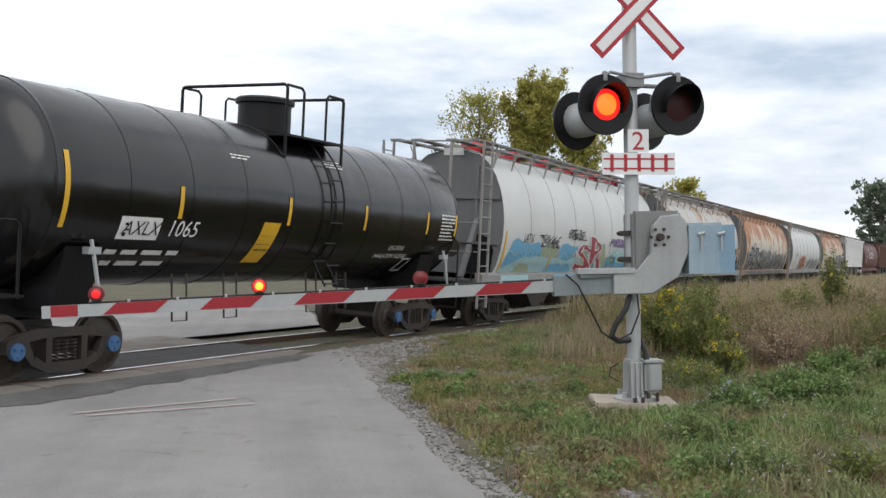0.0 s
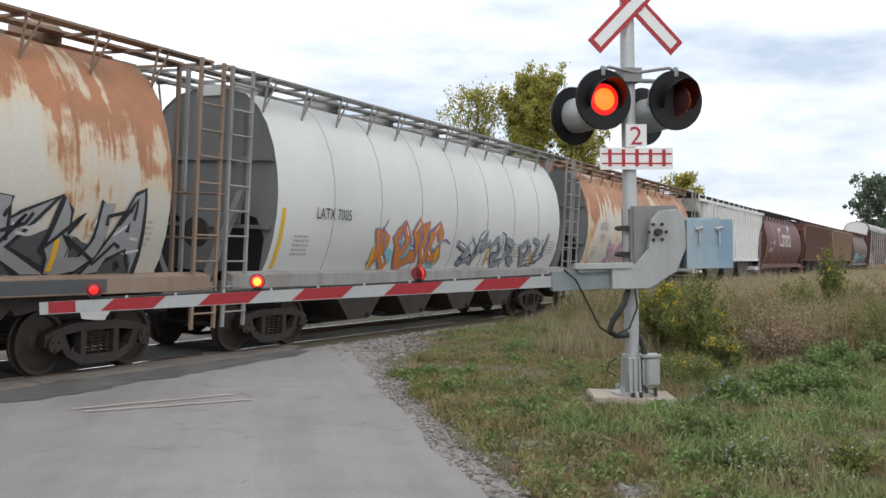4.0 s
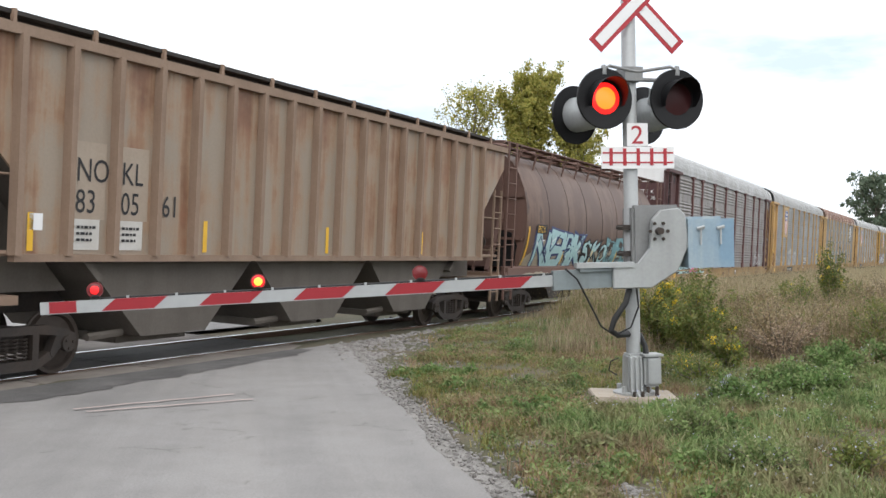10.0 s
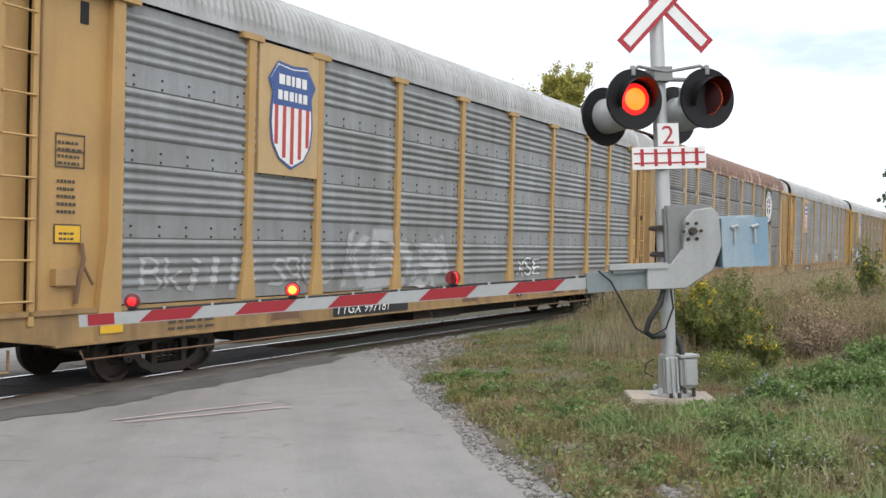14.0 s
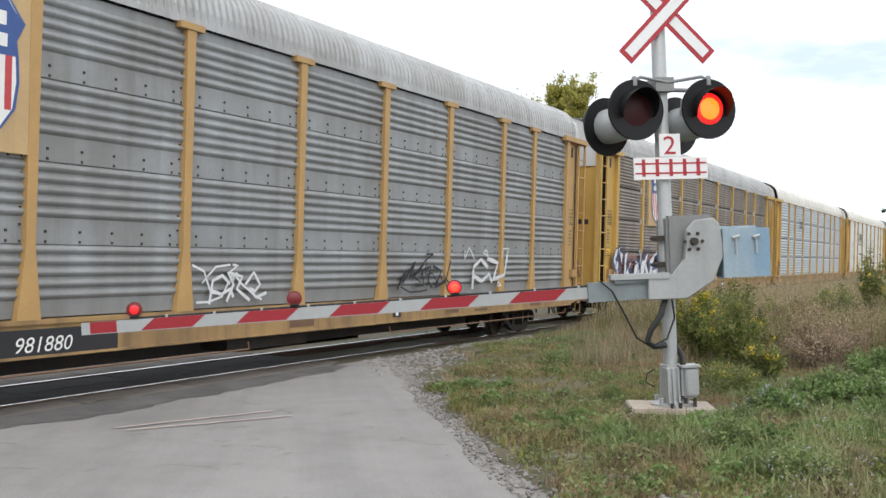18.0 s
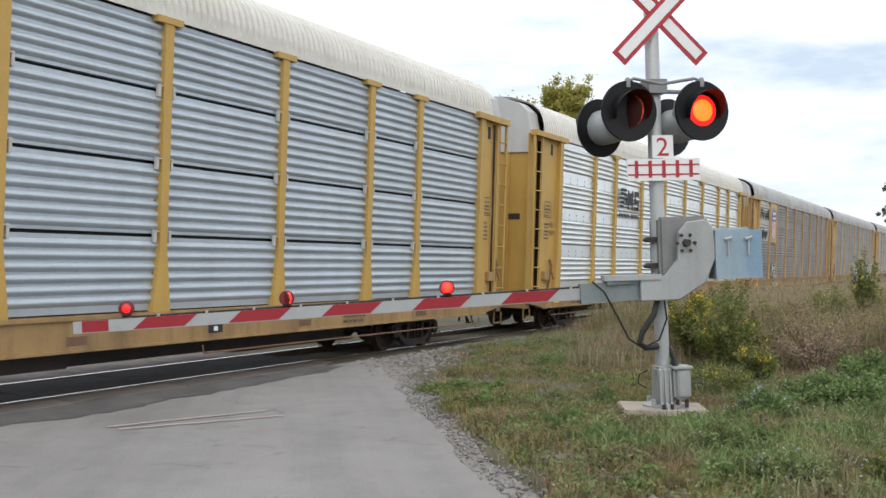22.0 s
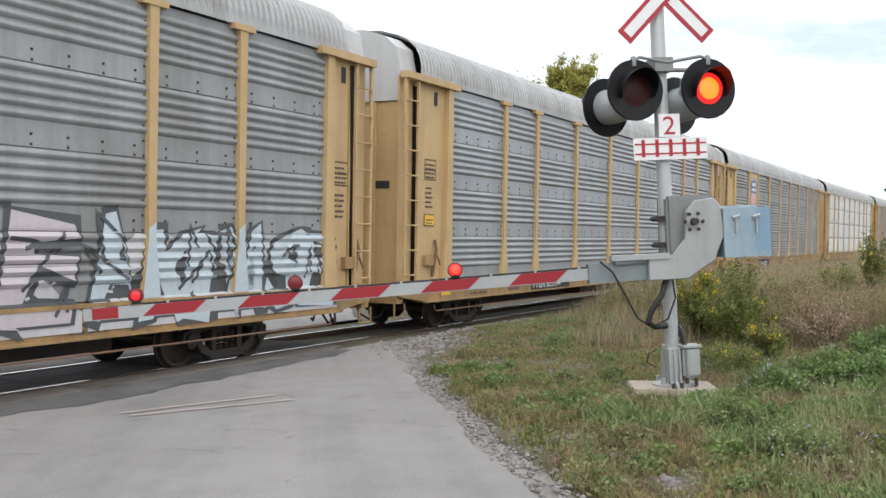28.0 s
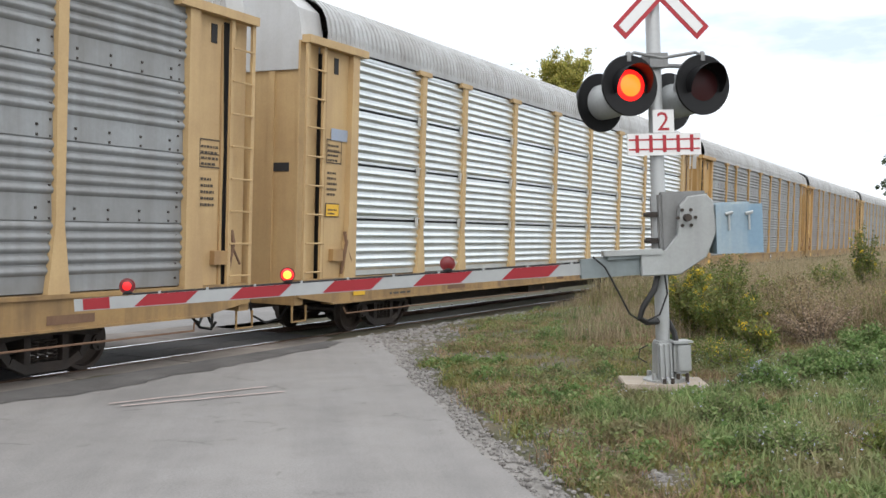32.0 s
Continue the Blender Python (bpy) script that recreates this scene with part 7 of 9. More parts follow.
    c = autorack(520.0, 28.7, ZINC_NEW, RACK_PALE, ROOF_ZINC, "autorack with bright slatted zinc panels and faded rusty yellow posts", True)
    decal(c, "logo_bar", [(0, 0.95, 0, 0.22)], 1.55, 3.75, lambda z: 1.47, paint("faded_blue_bar", (0.30, 0.36, 0.46), (0.5, 0.42, 0.3), 0.5), "faded blue name bar")
    for k, (w_, p_) in enumerate(((ZINC_GREY, RACK_YELLOW), (ZINC_DULL, RACK_YELLOW), (ZINC_GREY, RACK_PALE), (ZINC_BLUE, RACK_YELLOW), (ZINC_DULL, RACK_PALE), (ZINC_GREY, RACK_YELLOW))):
        autorack(548.9 + 28.7 * k, 28.7, w_, p_, ROOF_ZINC, "distant autorack with grey zinc panels and yellow posts")


# ---------------------------------------------------------------- crossing signal and gate
FLIP = []     # turning lamp elements: (object, home pose, group)


MATS["pipe_grey"] = paint("weathered_grey_pipe", (0.25, 0.255, 0.255), (0.12, 0.115, 0.11), 0.6, 0.6, 0.3)


def crossing_signal():
    base = pose(11.72, -9.03, 0.06)
    lean = pose(0, 0, 0, -0.74, -1.6, 0)
    sig = thing("crossing_signal", base @ lean @ pose(0, 0, 0, 0, 0, -52), "grey crossing signal mast with crossbuck and round red flashers", "crossing signal")
    bm = bmesh.new()
    lathe(bm, [(0.082, 0.0), (0.082, 4.95), (0.06, 5.0), (0.01, 5.02)], "z", 20)
    part("mast", bm, GALV, sig, "galvanised round mast")
    bm = bmesh.new()
    lathe(bm, [(0.24, 0.02), (0.24, 0.06), (0.135, 0.09), (0.125, 0.46), (0.11, 0.50)], "z", 20)
    for k in range(4):
        a = k * math.pi / 2 + 0.6
        lathe(bm, [(0.03, 0.05), (0.03, 0.13)], "z", 6, (0.2 * math.cos(a), 0.2 * math.sin(a), 0))
    part("mast_base", bm, ALU, sig)
    bm = bmesh.new()
    box(bm, 0.04, 0.25, -0.24, -0.04, 0.12, 0.49)
    bmesh.ops.bevel(bm, geom=bm.edges[:], offset=0.035, segments=3, affect="EDGES")
    box_ = part("junction_box", bm, ALU, sig, "cast aluminium junction box on the mast foot")
    bm = bmesh.new()
    box(bm, 0.075, 0.215, -0.258, -0.235, 0.16, 0.45)
    bmesh.ops.bevel(bm, geom=bm.edges[:], offset=0.016, segments=2, affect="EDGES")
    part("box_cover", bm, ALU, box_)
    bm = bmesh.new()
    box(bm, 0.03, 0.26, -0.25, -0.02, 0.475, 0.50)
    part("box_lid", bm, ALU, box_)
    bm = bmesh.new()
    box(bm, -0.13, 0.045, -0.17, -0.03, 0.04, 0.50)
    bmesh.ops.bevel(bm, geom=bm.edges[:], offset=0.025, segments=2, affect="EDGES")
    sleeve = part("mast_sleeve", bm, ALU, sig, "cast sleeve bolted round the mast foot")
    for x in (-0.105, -0.045, 0.015):
        bm = bmesh.new()
        prism(bm, [(-0.165, 0.48), (-0.185, 0.46), (-0.20, 0.10), (-0.27, 0.03), (-0.165, 0.03)], x - 0.012, x + 0.012, "x")
        part("web", bm, ALU, sleeve)
    for x, y in ((0.09, -0.19), (0.2, -0.19), (-0.1, -0.25), (0.0, -0.25)):
        bm = bmesh.new()
        lathe(bm, [(0.022, 0.02), (0.022, 0.13 if x > 0.05 else 0.085)], "z", 8, (x, y, 0))
        part("anchor_bolt", bm, STEEL, sig)
    # crossbuck
    for ang in (45, -45):
        bm = bmesh.new()
        box(bm, -0.72, 0.72, -0.012, 0.0, -0.105, 0.105)
        y = -0.10 if ang > 0 else -0.115
        bl = hang("crossbuck_blade", finish(bm, "crossbuck_blade", SIGN_RED), sig, "white crossbuck blade with a red border", pose(0.055, y, 4.52, 0, ang, 0))
        bm = bmesh.new()
        box(bm, -0.665, 0.665, -0.016, -0.0125, -0.058, 0.058)
        hang("white_field", finish(bm, "white_field", SIGN_WHITE), bl)
    # number plate and track plate
    bm = bmesh.new()
    box(bm, -0.08, 0.175, -0.11, -0.10, 2.88, 3.14)
    pl = part("track_count_plate", bm, SIGN_WHITE, sig, "white plate with a red figure two")
    t = type_mesh("2", 0.30)
    for v in t.verts:
        v.co = (v.co.x * 1.1 - 0.04, -0.113, 2.905 + v.co.y)
    part("figure", t, SIGN_RED, pl)
    bm = bmesh.new()
    box(bm, -0.40, 0.49, -0.125, -0.113, 2.62, 2.87)
    pl = part("track_plate", bm, SIGN_WHITE, sig, "white plate with a red track symbol")
    bm = bmesh.new()
    for z in (2.69, 2.80):
        box(bm, -0.385, 0.475, -0.129, -0.126, z - 0.01, z + 0.008)
    for k in range(5):
        x = -0.285 + k * 0.165
        box(bm, x - 0.02, x + 0.02, -0.131, -0.126, 2.655, 2.85)
    part("track_symbol", bm, SIGN_RED, pl)
    # lamp crossarm
    bm = bmesh.new()
    tube(bm, [(-0.37, -0.16, 3.74), (-0.3, -0.16, 3.78), (0.04, -0.14, 3.72), (0.44, -0.16, 3.78), (0.52, -0.16, 3.74)], 0.019, 8)
    tube(bm, [(-0.44, 0.2, 3.68), (0, 0.12, 3.68), (0.44, 0.2, 3.68)], 0.026, 8)
    box(bm, -0.11, 0.11, -0.15, 0.15, 3.62, 3.78)
    for x in (-0.37, 0.52):
        lathe(bm, [(0.032, 3.68), (0.034, 3.77), (0.02, 3.79)], "z", 10, (x, -0.16, 0))
    part("lamp_crossarm", bm, MATS["pipe_grey"], sig)

    def disc(bm):
        lathe(bm, [(0.197, -0.012), (0.34, -0.02), (0.345, -0.005), (0.345, 0.01), (0.197, 0.012), (0.197, -0.012)], "y", 40)

    def housing(bm):
        lathe(bm, [(0.01, 0.28), (0.192, 0.28), (0.194, 0.0), (0.206, 0.0), (0.206, 0.10), (0.186, 0.34), (0.14, 0.40), (0.01, 0.42)], "y", 28)
        tube(bm, [(0, 0.12, 0.15), (0, 0.12, 0.30)], 0.03, 8)

    def visor(bm):
        n = 26
        for k in range(n):
            a0, a1 = radians(-25 + 230 * k / n), radians(-25 + 230 * (k + 1) / n)
            def reach(a):
                return 0.05 + 0.23 * max(0.0, math.sin(a) * 0.6 + 0.4)
            q = [(0.216, 0.0, a0), (0.216, -reach(a0), a0), (0.216, -reach(a1), a1), (0.216, 0.0, a1)]
            p = [(0.212, 0.0, a0), (0.212, -reach(a0), a0), (0.212, -reach(a1), a1), (0.212, 0.0, a1)]
            vo = [bm.verts.new((r_ * math.cos(a), y, r_ * math.sin(a))) for r_, y, a in q]
            vi = [bm.verts.new((r_ * math.cos(a), y, r_ * math.sin(a))) for r_, y, a in p]
            bm.faces.new(vo)
            bm.faces.new(vi[::-1])
            bm.faces.new((vo[1], vi[1], vi[2], vo[2]))

    for x, group in ((-0.44, 0), (0.44, 1)):
        for back in (0, 1):
            if back:
                m = pose(x - 0.07, 0.42, 3.29, 0, 0, 180 + 22)
            else:
                m = pose(x + 0.075, -0.16, 3.41, 0, 0, 6)
            lamp = hang("flasher", shared("lamp_disc", disc, BLACK, "flasher"), sig, "black round flasher with a visor", m)
            hang("housing", shared("lamp_house", housing, ALU, "lamp_housing"), lamp, "grey lamp housing")
            hang("visor", shared("lamp_visor", visor, BLACK, "lamp_visor"), lamp)
            el = hang("lens", lens_pair(), lamp, "red lens", pose(0, 0.0, 0))
            FLIP.append((el, (0, 0.0, 0), group))
    return sig


def lens_pair():
    """A lens element whose one face shines and whose other face is dark glass."""
    if "lens_pair" not in MESHES:
        bm = bmesh.new()
        lathe(bm, [(0.19, 0.0), (0.185, -0.010), (0.155, -0.018), (0.125, -0.025), (0.09, -0.032), (0.01, -0.040)], "y", 28)
        lathe(bm, [(0.19, 0.002), (0.185, 0.012), (0.10, 0.030), (0.01, 0.040)], "y", 28)
        me = finish(bm, "lens", LENS_ON)
        me.materials.append(LENS_OFF)
        for p in me.polygons:
            p.material_index = 1 if p.center.y > 0.0015 else 2 if math.hypot(p.center.x, p.center.z) > 0.13 else 0
        me.materials.append(LENS_RING)
        MESHES["lens_pair"] = me
    return MESHES["lens_pair"]


def crossing_gate():
    pivot, tip = Vector((11.42, -8.95, 1.44)), Vector((7.848, -3.80, 1.10))
    d = tip - pivot
    length = d.length
    yaw = math.degrees(math.atan2(d.y, d.x))
    gate = thing("crossing_gate", pose(pivot.x, pivot.y, 0, 0, 0, yaw), "lowered red and white striped crossing gate with red lamps", "crossing gate")
    # local: x along the arm to its tip, y towards the road user's left, z up
    slope = (tip.z - pivot.z) / length
    droop = pose(0, 0, pivot.z, 0, math.degrees(-math.asin(slope)), 0)
    bm = bmesh.new()
    box(bm, 0.75, length, -0.022, 0.022, -0.064, 0.064)
    arm = hang("gate_arm", finish(bm, "gate_arm", ARM_WHITE), gate, "white arm with slanted red stripes", droop)
    k, pos = 0, length - 0.09
    while pos > 0.9:
        w, sk = (0.27, 0.0) if k == 0 else (0.53, 0.14)
        x1, x0 = pos, max(pos - w, 0.80)
        bm = bmesh.new()
        prism(bm, [(x0 + sk / 2, -0.055), (x1 + sk / 2, -0.055), (x1 - sk / 2, 0.0635), (x0 - sk / 2, 0.0635)], -0.026, 0.026, "y")
        hang("red_stripe", finish(bm, "red_stripe", ARM_RED), arm)
        pos -= w + (0.32 if k == 0 else 0.46)
        k += 1
    bm = bmesh.new()
    tube(bm, [(0.75, -0.01, 0.074), (length - 0.6, -0.01, 0.074)], 0.012, 6)
    hang("lamp_cable", finish(bm, "lamp_cable", RUBBER), arm)
    q = 0.9
    while q < length - 0.6:
        def cable_clip(b_):
            box(b_, -0.012, 0.012, -0.03, 0.03, 0.064, 0.092)
        hang("cable_clip", shared("cable_clip", cable_clip, ALU, "cable_clip"), arm, m=pose(q, 0, 0))
        q += 0.5
    for x, kind in ((length - 0.55, "tip"), (length - 2.23, 0), (length - 3.98, 1)):
        bm = bmesh.new()
        lathe(bm, [(0.04, 0.075), (0.05, 0.10), (0.03, 0.115)], "z", 12, (x, 0, 0))
        box(bm, x - 0.05, x + 0.05, -0.035, 0.035, 0.075, 0.09)
        holder = hang("arm_lamp", finish(bm, "arm_lamp", RUBBER), arm, "small lamp on the gate arm")
        lit = ARM_ON if kind == 0 else RED_ON if kind == 1 else TIP_ON
        bm = bmesh.new()
        lathe(bm, [(0.01, -0.034), (0.045, -0.03), (0.074, -0.02), (0.074, 0.0)], "y", 20)
        lathe(bm, [(0.074, 0.002), (0.074, 0.02), (0.045, 0.03), (0.01, 0.034)], "y", 20)
        me = finish(bm, "lens", lit)
        me.materials.append(ARM_OFF)
        me.materials.append(TIP_ON if kind != "tip" else ARM_OFF)
        for p in me.polygons:
            out = math.hypot(p.center.x, p.center.z) > 0.05
            me_i = (2 if out else 0) if p.center.y > 0.001 else 1
            p.material_index = me_i
        el = hang("lens", me, holder, "round red lens", pose(x, 0, 0.165, 0, 0, 0))
        bm = bmesh.new()
        lathe(bm, [(0.077, -0.022), (0.083, -0.022), (0.083, 0.022), (0.077, 0.022)], "y", 20)
        hang("lens_rim", finish(bm, "lens_rim", ARM_OFF), holder, m=pose(x, 0, 0.165))
        if kind != "tip":
            FLIP.append((el, (x, 0, 0.165), kind))
    # root of the arm and mechanism (local x runs away from the mechanism)
    bm = bmesh.new()
    box(bm, 0.05, 0.80, -0.05, 0.05, -0.11, 0.11)
    box(bm, 0.1, 0.5, -0.09, 0.09, 0.08, 0.13)
    hang("arm_root", finish(bm, "arm_root", paint("weathered_arm_root", (0.21, 0.245, 0.255), (0.12, 0.12, 0.115), 0.8, 0.55, 0.2)), gate, "weathered blue-grey arm bracket", droop)
    return gate


def mechanism():
    """Gate drive on the mast, in the mast's own frame."""
    m = pose(11.72, -9.03, 0.06) @ pose(0, 0, 0, -0.74, -1.6, 0) @ pose(0, 0, 0, 0, 0, -60) @ pose(-0.10, 0, 0)
    mech = thing("gate_mechanism", m, "grey cast gate mechanism with counterweights, clamped to the signal mast", "gate mechanism")
    bm = bmesh.new()
    box(bm, 0.06, 0.62, -0.20, 0.26, 1.50, 2.20)
    bmesh.ops.bevel(bm, geom=bm.edges[:], offset=0.03, segments=2, affect="EDGES")
    part("drive_housing", bm, MATS["pipe_grey"], mech, "grey drive housing")
    bm = bmesh.new()
    prism(bm, [(-0.20, 1.26), (0.24, 1.26), (0.55, 1.45), (0.68, 1.75), (0.64, 2.08), (0.56, 2.16), (0.36, 2.14), (0.25, 2.03), (0.24, 1.70), (0.10, 1.53), (-0.20, 1.52)], -0.32, -0.24, "y")
    bmesh.ops.bevel(bm, geom=bm.edges[:], offset=0.012, segments=1, affect="EDGES")
    part("arm_casting", bm, ALU, mech, "curved cast arm bracket with bolts")
    bm = bmesh.new()
    lathe(bm, [(0.04, -0.40), (0.045, -0.32)], "y", 12, (0.33, 0, 1.90))
    for k in range(6):
        a = k * math.pi / 3
        lathe(bm, [(0.018, -0.345), (0.02, -0.32)], "y", 8, (0.33 + 0.1 * math.cos(a), 0, 1.90 + 0.1 * math.sin(a)))
    part("bolt", bm, STEEL, mech)
    bm = bmesh.new()
    tube(bm, [(0.33, -0.3, 1.90), (0.33, 0.0, 1.90)], 0.06, 12)
    for z in (1.62, 1.92):
        box(bm, -0.03, 0.26, -0.11, 0.11, z, z + 0.06)
        tube(bm, [(-0.10, -0.09, z + 0.03), (0.3, -0.09, z + 0.03)], 0.022, 6)
    part("clamp", bm, STEEL, mech)
    bm = bmesh.new()
    box(bm, 0.66, 1.19, -0.34, -0.06, 1.48, 2.03)
    box(bm, 0.62, 1.14, -0.055, 0.02, 1.50, 2.06)
    part("counterweight", bm, BLUEBOX, mech, "faded blue-grey counterweight plates")
    for x in (0.80, 1.03):
        bm = bmesh.new()
        tube(bm, [(x, -0.36, 1.94), (x, -0.36, 1.74)], 0.012, 6)
        tube(bm, [(x - 0.04, -0.36, 1.92), (x + 0.04, -0.36, 1.94)], 0.02, 6)
        part("counterweight_bolt", bm, GALV, mech)
    bm = bmesh.new()
    box(bm, -0.62, 0.04, -0.34, -0.18, 1.50, 1.56)
    part("stop_bracket", bm, ALU, mech)
    bm = bmesh.new()
    tube(bm, [(0.02, -0.2, 1.28), (-0.06, -0.3, 1.1), (-0.2, -0.34, 0.92), (-0.24, -0.34, 0.8), (-0.16, -0.3, 0.74), (0.0, -0.16, 0.73), (0.05, 0.10, 0.74), (0.13, 0.12, 0.76), (0.19, 0.06, 0.70), (0.22, -0.06, 0.58), (0.22, -0.12, 0.47)], 0.034, 8)
    part("conduit_hose", bm, RUBBER, mech, "black flexible conduit")
    bm = bmesh.new()
    tube(bm, [(-0.75, -0.34, 1.50), (-0.62, -0.36, 1.38), (-0.48, -0.36, 1.1), (-0.36, -0.36, 0.85), (-0.2, -0.33, 0.74), (0.0, -0.28, 0.82), (0.1, -0.26, 1.05), (0.08, -0.24, 1.28)], 0.011, 6)
    tube(bm, [(-0.1, -0.1, 0.46), (-0.2, -0.12, 0.42), (-0.22, -0.12, 0.32), (-0.12, -0.1, 0.26)], 0.008, 5)
    part("lamp_wire", bm, RUBBER, mech)


def footing():
    bm = bmesh.new()
    box(bm, -0.34, 0.34, -0.50, 0.46, -0.02, 0.05)
    bmesh.ops.bevel(bm, geom=bm.edges[:], offset=0.012, segments=2, affect="EDGES")
    ob = part("signal_footing", bm, CONCRETE, None)
    ob.matrix_basis = pose(11.70, -9.0, 0.04, 1.5, -1.5, 24)
    bm = bmesh.new()
    prism(bm, [(-0.26, -0.30), (0.26, -0.30), (0.18, -0.02), (-0.18, -0.02)], -0.3, 0.3, "y")
    part("footing_block", bm, CONCRETE, ob)
    tagged(ob, "square concrete slab under the signal mast on a tapered block", "footing")


build_train()
crossing_signal()
crossing_gate()
mechanism()
footing()

# ---------------------------------------------------------------- plants and stones
GRASS = leaf_mat("verge_grass", (0.172, 0.190, 0.056), (0.262, 0.252, 0.084), (0.374, 0.270, 0.156))
WITHER = leaf_mat("withered_grass", (0.254, 0.165, 0.106), (0.375, 0.254, 0.168), (0.225, 0.216, 0.100))
GRASS_LUSH = leaf_mat("lush_grass", (0.138, 0.208, 0.070), (0.225, 0.290, 0.112), (0.35, 0.345, 0.19))
BROADLEAF = leaf_mat("broad_weed_leaves", (0.105, 0.182, 0.056), (0.182, 0.272, 0.092), (0.30, 0.33, 0.16))
DRY = leaf_mat("dry_grass", (0.309, 0.247, 0.155), (0.408, 0.333, 0.223), (0.173, 0.136, 0.081))
FIELD = leaf_mat("field_grass", (0.378, 0.315, 0.190), (0.452, 0.394, 0.254), (0.231, 0.200, 0.100))
RUSSET = leaf_mat("russet_weeds", (0.235, 0.178, 0.098), (0.385, 0.295, 0.175), (0.165, 0.180, 0.074))
ROSY = leaf_mat("rosy_weeds", (0.285, 0.205, 0.145), (0.43, 0.325, 0.230), (0.210, 0.178, 0.095))
BUSH = leaf_mat("bush_leaves", (0.110, 0.165, 0.045), (0.190, 0.220, 0.062), (0.274, 0.227, 0.077))
GOLD = leaf_mat("golden_blossom", (0.66, 0.46, 0.03), (0.78, 0.60, 0.06), (0.50, 0.36, 0.03), patches=False)
PALE = leaf_mat("pale_blossom", (0.50, 0.50, 0.48), (0.42, 0.44, 0.60), (0.60, 0.58, 0.52), patches=False)
TREE_LEAF = leaf_mat("autumn_leaves", (0.235, 0.250, 0.060), (0.375, 0.350, 0.090), (0.50, 0.42, 0.125), patches=False)
# distance haze is mixed into these paler leaf colours
FAR_LEAF = leaf_mat("far_leaves", (0.10, 0.14, 0.10), (0.14, 0.18, 0.12), (0.19, 0.21, 0.14), patches=False)
BARK = plain("tree_bark", (0.16, 0.135, 0.11), 0.9, 0, 0.6)


def ground_z(x, y):
    return -0.02 + 0.05 * noise.noise((x * 0.8, y * 0.8, 2))


def to_road(x, y):
    d = Vector((x, y, 0)) - ROAD_EDGE
    return d.dot(ROAD_DIR), d.dot(ROAD_SIDE)


def array_mesh(name, verts, loops, starts, material, parent=None):
    """A mesh straight from arrays of corners, loops and the faces' first loops."""
    me = bpy.data.meshes.new(name)
    co = np.asarray(verts, dtype=np.float32).reshape(-1)
    me.vertices.add(len(co) // 3)
    me.vertices.foreach_set("co", co)
    lp = np.asarray(loops, dtype=np.int32).reshape(-1)
    me.loops.add(len(lp))
    me.loops.foreach_set("vertex_index", lp)
    st = np.asarray(starts, dtype=np.int32)
    me.polygons.add(len(st))
    me.polygons.foreach_set("loop_start", st)
    me.update(calc_edges=True)
    me.validate()
    me.materials.append(material)
    ob = new(name, me)
    ob.parent = parent
    return ob


def blades(name, spots, material, label, category, seed, lean=0.5):
    """Grass: each spot (x, y, z, height, width) is one bent blade of three faces."""
    rng = np.random.default_rng(seed)
    p = np.array(spots)
    n = len(p)
    a = rng.uniform(0, 2 * np.pi, n)
    d = np.stack([np.cos(a), np.sin(a)], 1)
    b = rng.uniform(0.1, lean, n) * p[:, 3]
    w = np.stack([-d[:, 1], d[:, 0]], 1) * p[:, 4:5]
    # blades turn broad side to anywhere
    v = np.zeros((n, 5, 3))
    v[:, 0, :2], v[:, 1, :2] = p[:, :2] - w, p[:, :2] + w
    v[:, 0, 2] = v[:, 1, 2] = p[:, 2] - 0.02
    mid = p[:, :2] + d * b[:, None] * 0.35
    v[:, 2, :2], v[:, 3, :2] = mid + w * 0.8, mid - w * 0.8
    v[:, 2, 2] = v[:, 3, 2] = p[:, 2] + p[:, 3] * 0.6
    v[:, 4, :2] = p[:, :2] + d * b[:, None]
    v[:, 4, 2] = p[:, 2] + p[:, 3] * rng.uniform(0.85, 1.0, n)
    i = np.arange(n)[:, None] * 5
    ob = array_mesh(name, v, i + np.array([[0, 1, 2, 3, 3, 2, 4]]), np.tile([0, 4], n) + np.repeat(np.arange(n) * 7, 2), material)
    return tagged(ob, label, category, kind="stuff")


def leaves(name, centres, size, material, seed, parent=None, flat_=0.5):
    """Many small folded leaf quads at the centres; size is metres, or one per centre."""
    rng = np.random.default_rng(seed)
    c = np.array(centres)
    n = len(c)
    s = (np.array(size) * np.ones(n) * rng.uniform(0.6, 1.3, n))[:, None]
    u = rng.normal(size=(n, 3))
    u /= np.linalg.norm(u, axis=1, keepdims=True)
    t = rng.normal(size=(n, 3))
    t -= u * (t * u).sum(1, keepdims=True)
    t /= np.linalg.norm(t, axis=1, keepdims=True)
    v = np.stack([c - u * s, c + t * s * flat_, c + u * s, c - t * s * flat_], 1)
    return array_mesh(name, v, np.arange(n)[:, None] * 4 + np.array([[0, 1, 2, 3]]), np.arange(n) * 4, material, parent)


def sown(count, seed, a0, a1, s0, s1, keep):
    """Random places in road coordinates that the function keep(x, y, a, s) lets stand."""
    rnd = random.Random(seed)
    out = []
    while len(out) < count:
        a, s = rnd.uniform(a0, a1), s0 + (s1 - s0) * rnd.random() ** 1.3
        p = road_pt(a, s)
        if p[1] > -3.0 - p[0] ** 2 / (2 * R) and p[0] < 60 and s < 30 and p[1] > -2.4 - p[0] ** 2 / (2 * R):
            continue
        if keep(p[0], p[1], a, s, rnd):
            out.append((p[0], p[1], rnd))
    return out


def patch(x, y, k=0.45, seed=0.0):
    return noise.noise((x * k, y * k, 11.3 + seed)) + 0.5 * noise.noise((x * k * 2.7, y * k * 2.7, 4.1 + seed))


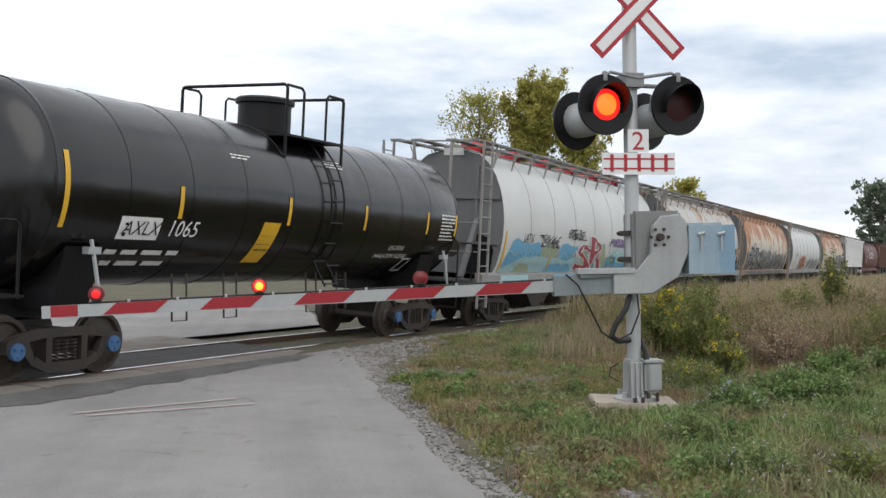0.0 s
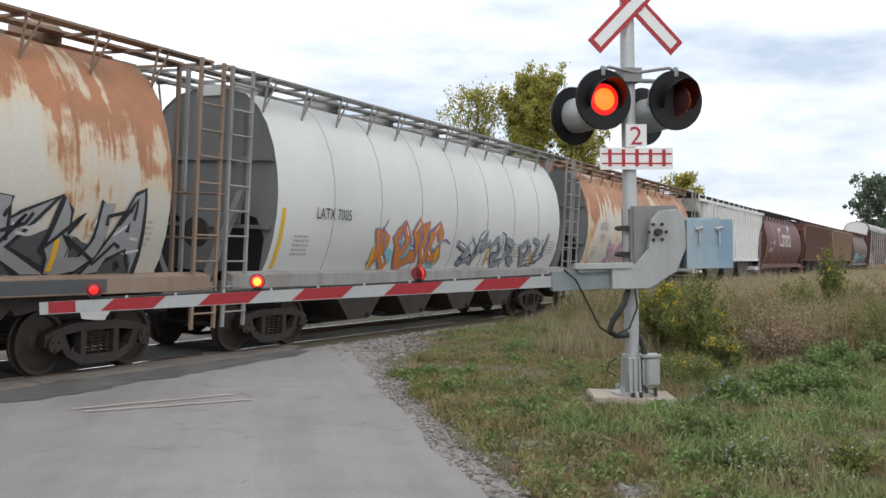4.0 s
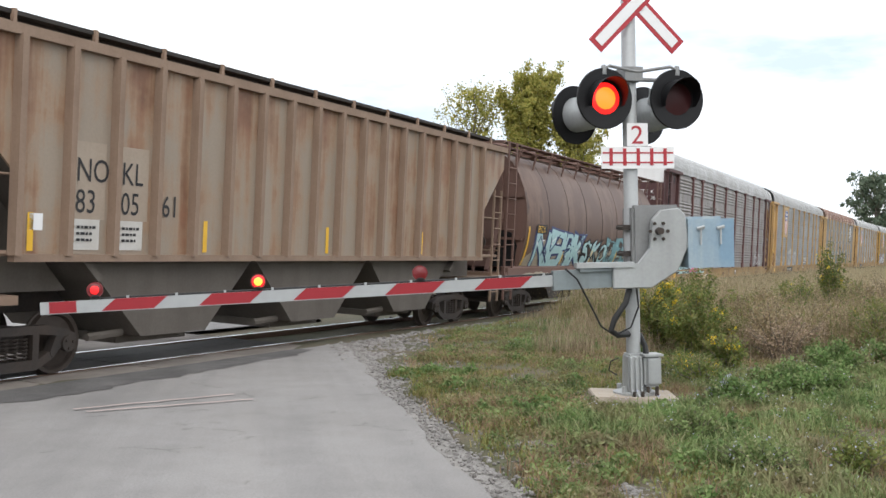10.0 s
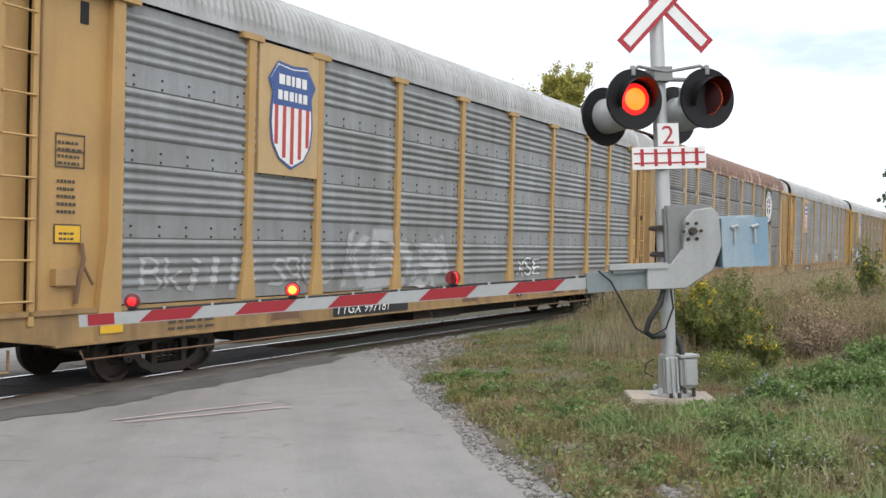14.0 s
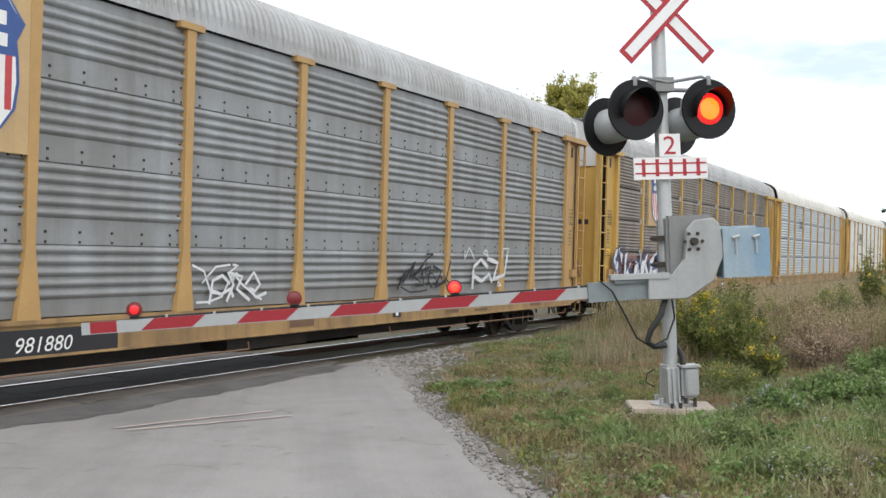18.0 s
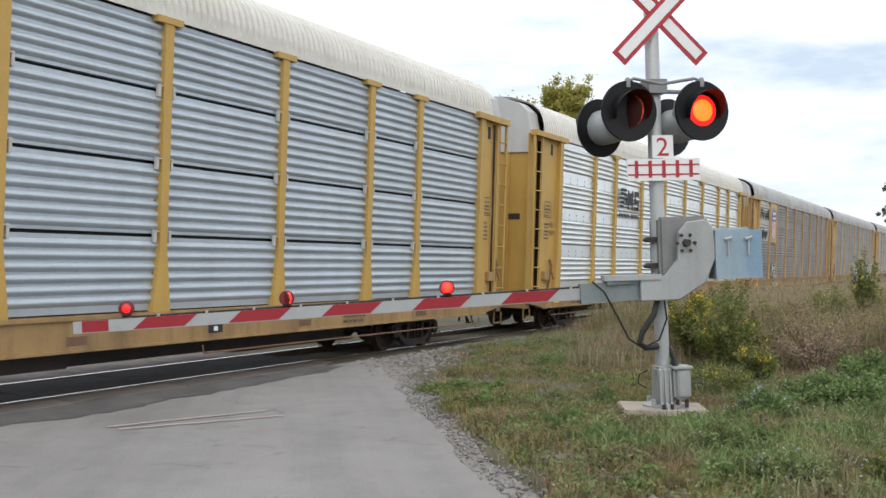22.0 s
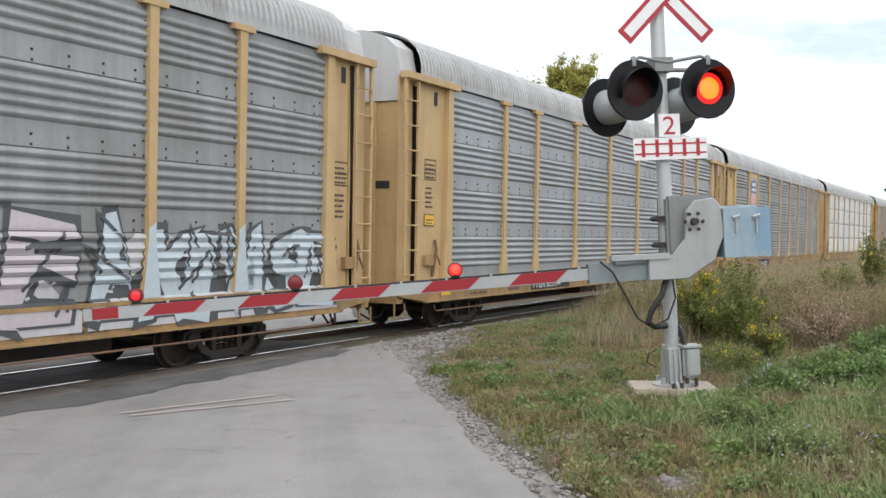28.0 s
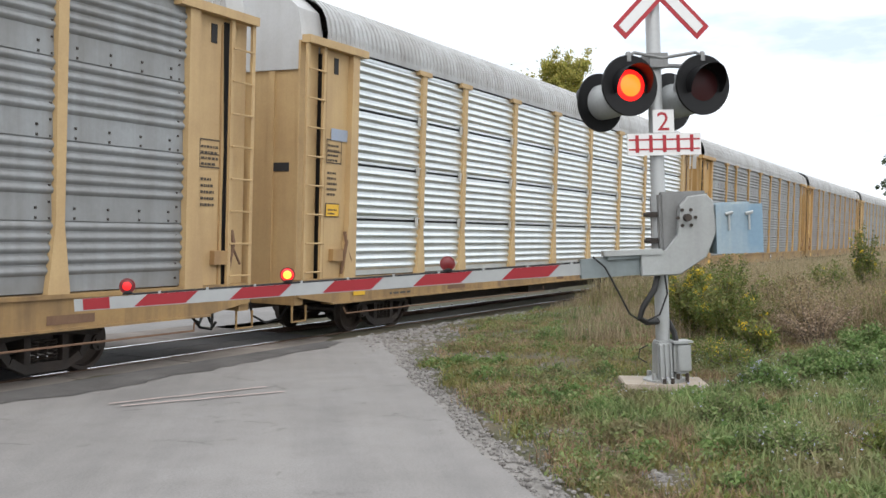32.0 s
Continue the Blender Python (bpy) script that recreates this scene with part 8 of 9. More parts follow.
LUSH_SPOTS = ((11.4, -10.9, 1.2, 0.5), (8.8, -10.5, 0.5, 0.35), (7.7, -11.2, 0.6, 0.4), (12.6, -11.5, 1.4, 0.5), (10.3, -9.6, 1.3, 0.7), (11.3, -9.8, 0.5, 0.4), (8.9, -10.75, 0.8, 0.5), (15.4, -10.8, 1.9, 0.8), (13.2, -11.2, 1.6, 0.7), (22.5, -3.9, 2.6, 0.7), (13.6, -9.6, 0.9, 0.5), (18.4, -5.6, 1.5, 0.5), (7.4, -11.4, 0.7, 0.4))
BARE_SPOTS = ((14.0, -5.7, 1.0, 1.1), (12.9, -7.1, 1.0, 0.3), (7.1, -10.3, 0.5, 0.25), (14.2, -6.45, 1.0, 0.35), (13.2, -7.2, 0.9, 0.25), (7.9, -9.6, 0.35, 0.2), (7.2, -10.2, 0.5, 0.25), (17.5, -4.6, 1.6, 0.35), (8.6, -8.9, 0.3, 0.15))


def near_spot(x, y, spots):
    return max(1.0 - ((x - u) / (1.25 * p)) ** 2 - ((y - v) / (1.25 * q)) ** 2 for u, v, p, q in spots)


def plants():
    rnd = random.Random(3)

    def edge(a):
        return 0.56 + 0.14 * max(0.0, min(1.0, 1.5 - a)) + 0.30 * noise.noise((a * 0.7, 9.0, 0)) + 0.14 * noise.noise((a * 2.3, 3.0, 0)) + (0.35 * max(0, a - 4.5) if a < 9 else 1.6)

    def seen(x, y):
        return y > -12.7 and 5.2 < x < 30

    def grown(x, y, a, s, r):
        return seen(x, y) and s > edge(a) * r.uniform(0.8, 1.15) and near_spot(x, y, BARE_SPOTS) < r.uniform(0.3, 1.0) and math.hypot(x - 11.7, y + 9.0) > 0.62 and math.hypot(x - 11.15, y + 9.17) > 0.5

    def tuft(sp, n, spread, h0, h1, w0, w1):
        out = []
        for x, y, r in sp:
            k = 0.6 + 0.8 * r.random()
            for _ in range(n):
                px, py = x + r.gauss(0, spread), y + r.gauss(0, spread)
                out.append((px, py, ground_z(px, py), r.uniform(h0, h1) * k, r.uniform(w0, w1)))
        return out

    # olive and red-brown short growth in patches
    sp = sown(30000, 7, -7, 20, 0.2, 12, lambda x, y, a, s, r: grown(x, y, a, s, r) and patch(x, y, 0.8) > r.uniform(-0.55, 0.35))
    blades("short_grass", tuft(sp, 5, 0.035, 0.03, 0.11, 0.004, 0.008), GRASS, "short olive green verge grass", "grass", 1, 1.1)
    sp = sown(17000, 17, -7, 20, 0.2, 12, lambda x, y, a, s, r: grown(x, y, a, s, r) and patch(x, y, 0.7, 21) > r.uniform(-0.25, 0.45) and near_spot(x, y, LUSH_SPOTS) < 0.5)
    blades("withered_grass", tuft(sp, 5, 0.05, 0.04, 0.14, 0.003, 0.006), WITHER, "withered reddish brown short grass", "grass", 6, 1.2)
    sp = sown(6500, 8, -7, 20, 0.5, 12, lambda x, y, a, s, r: grown(x, y, a, s, r) and near_spot(x, y, LUSH_SPOTS) + 0.6 * patch(x, y, 0.9, 3) > r.uniform(0.0, 0.7))
    blades("lush_grass", tuft(sp, 7, 0.05, 0.05, 0.20, 0.004, 0.009), GRASS_LUSH, "lush blue-green grass tufts", "grass", 2, 0.95)
    # thinner growth of the verge behind the viewer
    sp = sown(9000, 77, -26, -4, 0.5, 13, lambda x, y, a, s, r: s > edge(a) and (x < 5.4 or y < -12.5) and patch(x, y, 0.8) > r.uniform(-0.55, 0.35))
    blades("verge_grass", tuft(sp, 5, 0.07, 0.05, 0.14, 0.005, 0.009), GRASS, "short olive green verge grass further along the road", "grass", 78, 1.1)
    # broad-leaved clover and plantain close to the soil
    sp = sown(9000, 12, -7, 20, 0.4, 12, lambda x, y, a, s, r: grown(x, y, a, s, r) and patch(x, y, 0.9, 6) + 0.6 * max(0, near_spot(x, y, LUSH_SPOTS)) > r.uniform(-0.15, 0.6))
    cl = [(x + r.gauss(0, 0.08), y + r.gauss(0, 0.08), ground_z(x, y) + r.uniform(0.01, 0.13)) for x, y, r in sp for _ in range(8)]
    tagged(leaves("clover", cl, 0.021, GRASS_LUSH, 13), "low broad-leaved clover between the grass", "weeds", kind="stuff")
    sp = sown(5000, 32, -7, 20, 0.4, 12, lambda x, y, a, s, r: grown(x, y, a, s, r) and patch(x, y, 1.1, 16) > r.uniform(-0.1, 0.5))
    cl = [(x + r.gauss(0, 0.09), y + r.gauss(0, 0.09), ground_z(x, y) + r.uniform(0.01, 0.12)) for x, y, r in sp for _ in range(8)]
    tagged(leaves("small_weeds", cl, 0.018, BUSH, 33), "small olive and yellowing weeds between the grass", "weeds", kind="stuff")
    # mounds of broad-leaved weeds
    sp = sown(420, 52, -7, 16, 0.5, 9, lambda x, y, a, s, r: grown(x, y, a, s, r) and 0.9 * patch(x, y, 0.8, 30) + 1.1 * max(0, near_spot(x, y, LUSH_SPOTS)) > r.uniform(0.0, 0.8))
    cl, sz = [], []
    for x, y, r in sp:
        w, h = r.uniform(0.08, 0.26), r.uniform(0.06, 0.22)
        for _ in range(int(900 * w)):
            a, q = r.uniform(0, 6.283), math.sqrt(r.random())
            cl.append((x + math.cos(a) * q * w, y + math.sin(a) * q * w, ground_z(x, y) + h * (1 - q * q) * r.uniform(0.55, 1.0) + 0.015))
            sz.append(r.uniform(0.016, 0.034))
    tagged(leaves("leafy_weeds", cl, sz, BROADLEAF, 53), "low mounds of bright broad-leaved weeds", "weeds", kind="stuff")
    sp = sown(500, 14, -7, 16, 0.8, 12, lambda x, y, a, s, r: seen(x, y) and patch(x, y, 0.4, 9) + near_spot(x, y, LUSH_SPOTS) > 0.2)
    cl = [(x + r.gauss(0, 0.03), y + r.gauss(0, 0.03), ground_z(x, y) + r.uniform(0.08, 0.24)) for x, y, r in sp for _ in range(2)]
    tagged(leaves("small_flowers", cl, 0.012, PALE, 15), "scattered pale blue and white small flowers", "flowers", kind="stuff")
    sp = sown(4200, 9, 2, 30, 1.0, 14, lambda x, y, a, s, r: patch(x, y, 0.5, 5) > r.uniform(-0.15, 0.4) and s > edge(a) + 0.5 and (x > 16.0 + 2.2 * patch(x, y, 0.6, 8) + r.uniform(-1.5, 1.5)) and y < 0.378 * x - 12.3 + r.gauss(0, 0.25))
    blades("dry_grass", tuft(sp, 5, 0.09, 0.12, 0.50, 0.0025, 0.005), DRY, "tall dry straw-coloured grass", "grass", 3, 0.7)
    # field of pale grass towards the horizon
    spots = []
    while len(spots) < 45000:
        x = 38 + 180 * rnd.random() ** 1.7
        y = -3.4 - x * x / (2 * R) - rnd.random() ** 1.4 * (10 + x * 0.35)
        spots.append((x, y, -0.05, rnd.uniform(0.65, 1.05) * (1 + 0.3 * patch(x, y, 0.2)), rnd.uniform(0.006, 0.012) * (1 + x / 40)))
    while len(spots) < 60000:
        x = 26 + 70 * rnd.random() ** 1.5
        y = -3.1 - x * x / (2 * R) - rnd.random() ** 1.3 * 6.0
        spots.append((x, y, -0.05, rnd.uniform(0.7, 1.25) * (1 + 0.3 * patch(x, y, 0.3)), rnd.uniform(0.005, 0.009)))
    blades("field_grass", spots, FIELD, "pale ripe grass of the field beyond the verge", "grass", 4, 0.5)
    # tall weeds, brown and olive mixed, thick towards the field, thinning out in front
    for name, material, label, count, seed, hh in (("russet_weeds", RUSSET, "brown seed-laden weeds past flowering", 11000, 5, (0.4, 1.4)),
                                                   ("olive_weeds", BUSH, "olive green leafy weeds", 17000, 25, (0.3, 1.2)),
                                                   ("rosy_weeds", ROSY, "rosy brown dried weeds", 6000, 45, (0.45, 1.35)),
                                                   ("straw_weeds", DRY, "straw-coloured weed stalks", 9000, 35, (0.5, 1.4))):
        spots = []
        while len(spots) < count:
            x = 14.5 + 26 * rnd.random() ** 1.25
            y = rnd.uniform(-9.0 - 0.42 * (x - 8), -3.4 if x > 24 else -6.6)
            a, s = to_road(x, y)
            grow = (s - 5.0 - max(0, 20 - x) * 0.72 - 1.5 * patch(x, y, 0.5)) / 1.6
            if rnd.random() > grow:
                continue
            if patch(x, y, 0.45, seed) > rnd.uniform(-0.7, 0.3):
                spots.append((x, y, ground_z(x, y), rnd.uniform(*hh) * (0.8 + 0.4 * patch(x, y, 0.7, 2)) * min(1.0, 0.45 + 0.55 * grow), rnd.uniform(0.003, 0.006)))
        blades(name, spots, material, label, "weeds", seed, 0.45)
        cs = [(p[0] + rnd.gauss(0, 0.07), p[1] + rnd.gauss(0, 0.07), p[2] + p[3] * rnd.uniform(0.2, 0.98)) for p in spots for _ in range(4)]
        tagged(leaves(name + "_leaves", cs, 0.020 if material is not BUSH else 0.026, material, seed + 1), "small leaves and seed heads of " + label.split(" ", 1)[1], "weeds", kind="stuff")


def bush(x, y, h, w, leaf, count, label, blossom=None, seed=1, category="bush", size=0.035, bloom=1.0):
    rnd = random.Random(seed)
    b = thing("bush", pose(x, y, ground_z(x, y)), label, category)
    bm = bmesh.new()
    tips = []
    for k in range(34):
        a, rr = rnd.uniform(0, 6.283), w * rnd.random() ** 0.6
        tip = Vector((math.cos(a) * rr, math.sin(a) * rr, h * rnd.uniform(0.6, 1.05) * (1 - 0.35 * (rr / w) ** 2)))
        mid = Vector((tip.x * 0.45, tip.y * 0.45, tip.z * 0.6))
        tube(bm, [(tip.x * 0.2, tip.y * 0.2, -0.05), mid, tip], [0.010, 0.007, 0.003], 4)
        tips.append((Vector((tip.x * 0.2, tip.y * 0.2, 0)), mid, tip))
    part("stem", bm, BARK, b)
    cs = []
    for _ in range(count):
        p, q, r_ = rnd.choice(tips)
        t = rnd.random() ** 0.7
        c = p.lerp(q, t * 2) if t < 0.5 else q.lerp(r_, t * 2 - 1)
        cs.append((c.x + rnd.gauss(0, 0.075 * w), c.y + rnd.gauss(0, 0.075 * w), max(0.03, c.z + rnd.gauss(0, 0.05))))
    leaves("foliage", cs, size, leaf, seed + 1, b)
    if blossom is not None:
        # plumes and heads of blossom on some of the stems
        cs = []
        heads = rnd.sample(tips, max(4, int(len(tips) * min(0.75, 0.5 * bloom))))
        for _, mid, tip in heads:
            for _ in range(int(26 * bloom) + 4):
                u = rnd.random() ** 2 * 0.35
                c = tip.lerp(mid, u)
                sp = 0.018 + 0.06 * u
                cs.append((c.x + rnd.gauss(0, sp), c.y + rnd.gauss(0, sp), c.z + rnd.gauss(0.01, sp)))
        leaves("blossom", cs, size * 0.62, blossom, seed + 2, b)
    return b


def tree(x, y, h, w, leaf, count, label, seed, size=0.16, low=0.25, z=-0.05, slim=1.0, steep=1.0):
    """Tapered trunk, rising limbs and a loose crown of small leaves."""
    rnd = random.Random(seed)
    t = thing("tree", pose(x, y, z), label, "tree")
    bm = bmesh.new()
    lean_ = Vector((rnd.uniform(-0.03, 0.03), rnd.uniform(-0.03, 0.03), 1))
    trunk = [Vector((lean_.x * k * h / 8 + rnd.gauss(0, 0.01 * h) * (k > 0), lean_.y * k * h / 8 + rnd.gauss(0, 0.01 * h) * (k > 0), k * h / 8)) for k in range(9)]
    tube(bm, trunk, [0.018 * h * (1 - 0.11 * k) for k in range(9)], 8)
    limbs = []
    for k in range(64):
        f = rnd.uniform(low, 0.97)
        i = min(int(f * 8), 7)
        root = trunk[i].lerp(trunk[i + 1], f * 8 - i)
        a = rnd.uniform(0, 6.283)
        reach = w * (0.35 + 0.75 * math.sin(math.pi * min(1, (f - low) / (1 - low) * 0.85 + 0.12))) * rnd.uniform(0.55, 1.15) * slim
        rise = reach * rnd.uniform(0.9, 2.0) * steep
        tip = root + Vector((math.cos(a) * reach, math.sin(a) * reach, min(rise, h * 1.02 - root.z)))
        mid = root.lerp(tip, 0.5) + Vector((0, 0, 0.08 * reach))
        tube(bm, [root, mid, tip], [0.005 * h * (1.2 - f), 0.003 * h * (1.2 - f), 0.0008 * h], 5)
        limbs.append((root, mid, tip, reach))
    part("trunk", bm, BARK, t)
    cs = []
    clumps = []
    for root, mid, tip, reach in limbs:
        for _ in range(9):
            u = rnd.uniform(0.25, 1.1)
            c = root.lerp(mid, u * 2) if u < 0.5 else mid.lerp(tip, u * 2 - 1)
            clumps.append((c + Vector((rnd.gauss(0, 0.12), rnd.gauss(0, 0.12), rnd.gauss(0, 0.1))) * reach, rnd.uniform(0.05, 0.17) * (w * 0.5 + 0.5)))
    for _ in range(count):
        c, r_ = rnd.choice(clumps)
        cs.append((c.x + rnd.gauss(0, r_), c.y + rnd.gauss(0, r_), max(0.5, c.z + rnd.gauss(0, r_ * 1.1))))
    leaves("crown", cs, size, leaf, seed + 1, t, 0.6)
    return t


def far_woods():
    rnd = random.Random(17)
    cs = []
    for _ in range(26000):
        ang = radians(rnd.uniform(24, 118))
        d = rnd.uniform(105, 150)
        x, y = d * math.cos(ang), -12 + d * math.sin(ang)
        hgt = (4.2 + 2.2 * patch(x, y, 0.05)) * rnd.random() ** 0.6
        cs.append((x, y, max(0.2, hgt)))
    ob = leaves("far_woods", cs, 0.55, FAR_LEAF, 18)
    tagged(ob, "distant dark green line of woods", "woods", kind="stuff")


def stones():
    rnd = random.Random(29)
    ico = [Vector(v).normalized() for v in ((0, 1, 1.6), (0, -1, 1.6), (0, 1, -1.6), (0, -1, -1.6), (1, 1.6, 0), (-1, 1.6, 0), (1, -1.6, 0), (-1, -1.6, 0), (1.6, 0, 1), (-1.6, 0, 1), (1.6, 0, -1), (-1.6, 0, -1))]
    faces0 = [(0, 1, 8), (0, 8, 4), (0, 4, 5), (0, 5, 9), (0, 9, 1), (1, 6, 8), (8, 6, 10), (8, 10, 4), (4, 10, 2), (4, 2, 5), (5, 2, 11), (5, 11, 9), (9, 11, 7), (9, 7, 1), (1, 7, 6), (3, 6, 7), (3, 7, 11), (3, 11, 2), (3, 2, 10), (3, 10, 6)]
    verts, faces = [], []

    def stone(x, y, z, r):
        n = len(verts)
        sc = (r * rnd.uniform(0.7, 1.4), r * rnd.uniform(0.7, 1.4), r * rnd.uniform(0.45, 0.9))
        a = rnd.uniform(0, 6.283)
        ca, sa = math.cos(a), math.sin(a)
        for v in ico:
            k = rnd.uniform(0.8, 1.2)
            px, py, pz = v.x * sc[0] * k, v.y * sc[1] * k, v.z * sc[2] * k
            verts.append((x + px * ca - py * sa, y + px * sa + py * ca, z + pz))
        faces.extend(tuple(n + i for i in f) for f in faces0)

    # heap at the end of the crossing surface
    count = 0
    while count < 1500:
        x, y = rnd.uniform(12.8, 24), rnd.uniform(-5.6, -1.9)
        a, s = to_road(x, y)
        if s < -0.15 or (x < 15.6 and y > -2.5):
            continue
        lim = 2.4 - 0.2 * abs(x - 16)
        if rnd.random() < max(0.02, min(1, (y + 2.2 + lim) / 1.6)):
            stone(x, y, -0.05 + rnd.uniform(0, 0.05), rnd.uniform(0.02, 0.055))
            count += 1
    for _ in range(2600):
        s_ = rnd.uniform(15.5, 60)
        off = -rnd.uniform(1.0, 2.7) if rnd.random() < 0.8 else rnd.uniform(-0.6, 2.4)
        p = on_track(s_, off, -0.16 - max(0, abs(off) - 1.8) * 0.3)
        stone(p.x, p.y, p.z + rnd.uniform(-0.01, 0.04), rnd.uniform(0.03, 0.06))
    for u, v, p, q in BARE_SPOTS:
        for _ in range(int(520 * p * q) + 40):
            x, y = u + rnd.gauss(0, 0.55 * p), v + rnd.gauss(0, 0.6 * q)
            stone(x, y, ground_z(x, y) + 0.004, rnd.uniform(0.012, 0.034))
    # crumbs along the road's edge
    for _ in range(3000):
        a = rnd.uniform(-5, 9)
        s = abs(rnd.gauss(0.30, 0.30)) + edge_wobble(a)
        p = road_pt(a, s)
        stone(p[0], p[1], -0.015, rnd.uniform(0.006, 0.024))
    ob = raw("ballast_stones", verts, faces, STONE)
    tagged(ob, "loose grey crushed stones by the crossing", "stones", kind="stuff")


def road_details():
    g = Graph("gravel_shoulder")
    a, b = g.noise(48, 4, 0.75), g.noise(2.0, 5)
    c = g.mix(g.ramp(b, 0.35, 0.65), (0.20, 0.19, 0.175), (0.30, 0.285, 0.265))
    c = g.mix(g.mul(g.ramp(a, 0.42, 0.68), 0.75), c, (0.10, 0.093, 0.085))
    gm = g.done(c, 0.95, 0, a, 0.012)
    bm = bmesh.new()
    grid = []
    for k in range(130):
        al = -30 + 43 * k / 129
        wide = 1.0 + 0.25 * noise.noise((al, 2.0, 0)) + max(0, al - 5) * 0.5
        line = []
        for j in range(7):
            s = -0.08 + wide * j / 6 + edge_wobble(al) * (1 - j / 6)
            p = road_pt(al, s)
            line.append(bm.verts.new((p[0], p[1], (-0.012 if j < 2 else -0.012 - 0.012 * (j - 1)) + 0.012 * noise.noise((p[0] * 3, p[1] * 3, 0)))))
        grid.append(line)
    for q, r in zip(grid, grid[1:]):
        for j in range(6):
            bm.faces.new((q[j], q[j + 1], r[j + 1], r[j]))
    bmesh.ops.bisect_plane(bm, geom=bm.verts[:] + bm.edges[:] + bm.faces[:], plane_co=(0, -1.96, 0), plane_no=(0, 1, 0), clear_outer=True)
    tagged(part("gravel_shoulder", bm, gm, None), "grey gravel shoulder between asphalt and grass", "shoulder", kind="structure")
    # darker patch of asphalt against the track, its colour deepened for the shade beside the train
    g = Graph("patched_asphalt")
    a, b = g.noise(70, 4, 0.75), g.noise(1.4, 6, 0.6)
    c = g.mix(g.ramp(b, 0.35, 0.7), (0.058, 0.055, 0.053), (0.135, 0.129, 0.124))
    c = g.mix(g.mul(g.ramp(a, 0.4, 0.7), 0.4), c, (0.07, 0.068, 0.066))
    pm = g.done(c, 0.85, 0, a, 0.006)
    bm = bmesh.new()
    lo, hi = [], []
    for k in range(70):
        x = 2.0 + 13.4 * k / 69
        w = 0.62 + 0.4 * noise.noise((x * 0.6, 0, 3)) + 0.2 * noise.noise((x * 2.4, 0, 3)) + 0.09 * noise.noise((x * 7.0, 0, 3)) - 0.35 * max(0, (x - 11.5) / 3)
        lo.append(bm.verts.new((x, -1.94 - max(w + 0.25, 0.08), 0.0075)))
        hi.append(bm.verts.new((x, -1.94, 0.009)))
    for i in range(69):
        bm.faces.new((lo[i], lo[i + 1], hi[i + 1], hi[i]))
    tagged(part("asphalt_patch", bm, pm, None), "dark patched asphalt along the track, deepened for train shade", "asphalt patch", kind="structure")
    faint = paint("faded_pink_paint", (0.50, 0.385, 0.35), (0.32, 0.27, 0.25), 0.4, 0.9)
    for p, q in (((8.25, -3.86, 0), (10.01, -4.65, 0)), ((8.18, -4.11, 0), (9.75, -5.1, 0))):
        bm = bmesh.new()
        p, q = Vector(p), Vector(q)
        d = (q - p).normalized()
        nrm = Vector((-d.y, d.x, 0))
        prev = None
        for k in range(20):
            c_ = p.lerp(q, k / 19) + nrm * 0.03 * noise.noise((k * 0.4, p.x, 0))
            pair = [bm.verts.new((c_.x + nrm.x * w_, c_.y + nrm.y * w_, 0.017)) for w_ in (-0.022, 0.022)]
            if prev:
                bm.faces.new((prev[0], pair[0], pair[1], prev[1]))
            prev = pair
        tagged(part("paint_line", bm, faint, None), "faded pinkish paint line on the asphalt", "road marking", "faded paint lines", "structure")


road_details()
stones()
plants()
bush(18.3, -7.7, 1.35, 0.7, BUSH, 9000, "dense green bush topped with yellow goldenrod plumes", GOLD, 41, "bush", 0.030, 2.4)
bush(17.6, -8.5, 1.15, 0.7, BUSH, 9000, "leafy olive-green bush with goldenrod plumes", GOLD, 45, "bush", 0.030, 0.7)
bush(20.3, -8.0, 1.5, 0.8, BUSH, 6000, "tall green bush behind the goldenrod", None, 46, "bush", 0.028)
bush(14.7, -9.55, 0.66, 0.34, BUSH, 1300, "low sparse bush with large yellow flowers", GOLD, 49, "bush", 0.034, 0.42)
bush(13.3, -9.5, 0.38, 0.5, BUSH, 1600, "sparse low weeds with single yellow flowers", GOLD, 50, "weeds", 0.024, 0.22)
bush(22.2, -9.0, 1.1, 0.9, RUSSET, 5500, "brownish bush with fading leaves", None, 47, "bush", 0.026)
bush(19.4, -10.0, 0.95, 0.9, DRY, 4200, "straw-brown bush of dried stalks", None, 48, "bush", 0.022)
bush(17.2, -10.0, 0.85, 0.8, ROSY, 3600, "rosy brown seed-laden weed thicket", None, 51, "bush", 0.022)
bush(26.0, -10.0, 2.15, 0.42, BUSH, 3600, "slender young shrub with yellow-green top", GOLD, 53, "shrub", 0.034, 0.6)
bush(24.0, -9.4, 1.35, 0.6, BUSH, 3600, "olive green shrub among tall weeds", None, 55, "shrub", 0.028)
bush(19.6, -11.25, 0.95, 0.6, BUSH, 3600, "leafy green shrub with yellow tips at the weedy edge", GOLD, 56, "shrub", 0.028, 0.5)
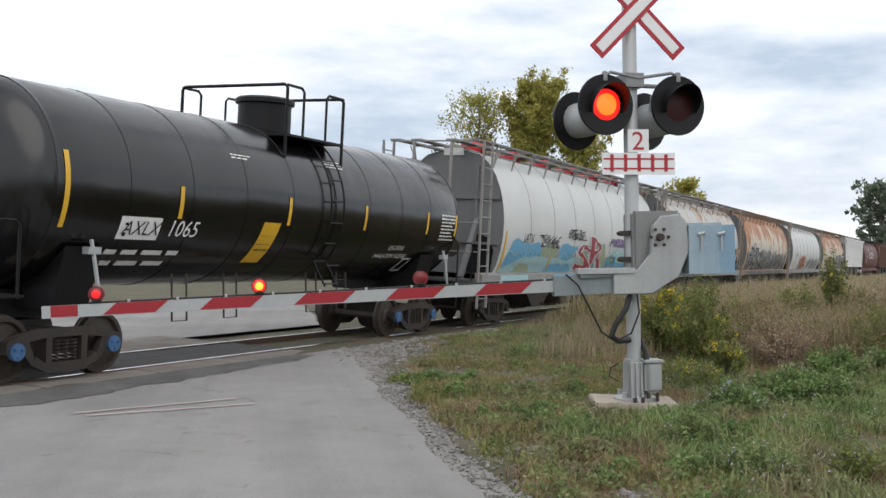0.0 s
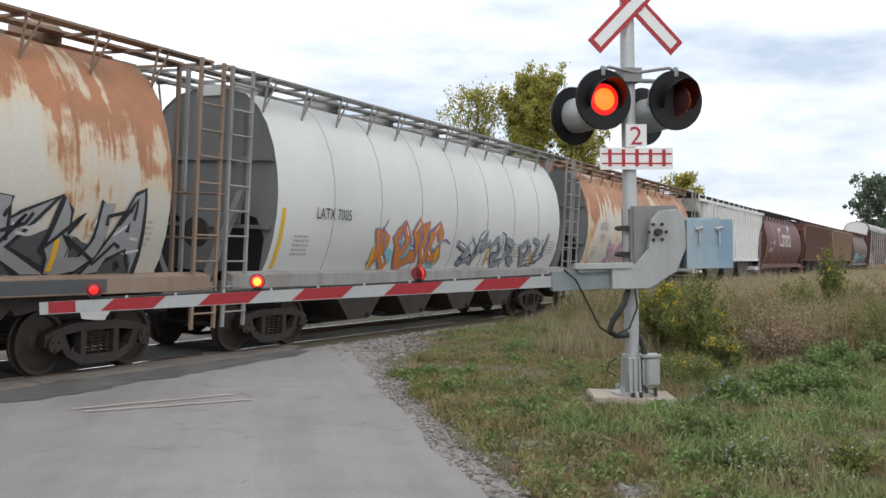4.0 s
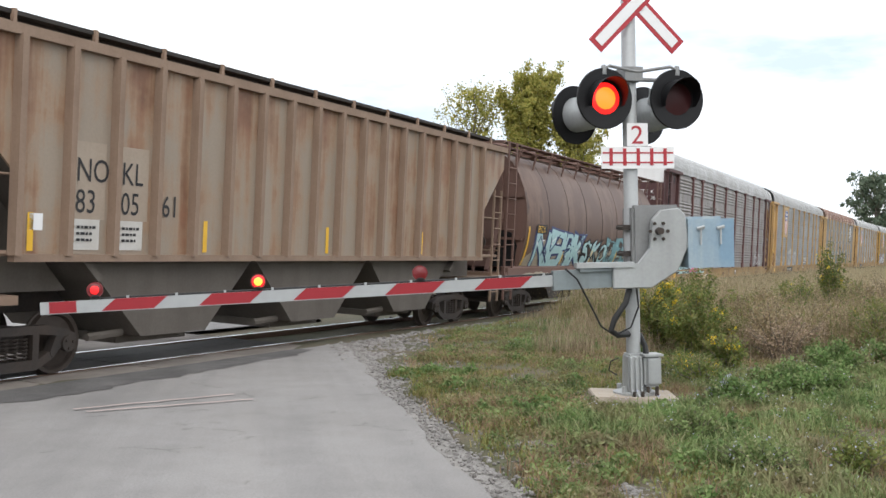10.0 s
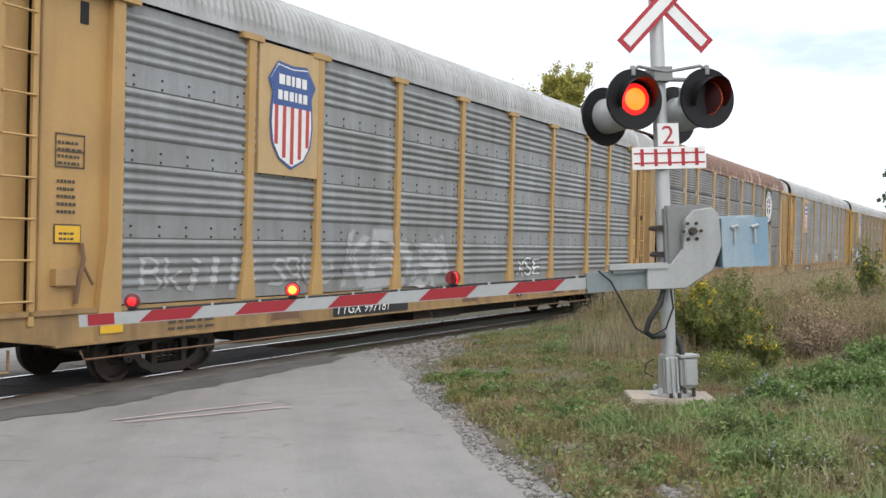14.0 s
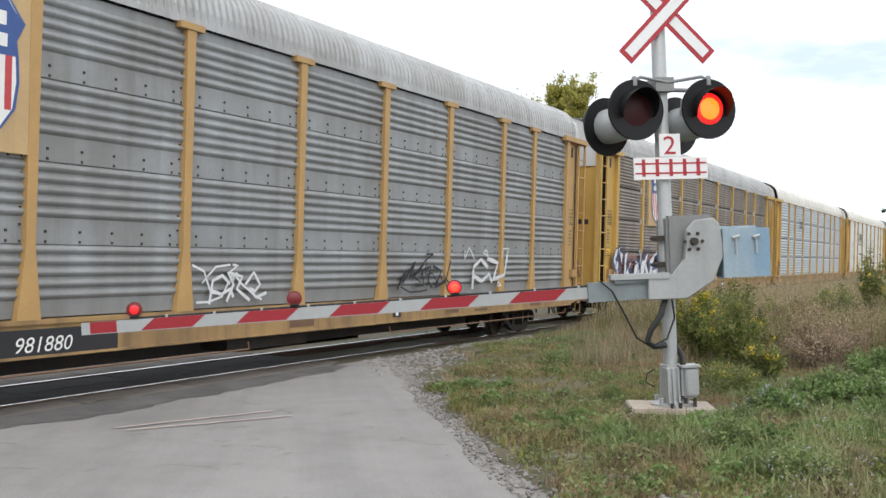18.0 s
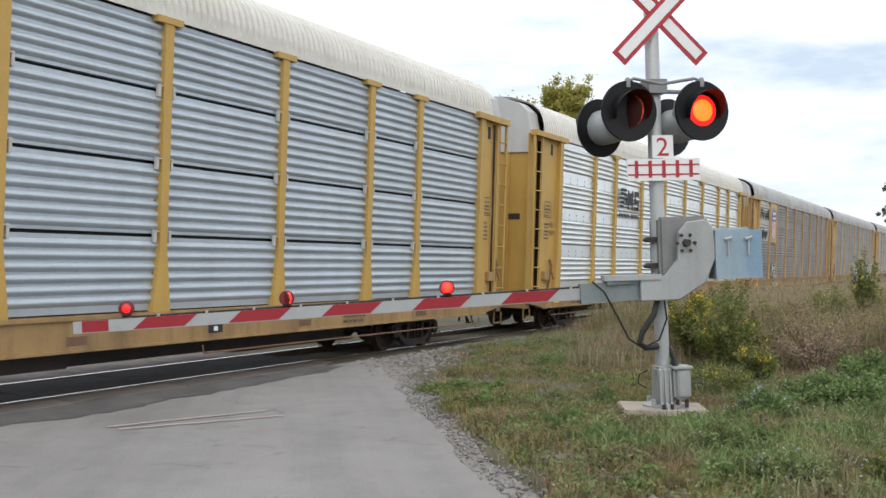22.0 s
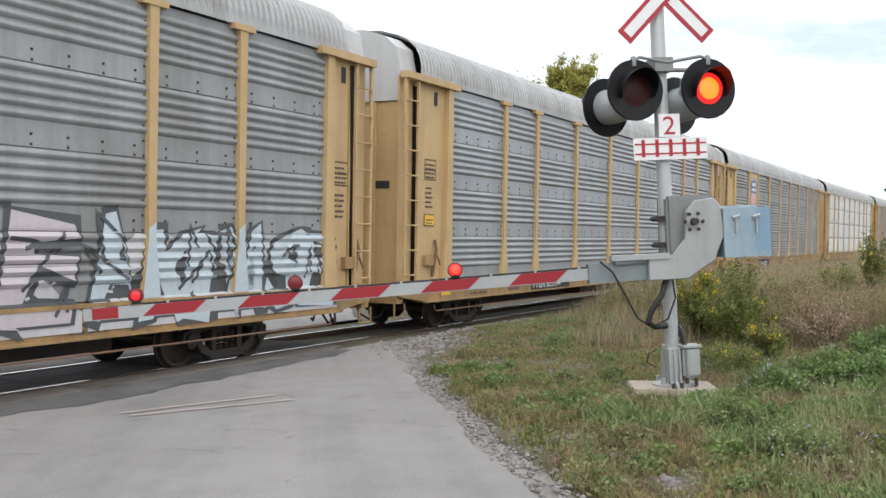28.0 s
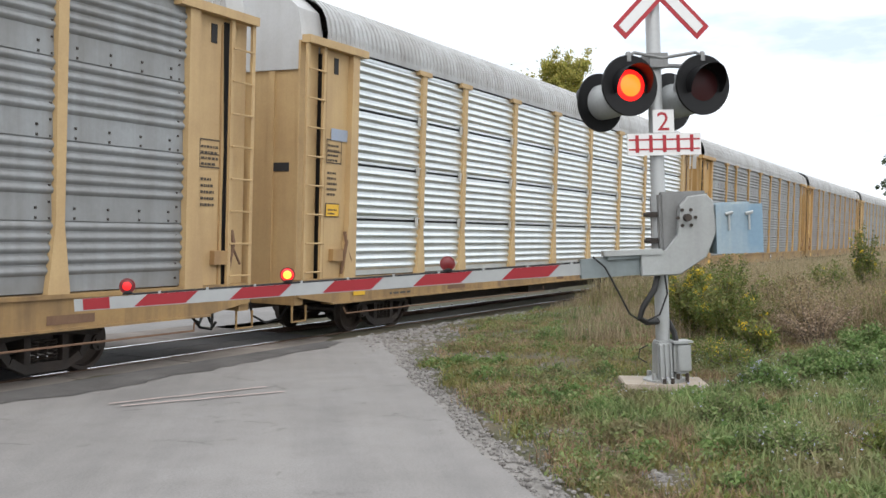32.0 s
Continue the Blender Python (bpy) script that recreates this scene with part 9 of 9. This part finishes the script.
# thickets of tall weeds past flowering, in the rough growth towards the field
WEED_RND = random.Random(131)
for k in range(22):
    far = WEED_RND.uniform(16.5, 31)
    bear = radians(WEED_RND.uniform(1.0, 9.5))
    leaf, words = ((RUSSET, "russet"), (BUSH, "olive green"), (BUSH, "yellowing green"), (DRY, "straw-coloured"))[k % 4]
    tall = WEED_RND.uniform(0.75, 1.35)
    bush(far * math.cos(bear), -12.17 + far * math.sin(bear), tall, WEED_RND.uniform(0.35, 0.7), leaf, 2600, "thicket of " + words + " weeds past flowering", GOLD if k % 4 == 1 else None, 140 + k, "weeds", 0.026, 0.25)
bush(15.6, -10.9, 0.5, 0.6, BROADLEAF, 4200, "low clump of fresh green weeds", None, 57, "weeds", 0.030)
bush(13.2, -11.0, 0.40, 0.5, BROADLEAF, 3400, "low clump of leafy green weeds", PALE, 61, "weeds", 0.028, 0.4)
bush(11.7, -10.25, 0.36, 0.45, BROADLEAF, 3000, "leafy bright green weed clump with small white flowers", PALE, 63, "weeds", 0.026, 0.5)
bush(13.0, -10.6, 0.42, 0.5, BROADLEAF, 3200, "spreading bright green weed clump", None, 64, "weeds", 0.028)
bush(9.3, -10.25, 0.36, 0.26, GRASS_LUSH, 2400, "feathery green weed beside the signal's footing", None, 62, "weeds", 0.022)
bush(8.15, -10.95, 0.32, 0.36, GRASS_LUSH, 3200, "low clump of chicory with pale blue flowers", PALE, 65, "weeds", 0.020, 0.35)
bush(8.6, -11.6, 0.28, 0.30, BUSH, 2000, "low clump of chicory and olive weeds", PALE, 66, "weeds", 0.020, 0.35)
bush(17.0, -11.6, 0.55, 0.6, BROADLEAF, 4200, "bright green weed clump in the verge", PALE, 69, "weeds", 0.030, 0.3)
bush(14.4, -9.0, 0.34, 0.5, BUSH, 2600, "low olive weed clump behind the signal", GOLD, 67, "weeds", 0.020, 0.4)
tree(56.3, 8.9, 12.0, 1.6, TREE_LEAF, 46000, "tall poplar turning yellow-green behind the train", 71, 0.085, steep=1.4)
tree(54.7, 11.9, 11.2, 1.7, TREE_LEAF, 8500, "sparse half-bare poplar with yellow-green leaves", 75, 0.075, steep=1.25)
tree(57.2, 6.5, 9.4, 1.6, TREE_LEAF, 26000, "lower yellow-green tree behind the train", 79, 0.085, steep=1.2)
tree(76.3, 4.5, 7.6, 1.4, TREE_LEAF, 3600, "small tree with yellowing leaves beside the track", 83, 0.13)
tree(213.0, -2.2, 17.6, 4.2, FAR_LEAF, 7000, "tall distant hazy green tree beyond the field", 87, 0.36, 0.12, -1.0)
tree(218.0, -8.0, 15.0, 3.6, FAR_LEAF, 5000, "distant hazy green tree beyond the field", 91, 0.36, 0.12, -1.0)
far_woods()

# ---------------------------------------------------------------- what moves
def run_of(t):
    """Metres that the train has gone at t seconds."""
    return 16.07 * t - 0.35 * max(0.0, t - 11) - 0.35 * max(0.0, t - 28)


SWITCH = [0.35, 1.03, 1.75, 2.45, 3.2, 3.9, 4.62, 5.34, 6.2, 6.8, 7.55, 8.27, 9.0, 9.7, 10.4, 11.05, 11.75, 12.45, 13.2, 13.88, 14.6, 15.3, 16.05, 16.75,
          17.5, 18.25, 19.2, 19.75, 20.5, 21.2, 21.9, 22.65, 23.35, 24.15, 24.8, 25.5, 26.22, 26.95, 27.7, 28.4, 29.2, 29.87, 30.6, 31.3]


def motions():
    times = [0.5 * k for k in range(65)]
    for car, S, LEN in TRAIN:
        rows = []
        for t in times:
            mid = S + LEN / 2 - run_of(t)
            rows.append((t, rail_pose(mid) @ pose(-LEN / 2, 0, 0)))
        walk(car, rows)
    place = {car: S for car, S, LEN in TRAIN}
    for w, dx, r, car, x in SPIN:
        def passed(t):
            return place[car] + x + dx - run_of(t)
        # turn while the wheel is near; far off it stands still in its car
        frames = [k / FPS for k in range(0, int(32 * FPS) + 1) if -4 < passed(k / FPS) < 42]
        rows = []
        if not frames or len(frames) < 3:
            continue
        if frames[0] > 0.05:
            rows.append((0.0, pose(dx, 0, r)))
        turn0 = run_of(frames[0])
        for t in frames:
            rows.append((t, pose(dx, 0, r, 0, -math.degrees((run_of(t) - turn0) / r), 0)))
        if frames[-1] < 31.95:
            rows.append((32.0, rows[-1][1]))
        walk(w, rows)
    for el, home, group in FLIP:
        ahead = 0.05
        lit = group == 0
        rows = [(0.0, pose(*home, 0, 0, 0 if lit else 180))]
        ang = 0 if lit else 180
        for s in SWITCH:
            lit = not lit
            t0 = s - 0.14 if lit else s + ahead
            f0 = round(t0 * FPS)
            for k, f in ((0, 0), (1, 60), (2, 120), (3, 180)):
                rows.append(((f0 + k) / FPS, pose(*home, 0, 0, ang + f)))
            ang += 180
        rows.append((32.0, pose(*home, 0, 0, ang)))
        walk(el, rows)


motions()
